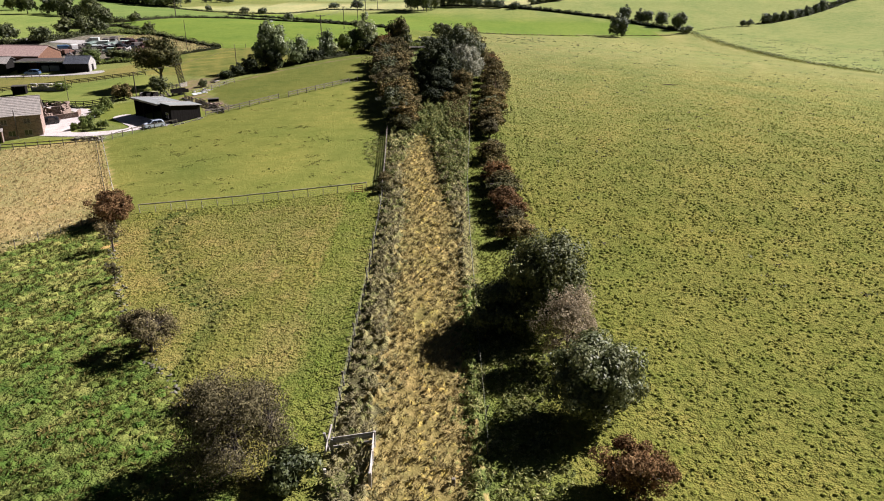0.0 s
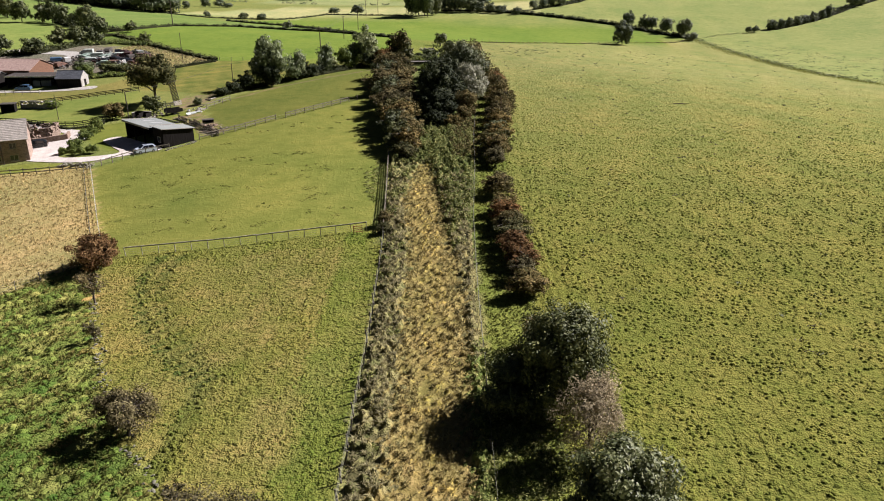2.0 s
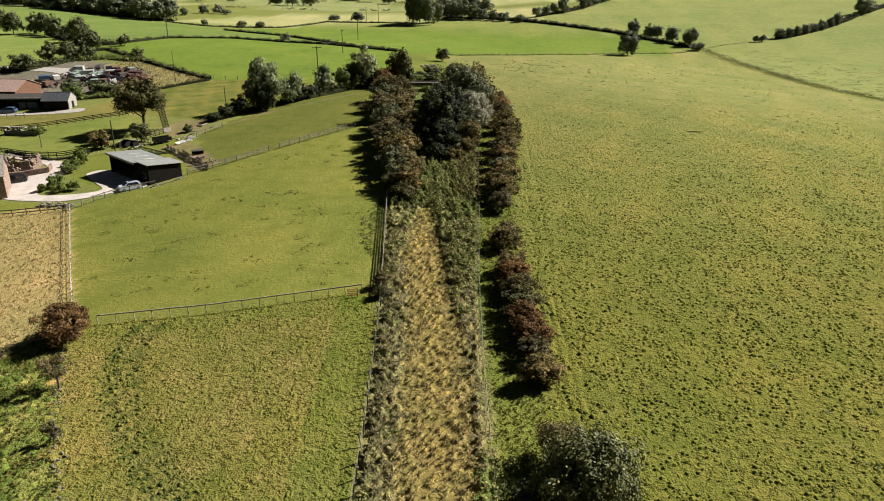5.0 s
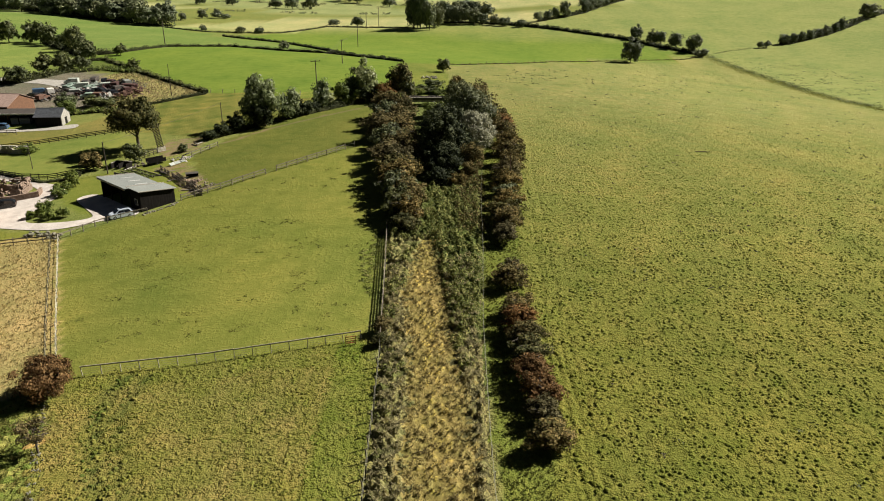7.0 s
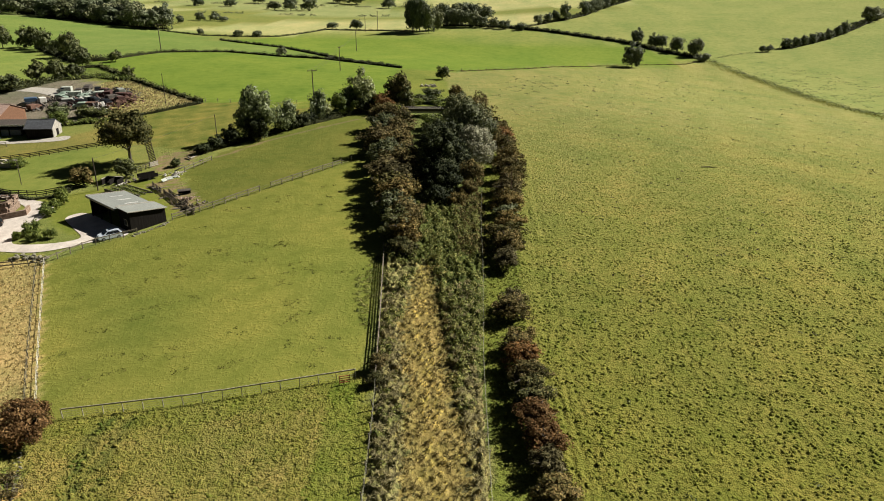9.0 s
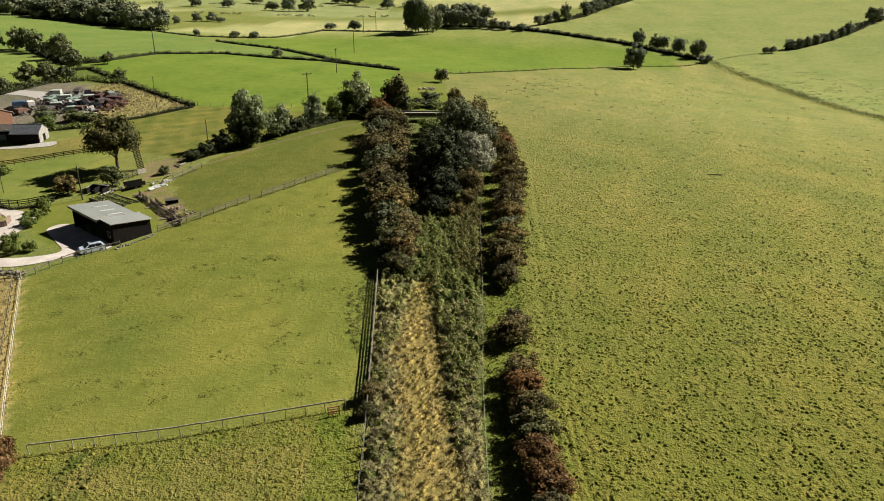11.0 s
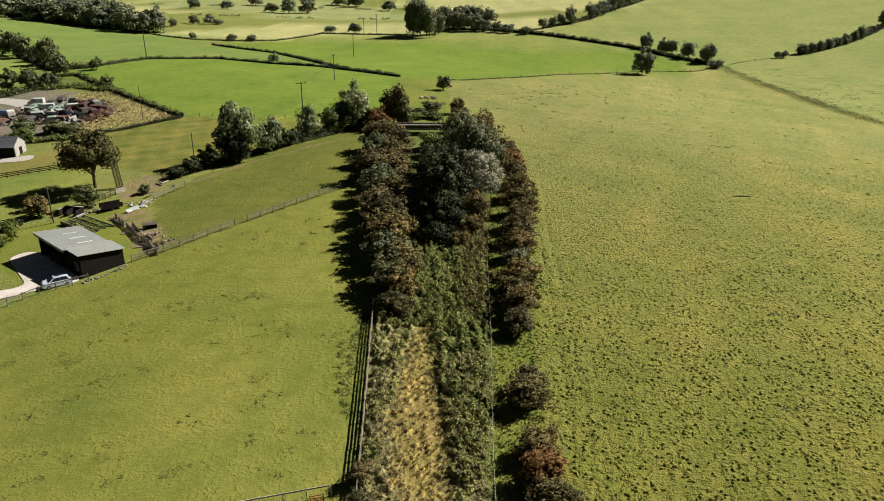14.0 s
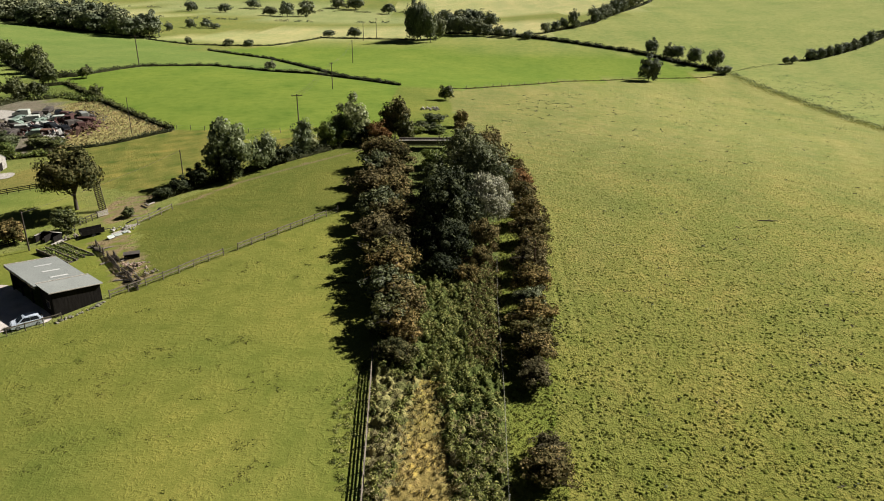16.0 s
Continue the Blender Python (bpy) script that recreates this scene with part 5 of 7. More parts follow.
def stock_pen():
    """The broken timber pen where the field fence ends at the track."""
    pen = thing("stock_pen", on(-6.0, 39.5), "broken silver-grey timber pen beside the track", "animal pen")
    b = on(-6.0, 39.5)
    for x, y, h, tx, ty in ((-7.5, 40.9, 1.5, 4, -9), (-7.2, 40.5, 1.2, 0, 0), (-4.5, 41.0, 1.35, 0, 2), (-4.45, 39.2, 1.2, 0, 0), (-4.4, 37.0, 1.3, 2, 0), (-7.3, 37.6, 1.1, 0, 3)):
        part("post", POST, GREY_WOOD, pen, at=Matrix.Translation(on(x, y) - b) @ pose(0, 0, 0, tx, ty, 12) @ Matrix.Diagonal((1.5, 1.5, h / 1.2, 1)))
    board = mesh_of(boxed(0, 1, -0.03, 0.03, -0.11, 0.11, 0.01), "board")
    for p, q, hs in (((-7.2, 40.5), (-4.5, 41.0), (0.55, 0.95, 1.2)), ((-4.5, 41.0), (-4.45, 39.2), (0.3, 0.6, 0.9, 1.2)), ((-4.45, 39.2), (-4.4, 37.0), (0.3, 0.6, 0.9, 1.15))):
        for h in hs:
            m, n = along(on(*p, h) - b, on(*q, h + 0.03) - b)
            part("board", board, GREY_WOOD, pen, at=m @ Matrix.Diagonal((n, 1, 1, 1)))
    m, n = along(on(-7.7, 40.2, 0.1) - b, on(-7.3, 41.4, 1.7) - b)
    part("plank", board, GREY_WOOD, pen, "leaning broken plank", at=m @ Matrix.Diagonal((n, 1, 1.2, 1)))
    stump = thing("marker_post", on(0.7, 37.0), "short sawn timber post in dry grass", "post")
    part("stub", boxed(-0.12, 0.12, -0.12, 0.12, -0.1, 0.7, 0.03), OLD_WOOD, stump)


def stone_mesh(seed, s=1.0):
    r = random.Random(seed)
    bm = bmesh.new()
    bmesh.ops.create_icosphere(bm, subdivisions=1, radius=0.5)
    for v in bm.verts:
        v.co = Vector((v.co.x * 1.3, v.co.y, v.co.z * 0.75)) * s * r.uniform(0.8, 1.15)
    return mesh_of(bm, "stone")


STONES = [stone_mesh(k) for k in range(6)]


def stone_row(name, points, per_m, label, size=(0.25, 0.5), spread=0.4, seed=3, height=0.2, material=STONE):
    r = random.Random(seed)
    st = resample(points, 1 / per_m)
    base = on(*st[0])
    w = thing(name, base, label, "stone wall")
    for x, y in st:
        s = r.uniform(*size)
        px, py = x + r.gauss(0, spread), y + r.gauss(0, spread)
        part("stone", r.choice(STONES), material, w, at=Matrix.LocRotScale(on(px, py, r.uniform(0.02, height)) - base, Euler((r.uniform(-0.4, 0.4), r.uniform(-0.4, 0.4), r.uniform(0, 6))), (s * 1.3, s, s)))
    return w


for s in STONES:
    s.materials.append(STONE)
stock_pen()
stone_row("tumbled_wall", LOW_HEDGE, 3.6, "tumbled remains of a dry stone wall in turf", (0.1, 0.3), 0.3, 4, 0.08, WALLSTONE)
stone_row("rubble_wall", [(-62, 134), (-64, 135), (-67.5, 135.2)], 5, "heap of weathered field stones by the fence corner", (0.3, 0.7), 0.5, 5, 0.4, WALLSTONE)
stone_row("kerb_stones", [(-51.5, 142.6), (-49.5, 144.6), (-47.2, 148.2)], 2.2, "row of pale boulders along the barn's foot", (0.3, 0.6), 0.2, 6, 0.12, WALLSTONE)


# ---- the old bridge at the end of the track ----
def bridge():
    b = on(-4.0, 221.0)
    t = thing("road_bridge", b, "low concrete bridge with a pale parapet over the track", "bridge")
    part("deck", boxed(-7.5, 4.5, -1.8, 1.8, 1.15, 1.6, 0.04), CONCRETE, t)
    part("abutment", boxed(-8.5, -5.6, -2.0, 2.0, -0.5, 1.15), STONE, t)
    part("abutment", boxed(3.0, 6.0, -2.0, 2.0, -0.5, 1.15), STONE, t)
    part("parapet", boxed(-7.8, 4.8, -1.95, -1.6, 1.604, 2.3, 0.03), IRON, t, "dark iron girder parapet")
    part("coping", boxed(-7.9, 4.9, -2.0, -1.55, 2.302, 2.42, 0.02), CONCRETE, t, "pale coping")
    part("parapet", boxed(-7.8, 4.8, 1.6, 1.95, 1.604, 2.1, 0.03), IRON, t)


bridge()


# ---- the farm ----
def turned(x, y, deg, up=0.0, low=None):
    z = float(land(x, y)) if low is None else low
    return pose(x, y, z + up, 0, 0, deg)


def boards(x0, x1, y, z0, z_of, step=0.17):
    """A boarded wall in the x, z plane at y with a sloping head, as one stepped skin with a back."""
    bm = bmesh.new()
    xs = list(np.linspace(x0, x1, max(2, int(round((x1 - x0) / step)) + 1)))
    cols = []
    for k, x in enumerate(xs):
        for d in ((0.0, 0.014) if k % 2 else (0.014, 0.0)):
            cols.append([bm.verts.new((x, y - d, z0)), bm.verts.new((x, y - d, z_of(x))), bm.verts.new((x, y + 0.08, z_of(x))), bm.verts.new((x, y + 0.08, z0))])
    for p, q in zip(cols, cols[1:]):
        for i in range(4):
            bm.faces.new((p[i], q[i], q[(i + 1) % 4], p[(i + 1) % 4]))
    bm.faces.new(cols[0])
    bm.faces.new(cols[-1][::-1])
    bmesh.ops.recalc_face_normals(bm, faces=bm.faces)
    return bm


def corrugated(x0, x1, y0, y1, z0, z1, pitch=0.35, amp=0.035, thick=0.05):
    """A roof sheet, high at x0 and low at x1, ribbed down the slope."""
    bm = bmesh.new()
    n = max(2, int((y1 - y0) / (pitch / 2)))
    rows = []
    for k in range(n + 1):
        y = y0 + (y1 - y0) * k / n
        d = amp if k % 2 else 0
        rows.append([bm.verts.new((x0, y, z0 + d)), bm.verts.new((x1, y, z1 + d)), bm.verts.new((x1, y, z1 - thick)), bm.verts.new((x0, y, z0 - thick))])
    for a, b in zip(rows, rows[1:]):
        for i in range(4):
            bm.faces.new((a[i], a[(i + 1) % 4], b[(i + 1) % 4], b[i]))
    bm.faces.new(rows[0])
    bm.faces.new(rows[-1][::-1])
    bmesh.ops.recalc_face_normals(bm, faces=bm.faces)
    return bm


def barn():
    """Open-fronted black barn with a mono-pitch sheet roof and a closed bay at its end; x runs from the open front to the back."""
    t = thing("garage_barn", turned(-52.3, 143.9, 48, low=-2.35), "black timber open-fronted barn with grey sheet roof", "barn")
    zr = lambda x: 3.95 - 0.12 * x
    zm = lambda x: 3.55 - 0.12 * x
    part("front_wall", boards(0, 6.3, 0, -0.3, lambda x: zr(x) - 0.1), DARK_WOOD, t)
    bm = boards(0, 3.6, 0, -0.3, lambda y: zr(0) - 0.1)
    bmesh.ops.transform(bm, matrix=pose(0, 3.6, 0, 0, 0, -90), verts=bm.verts)
    part("side_wall", bm, DARK_WOOD, t)
    bm = boards(0, 14.2, 0, -0.3, lambda y: zm(6.3) - 0.1)
    bmesh.ops.transform(bm, matrix=pose(6.3, 0.08, 0, 0, 0, 90), verts=bm.verts)
    part("back_wall", bm, DARK_WOOD, t)
    part("end_wall", boards(0, 6.22, 14.2, -0.3, lambda x: zm(x) - 0.1), DARK_WOOD, t)
    part("partition", boards(0.1, 6.2, 3.55, -0.3, lambda x: zm(x) - 0.1), DARK_WOOD, t)
    part("bay_roof", corrugated(-0.35, 6.6, -0.35, 3.9, zr(-0.35), zr(6.6)), ROOF_METAL, t)
    main = part("main_roof", corrugated(-0.5, 6.6, 3.95, 14.6, zm(-0.5), zm(6.6)), ROOF_METAL, t)
    for y in (6.3, 9.0, 11.7):
        part("rooflight", boxed(-1.2, 1.2, -0.2, 0.2, 0.04, 0.075), ROOFLIGHT, main, "pale translucent rooflight", at=pose(3.6, y, zm(3.6), 0, math.degrees(math.atan(0.12)), 0))
    part("fascia", boxed(-0.56, -0.5, 3.95, 14.6, zm(-0.5) - 0.32, zm(-0.5) - 0.05), GREY_WOOD, t)
    part("fascia", boxed(-0.35, 6.6, -0.41, -0.352, -0.09, 0.03), GREY_WOOD, t, at=pose(0, 0, zr(0), 0, math.degrees(math.atan(0.12)), 0))
    part("barge_board", boxed(-0.5, 6.6, 14.602, 14.68, -0.08, 0.12), GREY_WOOD, t, at=pose(0, 0, zm(0), 0, math.degrees(math.atan(0.12)), 0))
    part("barge_board", boxed(-0.35, 6.6, 3.82, 3.9, 0.05, 0.14), GREY_WOOD, t, at=pose(0, 0, zr(0), 0, math.degrees(math.atan(0.12)), 0))
    for y in (7.1, 10.7, 14.1):
        part("post", boxed(-0.1, 0.1, y - 0.1, y + 0.1, -0.3, zm(0) - 0.1), DARK_WOOD, t)
    win = part("window", boxed(-0.06, -0.025, 0.9, 2.0, 1.2, 2.3), GREY_WOOD, t, "small side window")
    part("pane", boxed(-0.075, -0.062, 1.0, 1.9, 1.3, 2.2), PANE, win)


def car(x, y, deg, paint, label, length=4.25, low=None):
    """A five-door hatchback, x forward."""
    t = thing("car", turned(x, y, deg, low=low), label, "car")
    L = length / 2
    side = [(-L, 0.35), (-L + 0.05, 0.85), (-L + 0.12, 1.0), (L - 1.15, 0.98), (L - 0.25, 0.78), (L, 0.55), (L - 0.05, 0.3), (L - 0.5, 0.22), (-L + 0.4, 0.22)]
    bm = prism(side, 1.76)
    bmesh.ops.translate(bm, vec=(0, -0.88, 0), verts=bm.verts)
    bmesh.ops.bevel(bm, geom=list(bm.edges), offset=0.07, segments=2, affect="EDGES")
    body = part("body", bm, paint, t)
    cab = [(-L + 0.1, 0.9), (-L + 0.42, 1.36), (-L + 0.75, 1.47), (-0.5, 1.52), (0.15, 1.46), (0.55, 1.3), (L - 0.9, 0.9)]
    bm = prism(cab, 1.6)
    bmesh.ops.translate(bm, vec=(0, -0.8, 0), verts=bm.verts)
    for v in bm.verts:
        if v.co.z > 1.2:
            v.co.y *= 0.8
    bmesh.ops.bevel(bm, geom=list(bm.edges), offset=0.05, segments=2, affect="EDGES")
    cabin = part("cabin", bm, paint, t)
    for s in (-1, 1):
        for x0, x1, x2, x3 in ((-L + 0.45, -0.5, -0.5, -L + 0.72), (-0.42, 0.75, 0.3, -0.42)):
            bm = bmesh.new()
            q = [(x0, 0.80, 0.98), (x1, 0.80, 0.98), (x2, 0.665, 1.4), (x3, 0.665, 1.4)]
            f = [[bm.verts.new((x, s * (y + d), z)) for x, y, z in q] for d in (0.0, 0.02)]
            bm.faces.new(f[0]), bm.faces.new(f[1][::-1])
            for i in range(4):
                bm.faces.new((f[0][i], f[0][(i + 1) % 4], f[1][(i + 1) % 4], f[1][i]))
            bmesh.ops.recalc_face_normals(bm, faces=bm.faces)
            part("side_window", bm, CAR_GLASS, cabin)
    m, n = along((L - 0.93, 0, 0.95), (0.36, 0, 1.42))
    part("windscreen", boxed(0.02, n, -0.62, 0.62, -0.01, 0.035, 0.01), CAR_GLASS, cabin, at=m)
    m, n = along((-L + 0.16, 0, 1.0), (-L + 0.42, 0, 1.38))
    part("rear_window", boxed(0.0, n, -0.58, 0.58, 0.0, 0.03, 0.01), CAR_GLASS, cabin, at=m)
    tyre = bpy.data.meshes.get("car_tyre")
    if tyre is None:
        bm = bmesh.new()
        bmesh.ops.create_cone(bm, cap_ends=True, segments=18, radius1=0.31, radius2=0.31, depth=0.2, matrix=pose(0, 0, 0, 90, 0, 0))
        bmesh.ops.bevel(bm, geom=[e for e in bm.edges if e.calc_face_angle(0) > 1], offset=0.03, segments=2, affect="EDGES")
        tyre = mesh_of(bm, "car_tyre")
        tyre.materials.append(TYRE)
        bm = bmesh.new()
        bmesh.ops.create_cone(bm, cap_ends=True, segments=14, radius1=0.19, radius2=0.16, depth=0.22, matrix=pose(0, 0, 0, 90, 0, 0))
        rim = mesh_of(bm, "car_rim")
        rim.materials.append(ROOF_METAL)
    rim = bpy.data.meshes["car_rim"]
    for wx in (-L + 0.75, L - 0.85):
        for wy in (-0.8, 0.8):
            w = part("wheel", tyre, None, t, at=pose(wx, wy, 0.31))
            part("rim", rim, None, w, at=pose(0, 0.012 if wy > 0 else -0.012, 0))
    for wy in (-0.6, 0.6):
        part("headlight", boxed(L - 0.28, L - 0.05, wy - 0.17, wy + 0.17, 0.6, 0.74, 0.03), PANE, t)
        part("tail_light", boxed(-L - 0.01, -L + 0.12, wy - 0.13, wy + 0.13, 0.72, 0.92, 0.02), RED_WALL, t)
    return t


def gable_house(name, m, w, d, eaves, ridge, wall, roof, label, category, openings=(), over=0.3, chimney=None, slates=True):
    """Walls w wide (x) and d deep (y), ridge along x; openings (x, z, width, height, kind) on the front (y = 0)."""
    t = thing(name, m, label, category)
    bm = bmesh.new()
    xs = sorted({0.0, w, *[o[0] for o in openings], *[o[0] + o[2] for o in openings]})
    zs = sorted({-0.8, eaves, *[o[1] for o in openings], *[o[1] + o[3] for o in openings]})
    for x0, x1 in zip(xs, xs[1:]):
        for z0, z1 in zip(zs, zs[1:]):
            if not any(o[0] <= x0 + 0.01 and x1 <= o[0] + o[2] + 0.01 and o[1] <= z0 + 0.01 and z1 <= o[1] + o[3] + 0.01 for o in openings):
                box(bm, x0, x1, 0, 0.45, z0, z1)
    bmesh.ops.remove_doubles(bm, verts=bm.verts, dist=0.002)
    part("front_wall", bm, wall, t)
    part("back_wall", boxed(0, w, d - 0.45, d, -0.8, eaves), wall, t)
    side = [(0.452, -0.8), (d - 0.452, -0.8), (d - 0.452, eaves), (d / 2, ridge - 0.15), (0.452, eaves)]
    for x in (0, w - 0.45):
        bm = prism(side, 0.45, "x")
        bmesh.ops.translate(bm, vec=(x, 0, 0), verts=bm.verts)
        part("gable_wall", bm, wall, t)
    run = math.hypot(d / 2 + over, (ridge - eaves) * (d / 2 + over) / (d / 2))
    ang = math.degrees(math.atan2(ridge - eaves, d / 2))
    for sgn in (1, -1):
        rows = 12 if slates else 1
        top = [q for k in range(rows) for q in ((run * k / rows, 0.12 if slates else 0.09), (run * (k + 1) / rows, 0.07))]
        bm = prism([(0, 0.0), *top, (run, 0.0)], w + 2 * over, "x")
        bmesh.ops.translate(bm, vec=(-over, 0, 0), verts=bm.verts)
        z0 = ridge - (ridge - eaves) * (d / 2 + over) / (d / 2)
        mm = pose(0, -over, z0, ang, 0, 0) if sgn > 0 else pose(w, d + over, z0, ang, 0, 180)
        part("roof", bm, roof, t, at=mm)
    part("ridge", boxed(-over, w + over, d / 2 - 0.13, d / 2 + 0.13, ridge + 0.04, ridge + 0.16, 0.03), roof, t)
    for x, z, ow, oh, kind in openings:
        o = part(kind, boxed(x + 0.03, x + ow - 0.03, 0.15, 0.22, z + 0.03, z + oh - 0.03), GREY_WOOD if kind == "window" else DARK_WOOD, t)
        if kind == "window":
            for k in range(2):
                part("pane", boxed(x + 0.1 + k * (ow - 0.12) / 2, x + (ow - 0.12) / 2 + k * (ow - 0.12) / 2, 0.13, 0.148, z + 0.1, z + oh - 0.1), PANE, o)
            part("sill", boxed(x - 0.08, x + ow + 0.08, -0.08, 0.14, z - 0.1, z - 0.003), CONCRETE, o)
    if chimney:
        c = part("chimney", boxed(chimney - 0.4, chimney + 0.4, d / 2 - 0.35, d / 2 + 0.35, ridge - 0.4, ridge + 1.1, 0.03), wall, t)
        for k in (-0.2, 0.2):
            bm = round_bar(0.12, 0.4, 10, 0.85)
            part("chimney_pot", bm, RED_ROOF, c, at=pose(chimney + k, d / 2, ridge + 1.1))
    return t


def farm():
    barn()
    car(-55.2, 142.2, 215, CAR_PAINT, "pale silver-blue hatchback parked beside the black barn", 3.95, low=-2.35)
    car(-80.0, 150.6, 200, DARK_PAINT, "black estate car parked in the gravel yard", 4.6)
    car(-113.6, 211.2, 185, BLUE_PAINT, "pale blue car in front of the black shed", 4.2)
    house = turned(-88.2, 135.8, 23.5, low=-4.1)
    gable_house("farmhouse", house, 13.2, 7.4, 4.7, 7.4, HOUSE_STONE, SLATE, "two-storey sandstone farmhouse with stone slate roof", "house",
                ((2.0, 3.0, 1.1, 1.0, "window"), (6.4, 3.0, 1.1, 1.0, "window"), (10.2, 3.0, 1.2, 1.0, "window"), (10.0, 0.7, 1.4, 1.1, "window"), (7.3, 0.7, 1.3, 1.1, "window"), (4.6, 0.0, 1.0, 2.1, "door"), (1.6, 0.7, 1.4, 1.1, "window")), chimney=1.0)
    porch = thing("porch", house @ pose(4.0, -2.1, 0), "small slate-roofed stone porch against the farmhouse", "porch")
    part("side_wall", boxed(0, 0.3, 0, 2.08, -0.5, 2.1), STONE, porch)
    part("side_wall", boxed(2.2, 2.5, 0, 2.08, -0.5, 2.1), STONE, porch)
    part("roof", boxed(-0.2, 2.7, -0.25, 2.12, -0.05, 0.05), SLATE, porch, at=pose(0, 0, 2.28, 8, 0, 0))
    pipe = thing("flue_pole", house @ pose(8.9, -0.35, -0.3), "dark upright pole before the house wall", "pole")
    part("shaft", round_bar(0.08, 6.0, 8), IRON, pipe)
    # the upper yard
    gable_house("stable", turned(-104.2, 210.9, 3, low=-3.1), 6.3, 5.2, 2.7, 4.3, DARK_WOOD, DARK_SLATE, "small dark stable with blue slate roof", "stable", ((2.5, 0.0, 1.2, 2.0, "door"),))
    gab = thing("stable_gable", turned(-97.85, 211.3, 3, low=-3.1), "pale stone gable wall of the stable with dark doorway", "gable")
    part("gable", prism([(0, -0.4), (5.1, -0.4), (5.1, 2.7), (2.55, 4.35), (0, 2.7)], 0.2, "x"), CONCRETE, gab)
    part("doorway", boxed(0.202, 0.24, 1.9, 3.2, 0, 2.1), DARK_WOOD, gab)
    shed = turned(-119.5, 214.6, 2, low=-3.8)
    s = thing("black_shed", shed, "long low black shed with white fascia", "shed")
    part("back_wall", boards(0, 15.0, 6.0, -0.3, lambda x: 3.2), DARK_WOOD, s)
    for x in (0, 15.0):
        bm = boards(0, 5.9, 0, -0.3, lambda q: 3.2)
        bmesh.ops.transform(bm, matrix=pose(x, 0.05, 0, 0, 0, 90), verts=bm.verts)
        part("side_wall", bm, DARK_WOOD, s)
    part("roof", corrugated(-0.3, 15.3, -0.5, 6.3, 3.42, 3.40), IRON, s)
    part("fascia", boxed(-0.3, 15.3, -0.58, -0.502, 3.1, 3.45), WHITE, s)
    for x in (3.0, 6.0, 9.0, 12.0):
        part("post", boxed(x - 0.1, x + 0.1, -0.3, -0.1, -0.3, 3.3), DARK_WOOD, s)
    part("trailer_panel", boxed(6.5, 11.5, 0.6, 2.4, 0.3, 2.0, 0.05), ROOF_METAL, s)
    gable_house("cattle_barn", turned(-132.0, 221.5, -4, low=-3.8), 16.0, 12.0, 4.0, 6.2, RED_WALL, RED_ROOF, "big barn with faded red roof and brown cladding", "barn", slates=False)
    gable_house("lean_to", turned(-135.5, 212.5, 6, low=-3.9), 13.5, 7.0, 3.0, 4.3, DARK_WOOD, SLATE, "low grey-roofed shed beside the red barn", "shed", slates=False)
    hut = thing("field_shelter", turned(-104, 186, 12), "low dark field shelter", "shelter")
    part("wall", boxed(-1.5, 1.5, 0.9, 1.0, -0.2, 2.0), DARK_WOOD, hut)
    part("wall", boxed(-1.5, -1.4, -1, 0.898, -0.2, 2.0), DARK_WOOD, hut)
    part("wall", boxed(1.4, 1.5, -1, 0.898, -0.2, 2.0), DARK_WOOD, hut)
    part("roof", boxed(-1.7, 1.7, -1.2, 1.2, 2.003, 2.1), IRON, hut)


def patch(name, outline, material, lift, label):
    """A surface on the ground with a smooth outline."""
    n = len(outline)
    pts = []
    for i in range(n):
        a, b, c, d = (np.array(outline[(i + k) % n], float) for k in (-1, 0, 1, 2))
        for s in np.linspace(0, 1, 5, endpoint=False):
            pts.append(tuple(0.5 * (2 * b + (c - a) * s + (2 * a - 5 * b + 4 * c - d) * s * s + (3 * b - a - 3 * c + d) * s ** 3)))
    bm = bmesh.new()
    f = bm.faces.new([bm.verts.new((x, y, 0)) for x, y in pts])
    bmesh.ops.triangulate(bm, faces=[f])
    for _ in range(3):
        bmesh.ops.subdivide_edges(bm, edges=[e for e in bm.edges if e.calc_length() > 1.6], cuts=1)
        bmesh.ops.triangulate(bm, faces=bm.faces)
    for v in bm.verts:
        v.co.z = float(land(v.co.x, v.co.y)) + lift
    bmesh.ops.recalc_face_normals(bm, faces=bm.faces)
    me = mesh_of(bm, name)
    me.materials.append(material)
    tagged(new(name, me), label, name.replace("_", " "), kind="structure")


farm()
patch("drive", [(-52.6, 143.4), (-57, 140.8), (-64, 137.6), (-71, 138.6), (-78, 141.5), (-83, 148), (-84, 155), (-78, 158.5), (-82, 163.5), (-92, 169.5), (-91, 172), (-80, 164.8), (-73.4, 160.5), (-72.2, 154), (-72.8, 148), (-71.5, 142.3), (-67.5, 141.0), (-62.5, 141.3), (-60.4, 143.0), (-63.5, 147.3), (-67.6, 152.9), (-64.8, 155.0), (-58, 149)], GRAVEL, 0.09, "pale gravel drive curving past the barn to the yard")
patch("yard", [(-96, 207.5), (-93, 209), (-95, 212), (-104, 209.5), (-122, 212), (-122, 209.5), (-108, 207.5)], CONCRETE, 0.09, "pale concrete yard before the stable")
patch("scrap_road", [(-110, 261), (-118, 265), (-128, 270), (-150, 275), (-150, 270), (-130, 264.5), (-118, 256), (-112, 255)], CONCRETE, 0.09, "pale dirt road into the scrapyard")


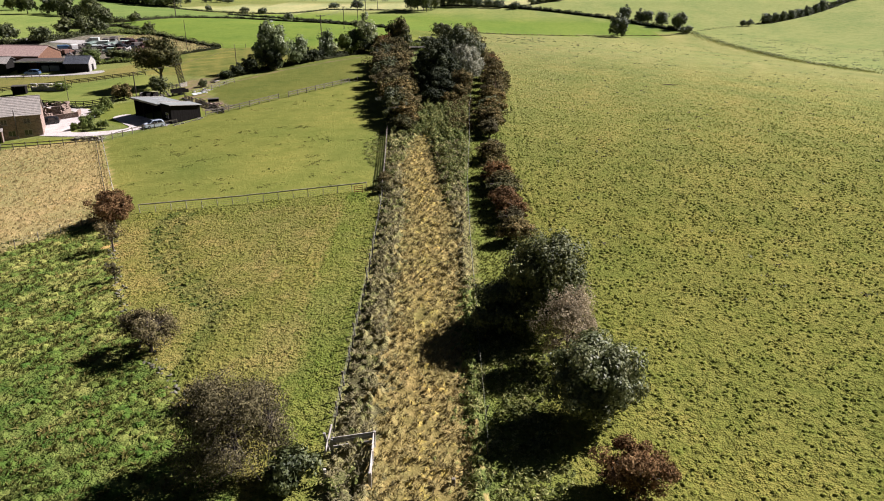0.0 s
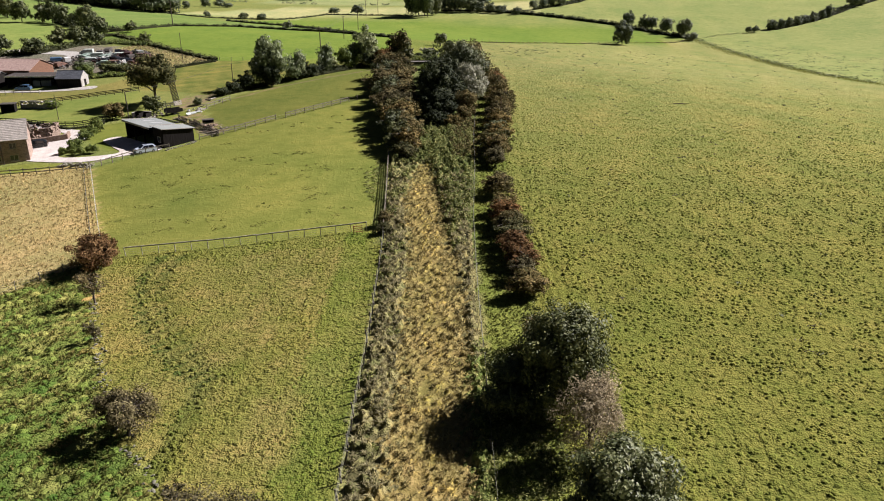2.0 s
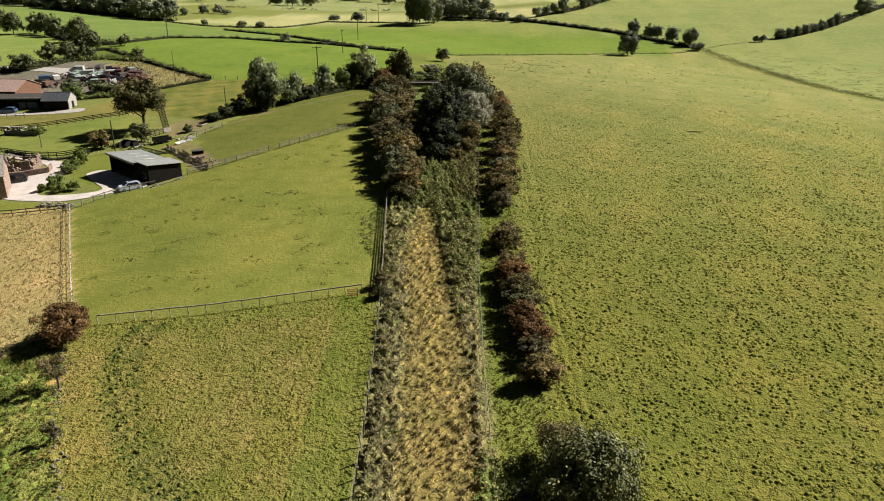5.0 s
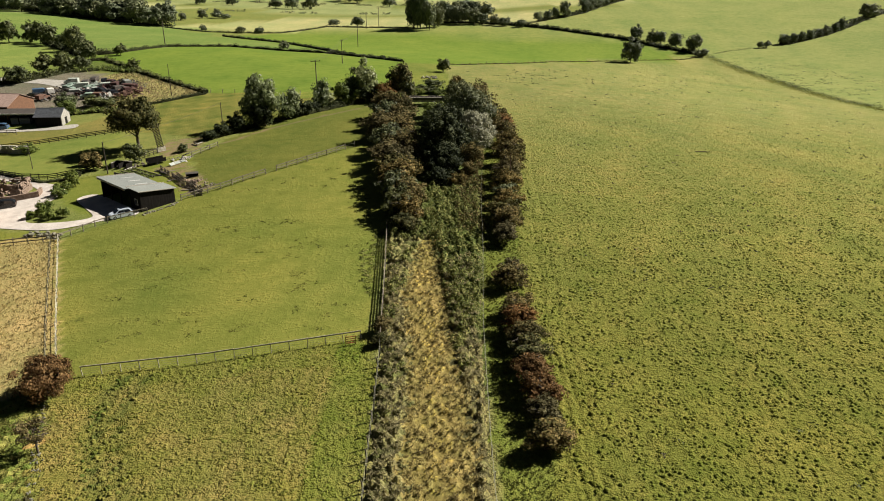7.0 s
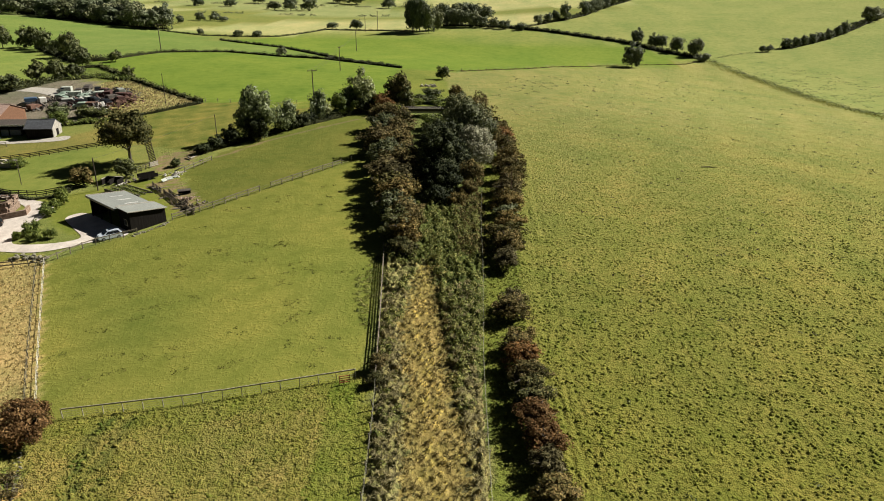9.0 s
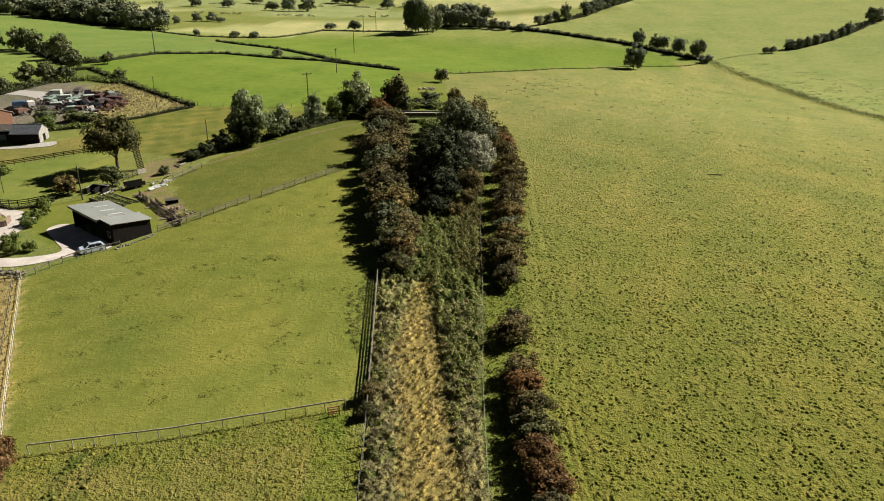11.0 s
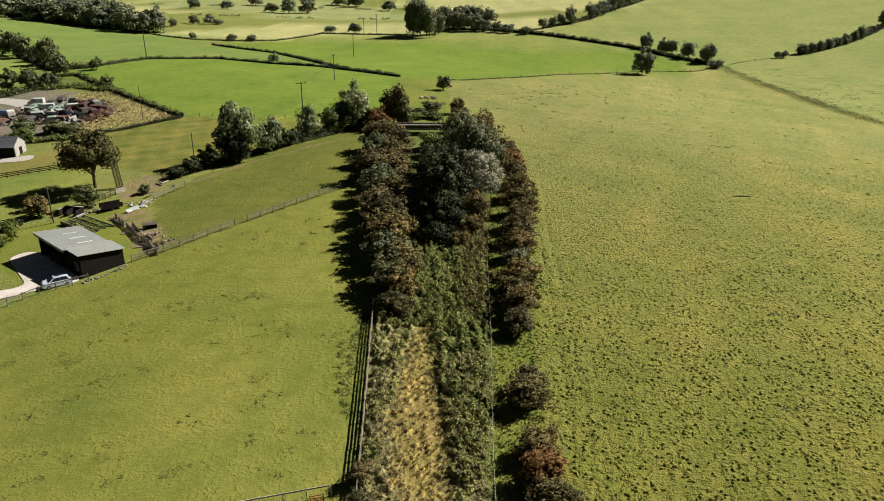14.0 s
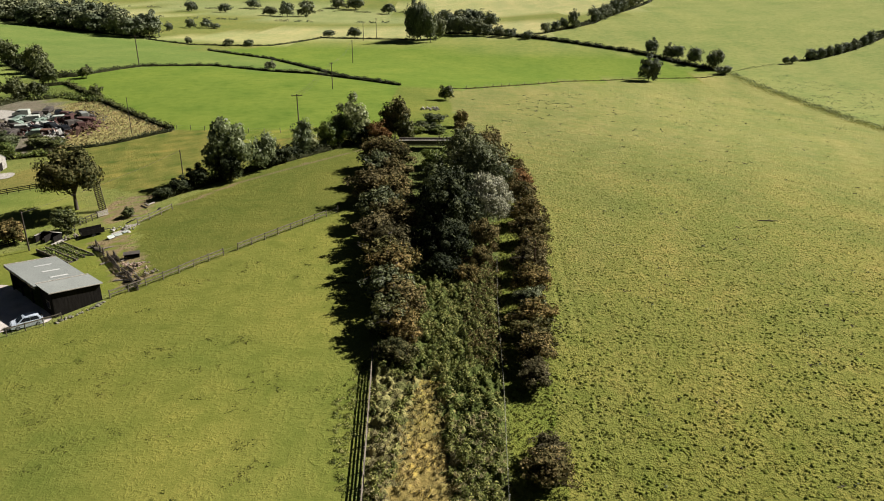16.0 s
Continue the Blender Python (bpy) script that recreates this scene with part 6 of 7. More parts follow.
def wall_run(points, h, label, name="yard_wall", material=STONE, ragged=0.0):
    base = on(*points[0])
    t = thing(name, base, label, "stone wall")
    for p, q in zip(points, points[1:]):
        m, n = along(on(*p) - base, on(*q) - base)
        bm = bmesh.new()
        k, r = 0, random.Random(7)
        for z in np.arange(-0.2, h, 0.22):
            x = 0.0
            while x < n - 0.02:
                e = min(n, x + r.uniform(0.35, 0.7))
                o = r.uniform(0, 0.05)
                if z > h * 0.45 and r.random() < ragged:
                    x = e
                    continue
                box(bm, x + 0.01, e - 0.01, -0.2 - o, 0.2 + o, z + 0.01, z + 0.21)
                x = e
        me = mesh_of(bm, "masonry")
        ob = part("masonry", me, material, t, at=m)
        ob["kind"] = "stuff"
    return t


wall_run([(-86.0, 155.6), (-82.6, 156.0)], 2.1, "roofless stone outbuilding wall beside the yard", "ruined_outbuilding", STONE, 0.3)
wall_run([(-81.4, 156.2), (-79.6, 156.5), (-80.2, 161.2), (-86.4, 160.4), (-86.0, 155.6)], 2.3, "roofless stone outbuilding with broken wall heads", "ruined_outbuilding", STONE, 0.4)
stone_row("rubble_wall", [(-85, 157.5), (-83, 158.4), (-81.5, 157.8), (-84, 159.6)], 6, "heap of fallen sandstone inside the ruin", (0.3, 0.7), 0.7, 8, 0.5)
wall_run([(-83.5, 153.4), (-80.2, 153.8), (-76.2, 155.8), (-76.8, 158.4)], 1.1, "low sandstone wall round the yard")
wall_run([(-92, 165), (-86, 161.4), (-80, 160.6)], 1.0, "low sandstone wall behind the outbuilding")
wall_run([(-103, 189.6), (-98.5, 188.4), (-94.0, 187.2)], 1.6, "broken pale limewashed stone wall in the paddock", "ruined_wall", CONCRETE, 0.35)


# ---- poles and cables ----
def pole(x, y, h, label, arm=0.0, deg=0, r=0.11, name="utility_pole", material=BARK):
    t = thing(name, turned(x, y, deg), label, "utility pole")
    part("shaft", round_bar(r, h + 0.3, 8, 0.75), material, t, at=pose(0, 0, -0.3))
    if arm:
        part("crossarm", boxed(-arm, arm, -0.07, 0.07, h - 0.45, h - 0.28), OLD_WOOD, t)
        for k in (-arm * 0.9, 0, arm * 0.9):
            part("insulator", round_bar(0.06, 0.28, 6, 0.6), IRON, t, at=pose(k, 0, h - 0.28))
    return t


def cable(a, b, sag, label):
    a, b = Vector(a), Vector(b)
    cu = bpy.data.curves.new("cable", "CURVE")
    cu.dimensions, cu.bevel_depth, cu.bevel_resolution = "3D", 0.018, 0
    s = cu.splines.new("POLY")
    s.points.add(8)
    for k, p in enumerate(s.points):
        f = k / 8
        q = a.lerp(b, f) - Vector((0, 0, sag * 4 * f * (1 - f)))
        p.co = (*q, 1)
    cu.materials.append(IRON)
    tagged(new("cable", cu), label, "cable")


def poles():
    pole(-68.2, 168.0, 6.6, "plain wooden pole behind the barn", r=0.14)
    pole(-87.0, 175.0, 5.5, "thin wooden pole in the paddock", r=0.08)
    pole(-54.6, 203.2, 5.6, "thin wooden pole by the tree row", r=0.11)
    pole(-36.1, 232.4, 10.2, "wooden power pole with a crossarm", 1.3, 20, 0.16)
    pole(-37.9, 301.5, 8.4, "wooden power pole in the green field", 0.5, 20, 0.15)
    pole(-45.1, 419.0, 10.5, "wooden power pole in the far field", 0.5, 20, 0.18)
    pole(-53.2, 548.0, 11.0, "far wooden power pole", 0.6, 20, 0.2)
    pole(-45.9, 559.6, 12.5, "far wooden power pole", 0.6, 20, 0.2)
    twin = pole(-119.0, 350.1, 11.5, "power pole with transformer arms on the hedge", 1.6, 10, 0.2)
    pole(-79.5, 240.5, 9.0, "thin wooden pole beside the scrapyard", r=0.1)
    pole(10.5, 149.2, 6.4, "thin rusty metal pole in the hedge", r=0.06, name="metal_pole", material=RUST)
    for k in (-1, 0, 1):
        a, b = on(-36.1 + k * 1.1, 232.4 + k * 0.4, 10.0), on(-37.9 + k * 0.4, 301.5 + k * 0.15, 8.2)
        cable(a, b, 0.9, "thin dark overhead power cable")
        cable(b, on(-45.1 + k * 0.4, 419.0, 10.3), 1.6, "thin dark overhead power cable")
    cable(on(-68.2, 168, 6.4), on(-54.6, 203.2, 5.5), 0.5, "thin dark overhead cable")


poles()


# ---- clutter round the barn, garden and scrapyard ----
PALLET_SLAT = mesh_of(boxed(-0.6, 0.6, -0.05, 0.05, 0.12, 0.14), "slat")
PALLET_RUNNER = mesh_of(boxed(-0.6, 0.6, -0.04, 0.04, 0.0, 0.118), "runner")


def pallet(t, m):
    """The loose pieces of one pallet under a thing, at the pose m."""
    for k in range(7):
        part("slat", PALLET_SLAT, DAMP_WOOD, t, at=m @ pose(0, -0.45 + k * 0.15, 0))
    for k in (-0.45, 0, 0.45):
        part("runner", PALLET_RUNNER, DAMP_WOOD, t, at=m @ pose(0, k, 0))


def clutter():
    r = random.Random(9)
    for k in range(11):
        f = k / 10
        x, y = -57.2 + 12.6 * f, 168.4 - 16.4 * f
        t = thing("pallet_fence", turned(x + r.gauss(0, 0.12), y + r.gauss(0, 0.12), -52 + r.uniform(-7, 7)), "dark weathered pallets stood on edge round the garden", "pallets", "pallet fences")
        pallet(t, pose(0, 0, 0.4, 86 + r.gauss(0, 5), 0, 0) @ Matrix.Diagonal((1.72, 0.85, 1.0, 1)))
        if k in (3, 4, 7, 9):
            pallet(t, pose(0.1, 0.9, 0.4, 86, 0, r.gauss(0, 5)) @ Matrix.Diagonal((1.6, 0.8, 1.0, 1)))
    for x, y, n, w, label, mat in ((-47.9, 159.2, 44, 1.5, "heap of pinkish broken bricks and timber", STONE), (-44.9, 156.4, 16, 0.9, "heap of brown broken timber at the paddock edge", OLD_WOOD), (-55.4, 175.2, 22, 1.1, "heap of pale stone and boards", CONCRETE), (-63.0, 172.5, 18, 1.0, "dark heap of scrap by the pole", OLD_WOOD)):
        t = thing("rubble_heap", on(x, y), label, "rubble")
        for _ in range(n):
            s = r.uniform(0.2, 0.6)
            px, py = r.gauss(0, w), r.gauss(0, w * 0.7)
            part("stone", r.choice(STONES), mat, t, at=Matrix.LocRotScale((px, py, max(0.05, 0.8 - 0.35 * math.hypot(px, py)) * r.uniform(0.3, 1)), Euler((r.random(), r.random(), r.random() * 6)), (s, s, s * 0.8)))
    rack = thing("leaning_frame", turned(-63.4, 185.2, -25), "dark slatted timber frame leaning against the ash tree", "frame")
    for x in (-0.9, 0.0, 0.9):
        part("rail", boxed(x - 0.06, x + 0.06, -0.05, 0.05, 0, 5.4), DAMP_WOOD, rack, at=pose(0, 0, 0, -12, -24, 0))
    for k in range(16):
        part("slat", boxed(-1.05, 1.05, -0.12, -0.06, 0.2 + 0.33 * k, 0.36 + 0.33 * k), DAMP_WOOD, rack, at=pose(0, 0, 0, -12, -24 + r.gauss(0, 1), 0))
    # loose planks and posts thrown down along the garden edge
    for k in range(24):
        s = k / 23
        x, y = -57.5 + 12.0 * s + r.gauss(0, 1.0), 169.5 - 15.5 * s + r.gauss(0, 1.0)
        if k % 3 == 0:
            x, y = -56.5 + r.gauss(0, 1.6), 181.5 + r.gauss(0, 3.0)
        n = r.uniform(0.6, 1.5)
        t = thing("plank", turned(x, y, r.uniform(0, 180)), "loose weathered plank lying on trodden earth", "plank", "loose planks")
        part("board", boxed(-n, n, -0.16, 0.16, 0.03, 0.12), r.choice((OLD_WOOD, OLD_WOOD, GREY_WOOD, DARK_WOOD)), t, at=pose(0, 0, 0, r.gauss(0, 5), r.gauss(0, 4), 0))
    for x, y, deg in ((-55.9, 174.2, 58), (-55.0, 176.6, 52), (-64.8, 171.0, 70)):
        t = thing("board_stack", turned(x, y, deg), "stack of pale sawn boards lying on grass", "boards")
        for j in range(5):
            part("board", boxed(-1.4, 1.4, -0.14, 0.14, 0, 0.06), GREY_WOOD, t, at=pose(r.gauss(0, 0.1), (j % 3) * 0.32 - 0.3, 0.02 + (j // 3) * 0.065, 0, 0, r.gauss(0, 3)))
    t = thing("hay_rack", turned(-60.3, 173.4, 40), "dark open-topped timber trailer in the garden", "trailer")
    part("bed", boxed(-1.8, 1.8, -0.9, 0.9, 0.5, 0.62), DARK_WOOD, t)
    for y in (-0.88, 0.84):
        part("side", boxed(-1.8, 1.8, y, y + 0.05, 0.622, 1.3), DARK_WOOD, t)
    for wy in (-0.75, 0.75):
        part("wheel", bpy.data.meshes["car_tyre"], None, t, at=pose(0, wy, 0.31) @ Matrix.Diagonal((1.1, 1, 1.1, 1)))
    part("drawbar", boxed(1.8, 3.0, -0.06, 0.06, 0.5, 0.6), IRON, t)
    t = thing("compost_bay", turned(-66.9, 171.9, -12), "dark timber compost bay with pale boards on its rim", "compost bay")
    for x in (-1.7, 0.0, 1.7):
        part("side_wall", boxed(x - 0.05, x + 0.05, -1.0, 1.0, -0.1, 1.1), DARK_WOOD, t)
    part("back_wall", boxed(-1.75, 1.75, 1.0, 1.1, -0.1, 1.15), DARK_WOOD, t)
    part("rim_board", boxed(-1.8, 1.8, 0.92, 1.16, 1.152, 1.2), GREY_WOOD, t)
    part("rim_board", boxed(-1.85, -1.55, -1.0, 0.9, 1.102, 1.15), GREY_WOOD, t)
    part("compost", stone_mesh(77, 0.9), BARK, t, at=pose(-0.85, 0.1, 0.15) @ Matrix.Diagonal((0.8, 0.9, 0.7, 1)))
    t = thing("low_shelter", turned(-49.6, 163.0, 22), "low dark animal shelter of boards beside the rubble", "shelter")
    part("back_wall", boxed(-1.1, 1.1, 0.45, 0.52, 0, 0.72), DARK_WOOD, t)
    for x in (-1.06, 1.06):
        part("side_wall", boxed(x - 0.03, x + 0.03, -0.5, 0.445, 0, 0.68), DARK_WOOD, t)
    part("roof", boxed(-1.2, 1.2, -0.62, 0.6, -0.03, 0.03), IRON, t, at=pose(0, 0, 0.755, 3, 0, 0))
    for x, y, deg, tilt in ((-56.3, 171.4, 62, 34), (-55.6, 172.6, 50, 18), (-54.9, 174.0, 66, 8)):
        t = thing("loose_panel", turned(x, y, deg), "grimy pale sheet panel thrown down at the garden edge", "panel", "loose panels")
        part("sheet", boxed(-0.6, 0.6, -0.35, 0.35, 0, 0.05), GRIMY, t, at=pose(0, 0, 0.05 + 0.45 * math.sin(math.radians(tilt)), tilt, 0, 0))
    t = thing("pale_hurdle", turned(-62.3, 182.4, 52), "pale timber hurdle beside the leaning frame", "hurdle")
    for h in (0.2, 0.45, 0.7, 0.95):
        part("bar", boxed(-1.0, 1.0, -0.03, 0.03, h - 0.08, h + 0.08), GREY_WOOD, t)
    for x in (-1.0, 1.0):
        part("upright", boxed(x - 0.05, x + 0.05, 0.032, 0.1, -0.1, 1.15), GREY_WOOD, t)
    t = thing("garden_bed", turned(-61.5, 166.0, -35), "fenced vegetable bed with low green rows", "vegetable bed")
    part("soil", boxed(-4.5, 4.5, -2.0, 2.0, -0.1, 0.14), BARK, t)
    for y in (-2.06, -0.7, 0.7, 2.06):
        part("edging_board", boxed(-4.6, 4.6, y - 0.05, y + 0.05, -0.1, 0.42), OLD_WOOD, t)
    rr = np.random.default_rng(3)
    p = np.c_[rr.uniform(-4.3, 4.3, 1600), np.round(rr.uniform(-1.8, 1.8, 1600) / 0.6) * 0.6 + rr.normal(size=1600) * 0.1, 0.14 + np.abs(rr.normal(size=1600)) * 0.18]
    v, f = leaf_arrays(rr, p, 0.14, None, 0.6)
    part("vegetable_crop", raw_mesh("vegetable_crop", v, f), LEAF_GREEN, t)["kind"] = "stuff"
    gate = thing("red_gate", turned(-11.2, 95.9, 15), "small red painted hurdle by the pasture fence", "hurdle")
    for h in (0.25, 0.5, 0.75, 1.0):
        part("bar", boxed(-0.55, 0.55, -0.03, 0.03, h - 0.03, h + 0.03), RED_PAINT, gate)
    for x in (-0.55, 0.55):
        part("upright", boxed(x - 0.03, x + 0.03, -0.035, 0.035, 0, 1.1), RED_PAINT, gate)


def van(x, y, deg, paint, label, L=4.8, H=2.2):
    t = thing("scrap_van", turned(x, y, deg), label, "scrap vehicle", "scrapyard vehicles")
    bm = prism([(-L / 2, 0.4), (-L / 2, H), (L / 2 - 1.5, H), (L / 2 - 0.8, 1.25), (L / 2, 1.05), (L / 2, 0.4)], 1.9)
    bmesh.ops.translate(bm, vec=(0, -0.95, 0), verts=bm.verts)
    bmesh.ops.bevel(bm, geom=list(bm.edges), offset=0.09, segments=1, affect="EDGES")
    part("body", bm, paint, t)
    part("windscreen", prism([(L / 2 - 1.42, H - 0.2), (L / 2 - 0.86, 1.34), (L / 2 - 0.8, 1.36), (L / 2 - 1.36, H - 0.17)], 1.6), CAR_GLASS, t, at=pose(0.05, -0.8, 0))
    for s in (-1, 1):
        part("side_window", boxed(L / 2 - 2.3, L / 2 - 1.5, s * 0.955 - 0.01, s * 0.955 + 0.01, 1.3, H - 0.25), CAR_GLASS, t)
        for wx in (-L / 2 + 0.9, L / 2 - 0.9):
            part("wheel", bpy.data.meshes["car_tyre"], None, t, at=pose(wx, s * 0.86, 0.33) @ Matrix.Diagonal((1.1, 1, 1.1, 1)))


def scrapyard():
    r = random.Random(17)
    spots = [(-118.5, 262.5), (-113, 260.5), (-109.1, 253.9), (-106.1, 250.3), (-102.4, 254.5), (-102.2, 246.5), (-109.5, 246.5), (-98.5, 250.5), (-114.9, 252.8), (-98.0, 244.5), (-122.5, 250.6), (-104.0, 259.0), (-108.0, 262.2), (-95.5, 247.5), (-100.0, 259.5), (-112.6, 265.5),
             (-113.0, 256.6), (-119.4, 249.8), (-117.8, 242.0), (-104.6, 241.4), (-105.8, 246.0), (-112.4, 248.6), (-100.6, 242.0), (-122.0, 244.4), (-116.4, 257.4), (-96.6, 253.8), (-105.6, 255.8), (-110.4, 241.6)]
    paints = [GRIMY, IRON, GREEN_PAINT, GRIMY, MAROON, DARK_PAINT, GRIMY, IRON, GREEN_PAINT, DARK_PAINT, BLUE_PAINT, MAROON, DARK_PAINT, MAROON, ROOF_METAL, IRON,
              GRIMY, WHITE, RUST, GREEN_PAINT, DARK_PAINT, IRON, RUST, DARK_PAINT, GREEN_PAINT, MAROON, GRIMY, IRON]
    words = {WHITE: "dirty white", GRIMY: "grimy pale", GREEN_PAINT: "grey-green", IRON: "dark", DARK_PAINT: "black", ROOF_METAL: "grey", BLUE_PAINT: "blue", RUST: "rusty", MAROON: "dark red"}
    for (x, y), p in zip(spots, paints):
        van(x, y, r.uniform(0, 360), p, f"{words[p]} derelict van in the scrapyard", r.uniform(3.2, 4.6), r.uniform(1.3, 1.9))
    for x, y, n, w, mat, label in ((-94.5, 242.0, 60, 2.8, RUST, "rusty heap of scrap metal"), (-99.5, 241.5, 60, 2.8, IRON, "dark heap of car parts"), (-107.5, 250.0, 40, 2.6, WHITE, "pale heap of broken panels"), (-112.5, 244.5, 60, 3.2, IRON, "dark heap of car parts"), (-100.5, 247.5, 60, 2.8, IRON, "dark heap of car parts"), (-98.0, 239.6, 30, 1.6, WHITE, "pale heap of broken panels"), (-119.0, 246.0, 50, 3.0, IRON, "dark heap of car parts"), (-92.0, 246.5, 44, 2.4, RUST, "rusty heap of scrap metal"), (-97.5, 256.5, 60, 3.4, IRON, "dark heap of car parts"), (-95.5, 251.0, 70, 3.2, MAROON, "dark red heap of rusted panels"), (-103.5, 252.5, 70, 3.6, MAROON, "dark red heap of rusted panels"), (-109.5, 257.5, 50, 3.0, GRIMY, "pale heap of broken panels"), (-106.5, 244.0, 60, 3.0, MAROON, "dark red heap of rusted panels"), (-116.0, 252.0, 50, 3.0, IRON, "dark heap of car parts"), (-101.5, 262.0, 60, 3.4, IRON, "dark heap of car parts")):
        t = thing("scrap_heap", on(x, y), label, "scrap heap", "scrap heaps")
        sheet = mesh_of(boxed(-0.5, 0.5, -0.3, 0.3, -0.06, 0.06, 0.02), "panel")
        sheet.materials.append(mat)
        for _ in range(n):
            px, py = r.gauss(0, w), r.gauss(0, w * 0.8)
            z = max(0.1, 1.9 - 0.45 * math.hypot(px, py)) * r.uniform(0.2, 1)
            s = r.uniform(0.4, 1.5)
            part("panel", sheet, None, t, at=Matrix.LocRotScale((px, py, z), Euler((r.uniform(-0.9, 0.9), r.uniform(-0.9, 0.9), r.uniform(0, 6))), (s, s, s)))


def tarpaulin_mound():
    t = thing("covered_heap", on(-98.0, 234.6), "long heap under a grey tarpaulin at the scrapyard edge", "tarpaulin")
    bm = bmesh.new()
    bmesh.ops.create_uvsphere(bm, u_segments=20, v_segments=10, radius=1.0)
    rr = random.Random(4)
    for v in bm.verts:
        v.co = Vector((v.co.x * 4.6, v.co.y * 1.7, max(-0.1, v.co.z) * 1.3 * rr.uniform(0.9, 1.08)))
    part("sheet", bm, ROOF_METAL, t, at=pose(0, 0, 0, 0, 0, -28))
    for k in range(6):
        part("tyre", bpy.data.meshes["car_tyre"], None, t, at=pose(-2.4 + k, 1.3 - 0.52 * k + rr.gauss(0, 0.3), 1.25 - 0.05 * (k - 2.5) ** 2, 90, 0, 0))


def log_pile():
    t = thing("log_pile", turned(-5.9, 269.2, 12), "loose pile of pale sawn logs in rough grass", "logs")
    rr = random.Random(8)
    for k in range(12):
        part("log", round_bar(0.2, rr.uniform(1.6, 2.8), 7, 0.9), GREY_WOOD, t, at=pose(-2.4 + 0.42 * k + rr.gauss(0, 0.1), rr.gauss(0, 0.5), 0.2 + 0.3 * (k % 3 == 1), 90 + rr.gauss(0, 4), 0, rr.gauss(0, 14)))


log_pile()


def fallen_branch():
    t = thing("fallen_branch", on(53.0, 176.3), "dark fallen branch lying in the big field", "branch")
    s = Limbs()
    s.limb([(-1.6, 0.1, 0.06), (-0.4, 0, 0.14), (0.9, -0.1, 0.12), (1.9, 0.05, 0.08)], [0.12, 0.11, 0.08, 0.03], 6)
    s.limb([(0.0, 0, 0.12), (0.5, 0.4, 0.2), (0.9, 0.8, 0.1)], [0.06, 0.04, 0.02], 5, 8)
    part("limb", s.mesh("limb"), BARK, t)


clutter()
scrapyard()
tarpaulin_mound()
fallen_branch()


# ---- trees and hedges of the wider country ----
def hedge(points, h, w, label, per_m=50, leaf=0.19, material=LEAF_HEDGE, seed=1, gaps=0.0):
    """A clipped or ragged hedgerow along a map line, on the ground, as one run of leaves."""
    r = np.random.default_rng(seed)
    p = np.array(points, float)
    d = np.r_[0, np.cumsum(np.linalg.norm(np.diff(p, axis=0), axis=1))]
    n = int(d[-1] * per_m)
    s = r.uniform(0, d[-1], n)
    x, y = np.interp(s, d, p[:, 0]), np.interp(s, d, p[:, 1])
    lump = 0.75 + 0.35 * np.sin(s * 0.9 + 2 * np.sin(s * 0.23)) * np.sin(s * 0.37 + seed)
    if gaps:
        keep = smooth_noise(s, s * 0, 14, seed) > gaps - 0.5
        s, x, y, lump = s[keep], x[keep], y[keep], lump[keep]
    m = len(s)
    x, y = x + r.normal(size=m) * w * 0.3, y + r.normal(size=m) * w * 0.3
    z = land(x, y) + r.uniform(0, 1, m) ** 0.7 * h * lump
    v, f = leaf_arrays(r, np.c_[x, y, z], leaf, None, 0.3)
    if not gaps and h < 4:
        # an added closed body, near-black for the inner shade, so that no light passes through
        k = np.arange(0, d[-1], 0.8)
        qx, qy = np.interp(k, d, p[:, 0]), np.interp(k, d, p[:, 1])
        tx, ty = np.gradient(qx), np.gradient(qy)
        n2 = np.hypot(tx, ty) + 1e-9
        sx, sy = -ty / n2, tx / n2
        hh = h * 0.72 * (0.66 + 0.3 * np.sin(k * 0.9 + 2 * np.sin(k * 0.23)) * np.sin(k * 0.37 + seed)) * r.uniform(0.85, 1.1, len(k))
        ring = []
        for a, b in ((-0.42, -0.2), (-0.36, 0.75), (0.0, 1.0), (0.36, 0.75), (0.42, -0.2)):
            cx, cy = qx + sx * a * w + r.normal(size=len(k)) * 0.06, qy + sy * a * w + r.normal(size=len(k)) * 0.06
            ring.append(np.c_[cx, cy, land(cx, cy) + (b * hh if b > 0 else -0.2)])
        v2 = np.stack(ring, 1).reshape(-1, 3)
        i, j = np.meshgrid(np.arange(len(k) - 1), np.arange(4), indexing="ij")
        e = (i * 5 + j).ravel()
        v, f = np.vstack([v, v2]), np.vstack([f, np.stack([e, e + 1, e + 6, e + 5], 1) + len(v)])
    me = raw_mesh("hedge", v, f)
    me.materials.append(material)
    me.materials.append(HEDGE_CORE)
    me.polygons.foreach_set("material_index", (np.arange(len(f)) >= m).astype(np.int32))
    tagged(new("hedge", me), label, "hedge", kind="stuff")


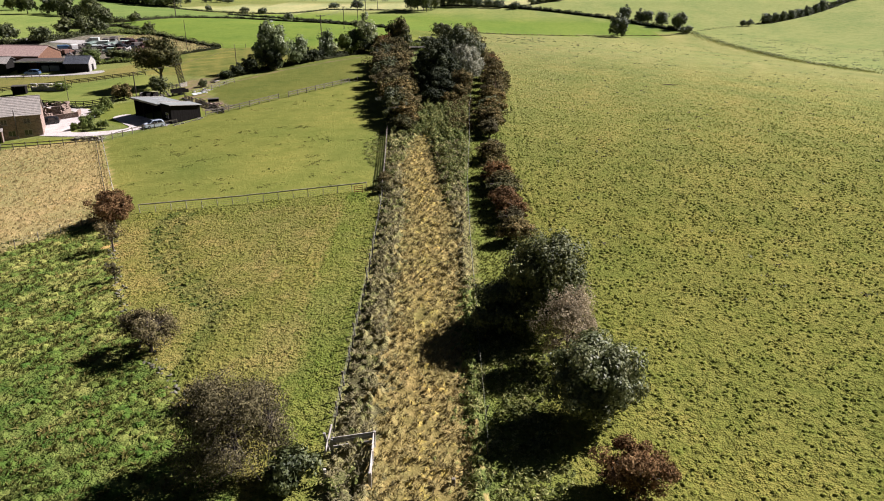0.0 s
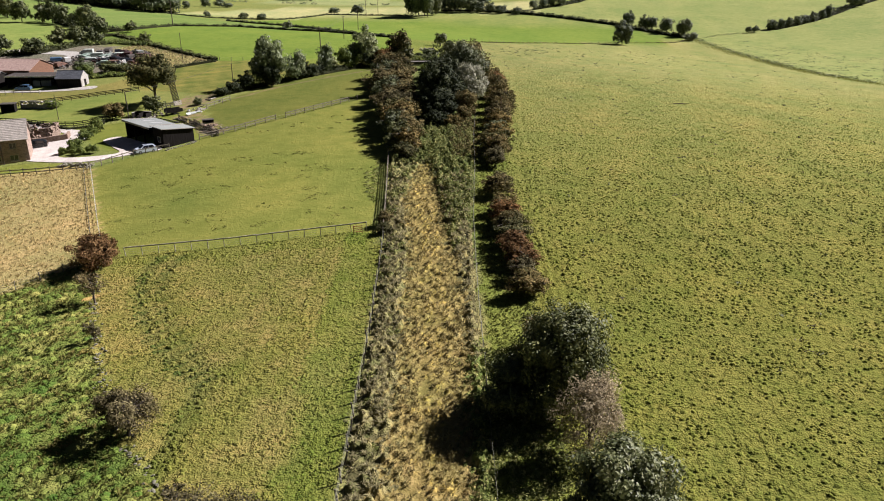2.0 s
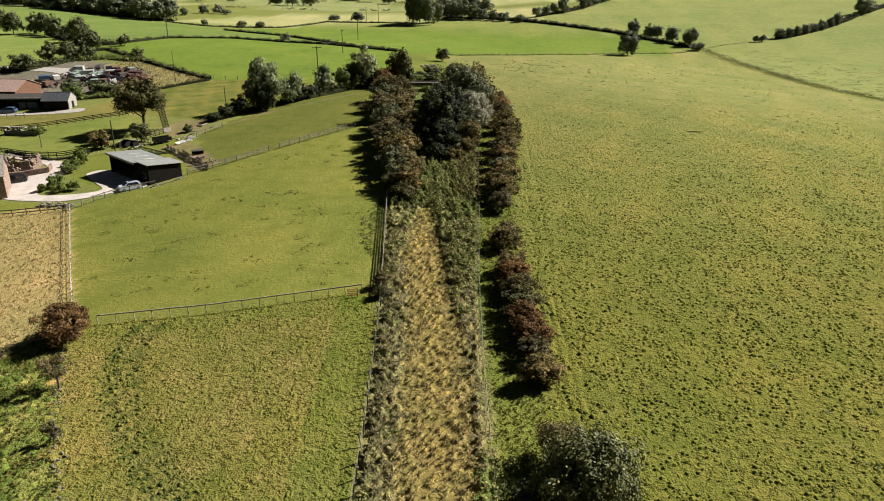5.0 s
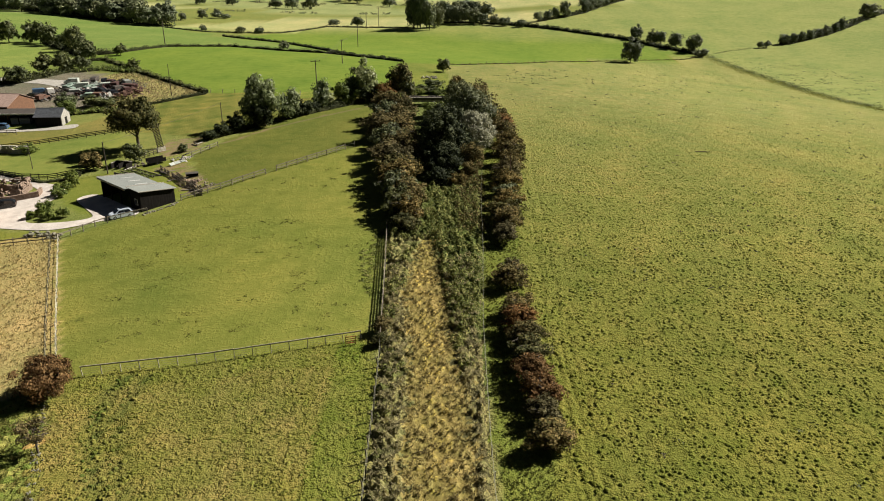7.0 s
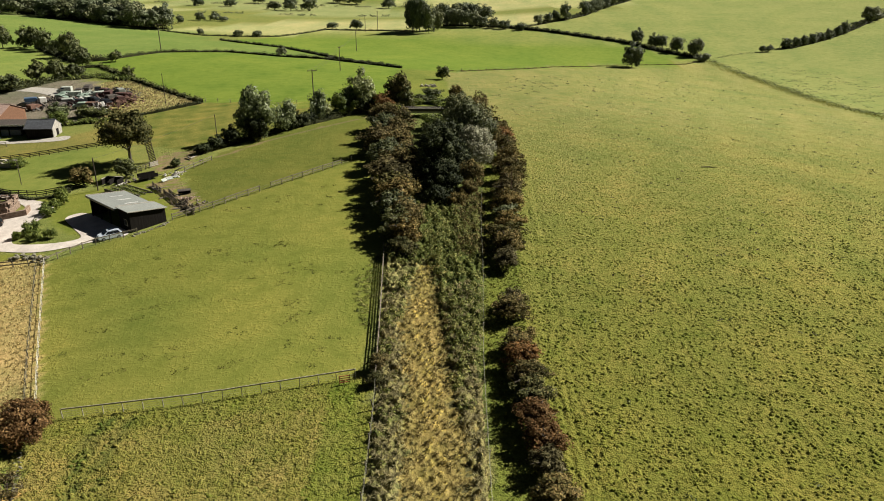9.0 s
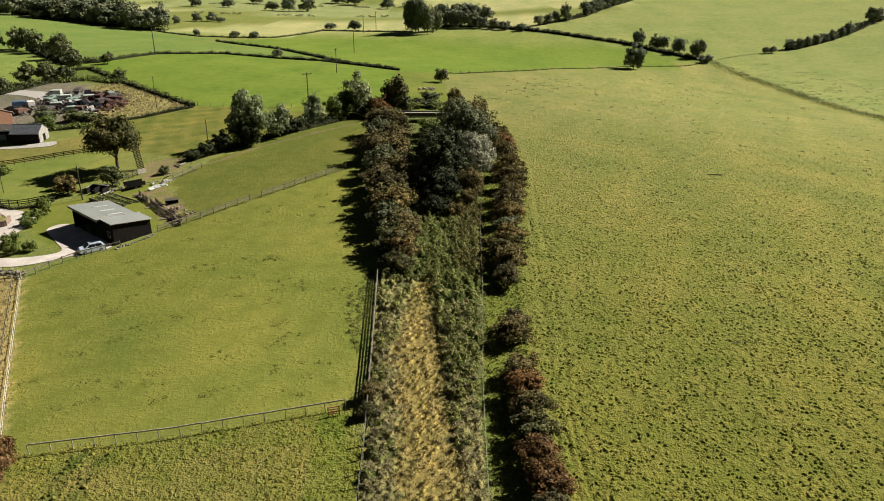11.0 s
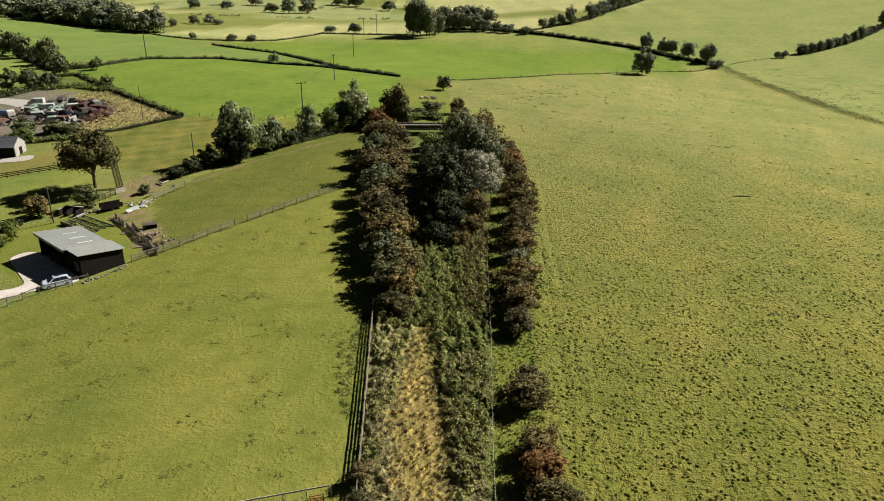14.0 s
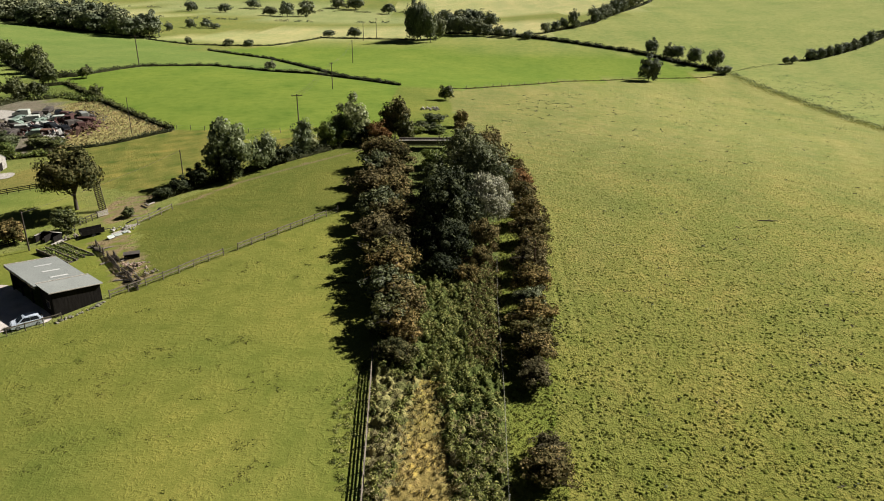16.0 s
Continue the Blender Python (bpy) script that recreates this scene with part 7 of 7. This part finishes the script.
def far_hedges():
    hedge(RIDGE_HEDGE, 1.5, 1.2, "dark clipped field hedge over the green rise", seed=1, per_m=72, leaf=0.15)
    hedge(SLANT_HEDGE, 1.5, 1.2, "dark clipped field hedge between green fields", seed=2, per_m=72, leaf=0.15)
    hedge([(-143, 297), (-126, 306), (-107, 283), (-69.5, 241.8)], 1.8, 1.6, "dark ragged hedge beside the scrapyard", seed=3, material=LEAF_DARK)
    hedge([(-94, 173.6), (-87.5, 169.4), (-79.8, 164.6), (-76.0, 165.6), (-73.6, 168.4)], 0.9, 1.1, "low dark hedge under the paddock rails", seed=18, leaf=0.13)
    # low near-black run put where the row's shadow lies
    hedge([(-54.6, 190.2), (-49.6, 196.2), (-44.8, 202.2), (-32.8, 214.6), (-22.6, 225.6)], 1.9, 2.0, "undergrowth below the tree row, leaves toned dark for shade", seed=23, per_m=70, leaf=0.2, material=LEAF_SHADED)
    hedge([(-92, 226), (-80.6, 231.5), (-69.5, 241.8)], 1.3, 1.3, "low dark hedge below the rough tan plot", seed=4)
    hedge(LANE_HEDGE, 2.6, 2.2, "thick dark hedge along the far lane", seed=5, per_m=60, leaf=0.32)
    hedge(FAR_FENCE, 0.5, 0.8, "low rough grass under the far fence", seed=6, per_m=12, material=LEAF_RUST)
    hedge(BROOK[:4], 0.55, 7.0, "rushes and low scrub along the brook", seed=7, per_m=34, leaf=0.18, material=FIELD_GRASS, gaps=0.25)
    hedge([(x + 2, y + 1) for x, y in BROOK], 1.0, 5.5, "dark rush clumps along the brook", seed=19, per_m=36, leaf=0.2, material=LEAF_DARK, gaps=0.42)
    hedge([(191, 465.5), (196, 466.5), (211, 477.5), (228.6, 491), (256, 518), (282, 546), (330, 590)], 3.4, 2.6, "tall dark hedge climbing the pale hill", seed=8, per_m=70, leaf=0.36)
    hedge([(138, 434), (155, 447), (190, 465)], 1.0, 1.2, "low broken hedge by the brook", seed=9, per_m=10, gaps=0.4)
    hedge([(64, 562), (84, 579), (104, 605), (139, 686), (185, 779), (230, 900)], 2.4, 2.4, "dark hedge over the pale hill", seed=10, per_m=44, leaf=0.4)
    hedge([(-176, 509), (-144, 491), (-104, 509), (-82, 562), (-20, 548)], 1.2, 1.2, "low field hedge", seed=11, per_m=26, leaf=0.26)
    hedge([(-300, 580), (-241, 537), (-200, 521), (-174, 521)], 1.6, 1.4, "dark hedge under the wood", seed=12, per_m=30, leaf=0.3)
    hedge([(-172, 354), (-140, 316), (-129.5, 322)], 2.6, 2.6, "dark overgrown hedge below the green hill", seed=13, per_m=40, leaf=0.35)
    hedge([(-190, 268), (-160, 262), (-137, 267), (-128, 285)], 2.6, 3.0, "dark scrub behind the red barn", seed=14, per_m=60, leaf=0.35, material=LEAF_DARK)
    hedge([(-104, 222), (-96, 224), (-90, 224.5)], 1.6, 2.4, "green scrub between stable and scrapyard", seed=15, per_m=80, leaf=0.25, material=LEAF_GREEN)
    hedge([(-126, 283), (-118, 287), (-110, 282), (-104, 279)], 1.6, 5.0, "rough scrub behind the scrapyard", seed=16, per_m=60, leaf=0.3, material=LEAF_GREEN)
    hedge([(-345, 625), (-300, 592), (-262, 565), (-235, 548), (-205, 533), (-180, 522)], 9.0, 14.0, "dark undergrowth of the far wood", seed=17, per_m=60, leaf=0.8)
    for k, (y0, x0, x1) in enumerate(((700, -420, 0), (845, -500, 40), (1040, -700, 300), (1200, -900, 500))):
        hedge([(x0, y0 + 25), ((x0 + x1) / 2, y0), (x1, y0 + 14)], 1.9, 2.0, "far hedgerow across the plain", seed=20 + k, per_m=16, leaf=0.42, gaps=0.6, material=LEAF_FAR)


def tree_rows():
    broad = [tree_meshes(200 + k, 1.0, 1.0, 0.98, 0.0, 1750, 0.1, 40, 0.05, 7, 0.27, 0, 0.5) for k in range(4)]
    fine = [tree_meshes(220 + k, 1.0, 1.0, 1.0, 0.08, 3000, 0.082, 46, 0.04, 9, 0.27, 0, 0.4) for k in range(3)]
    ash = tree_meshes(230, 1.0, 1.0, 0.75, 0.5, 8500, 0.05, 44, 0.06, 14, 0.27, 0, 0.4)
    r = np.random.default_rng(77)
    first = {}

    def stand(kind, k, mat, x, y, h, w, label, category="tree", name="tree", group="", turn=None):
        sets = {"broad": (broad, 2.1), "fine": (fine, 2.15), "ash": ([ash], 2.1)}[kind]
        m = Matrix.LocRotScale(on(x, y, -0.05 * h if kind == "fine" else 0.0), Euler((0, 0, r.uniform(0, 6.3) if turn is None else turn)), (w / 2, w / 2, h / sets[1]))
        key = (kind, k, mat.name, label)
        if key in first:
            c = copy_thing(first[key], m)
            c.matrix_basis = m
            return c
        c, t = sets[0][k]
        first[key] = plant(name, m, (c, t), mat, label, category, group)
        return first[key]

    # row of trees over the horse paddock
    # front bushes get near-black leaves for the shade at the row's foot
    for x, y, h, w, mat, label in (
        (-54.2, 190.6, 2.4, 3.8, LEAF_SHADED, "low bush in the tree row"), (-51.8, 194.0, 3.2, 4.6, LEAF_SHADED, "low bush in the tree row"), (-49.2, 197.0, 4.6, 5.2, LEAF_SHADED, "low bush in the tree row"),
        (-43.8, 201.6, 13.0, 9.4, LEAF_ROW, "big grey-green broadleaf tree in the row"), (-46.6, 201.0, 8.6, 6.4, LEAF_ROW, "big grey-green broadleaf tree in the row"), (-44.0, 199.6, 6.4, 6.0, LEAF_SHADED, "low bush in the tree row"),
        (-38.8, 206.9, 8.6, 6.2, LEAF_ROW, "rounded green tree in the row"), (-36.4, 211.0, 4.0, 4.8, LEAF_SHADED, "low bush in the tree row"), (-38.0, 208.8, 3.4, 4.4, LEAF_SHADED, "low bush in the tree row"),
        (-32.6, 217.5, 8.6, 5.0, LEAF_ROW, "small thin grey-green tree"), (-31.6, 218.6, 4.4, 5.4, LEAF_ROW, "low bush in the tree row"), (-34.4, 214.3, 3.4, 4.4, LEAF_SHADED, "low bush in the tree row"),
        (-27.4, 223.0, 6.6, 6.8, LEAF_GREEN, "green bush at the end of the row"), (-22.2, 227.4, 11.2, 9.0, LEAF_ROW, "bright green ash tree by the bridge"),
        (-25.0, 228.0, 7.5, 7.0, LEAF_GREEN, "green bush at the end of the row"), (-21.0, 225.0, 4.6, 5.4, LEAF_SHADED, "low bush in the tree row"), (-13.2, 230.0, 10.4, 8.0, LEAF_OLIVE, "dark brown-tinged tree beside the bridge"),
        (-16.6, 224.5, 6.0, 6.0, LEAF_RED, "red-brown thorn tree by the bridge"), (-10.6, 226.5, 6.5, 4.6, LEAF_DARK, "dark tree at the bridge end"),
        (2.2, 231.5, 4.5, 4.4, LEAF_RUST, "brown thorn bush behind the bridge"), (-4.5, 238, 2.2, 5.5, LEAF_DARK, "low dark bramble behind the bridge"), (-8.0, 241, 2.2, 4.5, LEAF_DARK, "low dark bramble behind the bridge"),
        (2.4, 244.5, 4.6, 4.4, LEAF_RUST, "brown thorn bush at the field corner"), (-4.3, 250.0, 2.6, 6.5, LEAF_DARK, "low dark bramble behind the bridge"), (-8.2, 236.0, 2.0, 4.0, LEAF_GREEN, "yellow-green scrub behind the bridge"), (-3.0, 236.5, 1.8, 4.0, LEAF_GREEN, "yellow-green scrub behind the bridge"),
    ):
        stand("fine", int(r.integers(3)), mat, x, y, h, w, label)
    stand("broad", 1, LEAF_DARK, -1.2, 286.4, 5.0, 5.2, "lone round dark hawthorn in the field corner")
    # farm trees
    stand("ash", 0, LEAF_OLIVE, -68.9, 186.6, 12.0, 12.5, "spreading ash tree by the garden with bare trunk")
    for x, y, h, w, mat, label in ((-72.6, 171.8, 3.8, 4.8, LEAF_RUST, "brownish round shrub by the pole"), (-65.6, 175.6, 4.4, 5.2, LEAF_DARK, "dark garden shrub behind the barn"), (-57.4, 181.4, 1.9, 2.6, LEAF_DARK, "small dark garden shrub"), (-75.4, 175.6, 3.0, 3.4, LEAF_RUST, "brownish round shrub by the pole"),
                                   (-94.5, 188.0, 2.4, 4.2, LEAF_GREEN, "round green shrub by the paddock fence"), (-92.0, 165.5, 2.6, 5.0, LEAF_GREEN, "yellow-green shrub behind the farmhouse"), (-101.5, 222.0, 4.6, 6.0, LEAF_GREEN, "grey-green tree behind the stable"), (-105.5, 231.0, 4.4, 6.5, LEAF_SILVER, "pale grey-green shrub before the scrapyard"), (-98.0, 231.5, 3.2, 6.5, LEAF_DARK, "dark shrub before the scrapyard"), (-93.5, 231.0, 2.4, 5.0, LEAF_DARK, "dark shrub before the scrapyard")):
        stand("fine", int(r.integers(3)), mat, x, y, h, w, label, "shrub", "shrub")
    for x, y, h, w in ((-70.2, 145.2, 2.7, 1.9), (-69.6, 146.6, 2.5, 1.8), (-67.5, 142.8, 1.9, 1.6), (-66.4, 144.0, 1.7, 1.5), (-65.2, 143.6, 1.8, 1.6), (-71.4, 143.8, 1.6, 1.7), (-69.0, 143.4, 1.2, 1.6), (-71.9, 158.4, 2.2, 2.2), (-73.1, 163.0, 2.6, 2.2), (-71.6, 161.2, 2.4, 2.0), (-72.6, 155.9, 1.8, 2.4), (-71.2, 154.8, 1.6, 2.0), (-73.9, 165.6, 2.2, 2.2), (-74.2, 159.4, 1.4, 1.9)):
        stand("broad", int(r.integers(4)), LEAF_GREEN, x, y, h, w, "clipped round yellow-green shrub on the drive island", "shrub", "shrub", "garden shrubs")
    # hedgerow trees on the left hill and the wood
    for x, y, h, w in ((-172, 351, 10, 8.5), (-164.7, 345.3, 9, 8), (-147, 329, 10.5, 9), (-142, 322, 8, 7), (-132.1, 306, 8, 7.5), (-136, 281, 7, 7.5), (-130.5, 283, 7.5, 7), (-125.5, 286, 5, 6), (-178, 356, 9, 8), (-156, 337, 6, 6), (-125, 318, 4.5, 5), (-138, 266, 6, 8), (-153, 272, 6.5, 9), (-186, 352, 10, 9), (-203, 372, 10, 10), (-107, 284, 4, 5)):
        stand("broad", int(r.integers(4)), LEAF_DARK, x, y, h, w, "dark rounded hedgerow tree on the hillside", group="hillside trees")
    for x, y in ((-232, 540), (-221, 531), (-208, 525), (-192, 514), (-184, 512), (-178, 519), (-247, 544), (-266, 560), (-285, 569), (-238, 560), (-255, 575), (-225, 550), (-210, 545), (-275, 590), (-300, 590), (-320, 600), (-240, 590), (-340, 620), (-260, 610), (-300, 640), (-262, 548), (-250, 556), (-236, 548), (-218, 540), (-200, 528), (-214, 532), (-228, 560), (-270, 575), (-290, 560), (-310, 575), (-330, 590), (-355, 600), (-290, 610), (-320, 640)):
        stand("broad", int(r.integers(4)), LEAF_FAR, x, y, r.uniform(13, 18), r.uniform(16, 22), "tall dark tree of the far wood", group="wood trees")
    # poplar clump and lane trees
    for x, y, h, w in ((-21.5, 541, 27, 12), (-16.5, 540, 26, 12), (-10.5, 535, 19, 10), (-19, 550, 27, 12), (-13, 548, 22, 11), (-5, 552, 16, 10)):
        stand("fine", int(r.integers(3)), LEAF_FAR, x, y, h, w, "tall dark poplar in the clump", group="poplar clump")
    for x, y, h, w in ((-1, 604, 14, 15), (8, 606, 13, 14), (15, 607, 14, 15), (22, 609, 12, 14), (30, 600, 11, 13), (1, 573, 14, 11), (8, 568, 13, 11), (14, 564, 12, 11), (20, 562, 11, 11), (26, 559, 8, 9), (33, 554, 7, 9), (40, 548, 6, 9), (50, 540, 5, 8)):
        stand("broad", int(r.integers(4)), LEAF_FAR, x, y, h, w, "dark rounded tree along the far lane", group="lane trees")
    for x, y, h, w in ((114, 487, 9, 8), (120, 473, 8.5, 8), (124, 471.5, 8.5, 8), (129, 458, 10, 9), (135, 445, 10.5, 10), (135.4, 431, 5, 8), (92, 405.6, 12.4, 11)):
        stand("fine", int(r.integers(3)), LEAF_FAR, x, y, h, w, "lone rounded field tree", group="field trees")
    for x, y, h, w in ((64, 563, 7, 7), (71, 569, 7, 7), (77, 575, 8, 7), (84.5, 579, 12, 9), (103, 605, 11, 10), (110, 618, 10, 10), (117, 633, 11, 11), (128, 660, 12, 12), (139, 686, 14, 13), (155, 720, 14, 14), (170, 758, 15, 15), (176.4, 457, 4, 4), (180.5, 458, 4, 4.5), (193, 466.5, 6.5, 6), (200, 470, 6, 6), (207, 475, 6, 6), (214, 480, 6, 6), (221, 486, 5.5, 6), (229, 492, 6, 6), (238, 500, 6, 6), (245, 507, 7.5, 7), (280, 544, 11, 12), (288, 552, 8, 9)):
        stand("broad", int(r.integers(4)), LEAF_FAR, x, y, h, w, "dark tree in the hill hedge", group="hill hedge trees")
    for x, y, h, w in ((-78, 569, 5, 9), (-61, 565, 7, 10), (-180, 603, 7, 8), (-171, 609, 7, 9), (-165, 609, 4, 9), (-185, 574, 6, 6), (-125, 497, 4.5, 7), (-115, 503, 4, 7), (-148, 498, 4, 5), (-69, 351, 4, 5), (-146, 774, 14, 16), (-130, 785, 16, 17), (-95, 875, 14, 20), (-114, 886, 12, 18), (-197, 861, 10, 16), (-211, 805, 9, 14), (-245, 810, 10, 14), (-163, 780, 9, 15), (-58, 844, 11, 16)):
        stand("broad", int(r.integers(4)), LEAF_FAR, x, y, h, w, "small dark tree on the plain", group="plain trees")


far_hedges()
tree_rows()
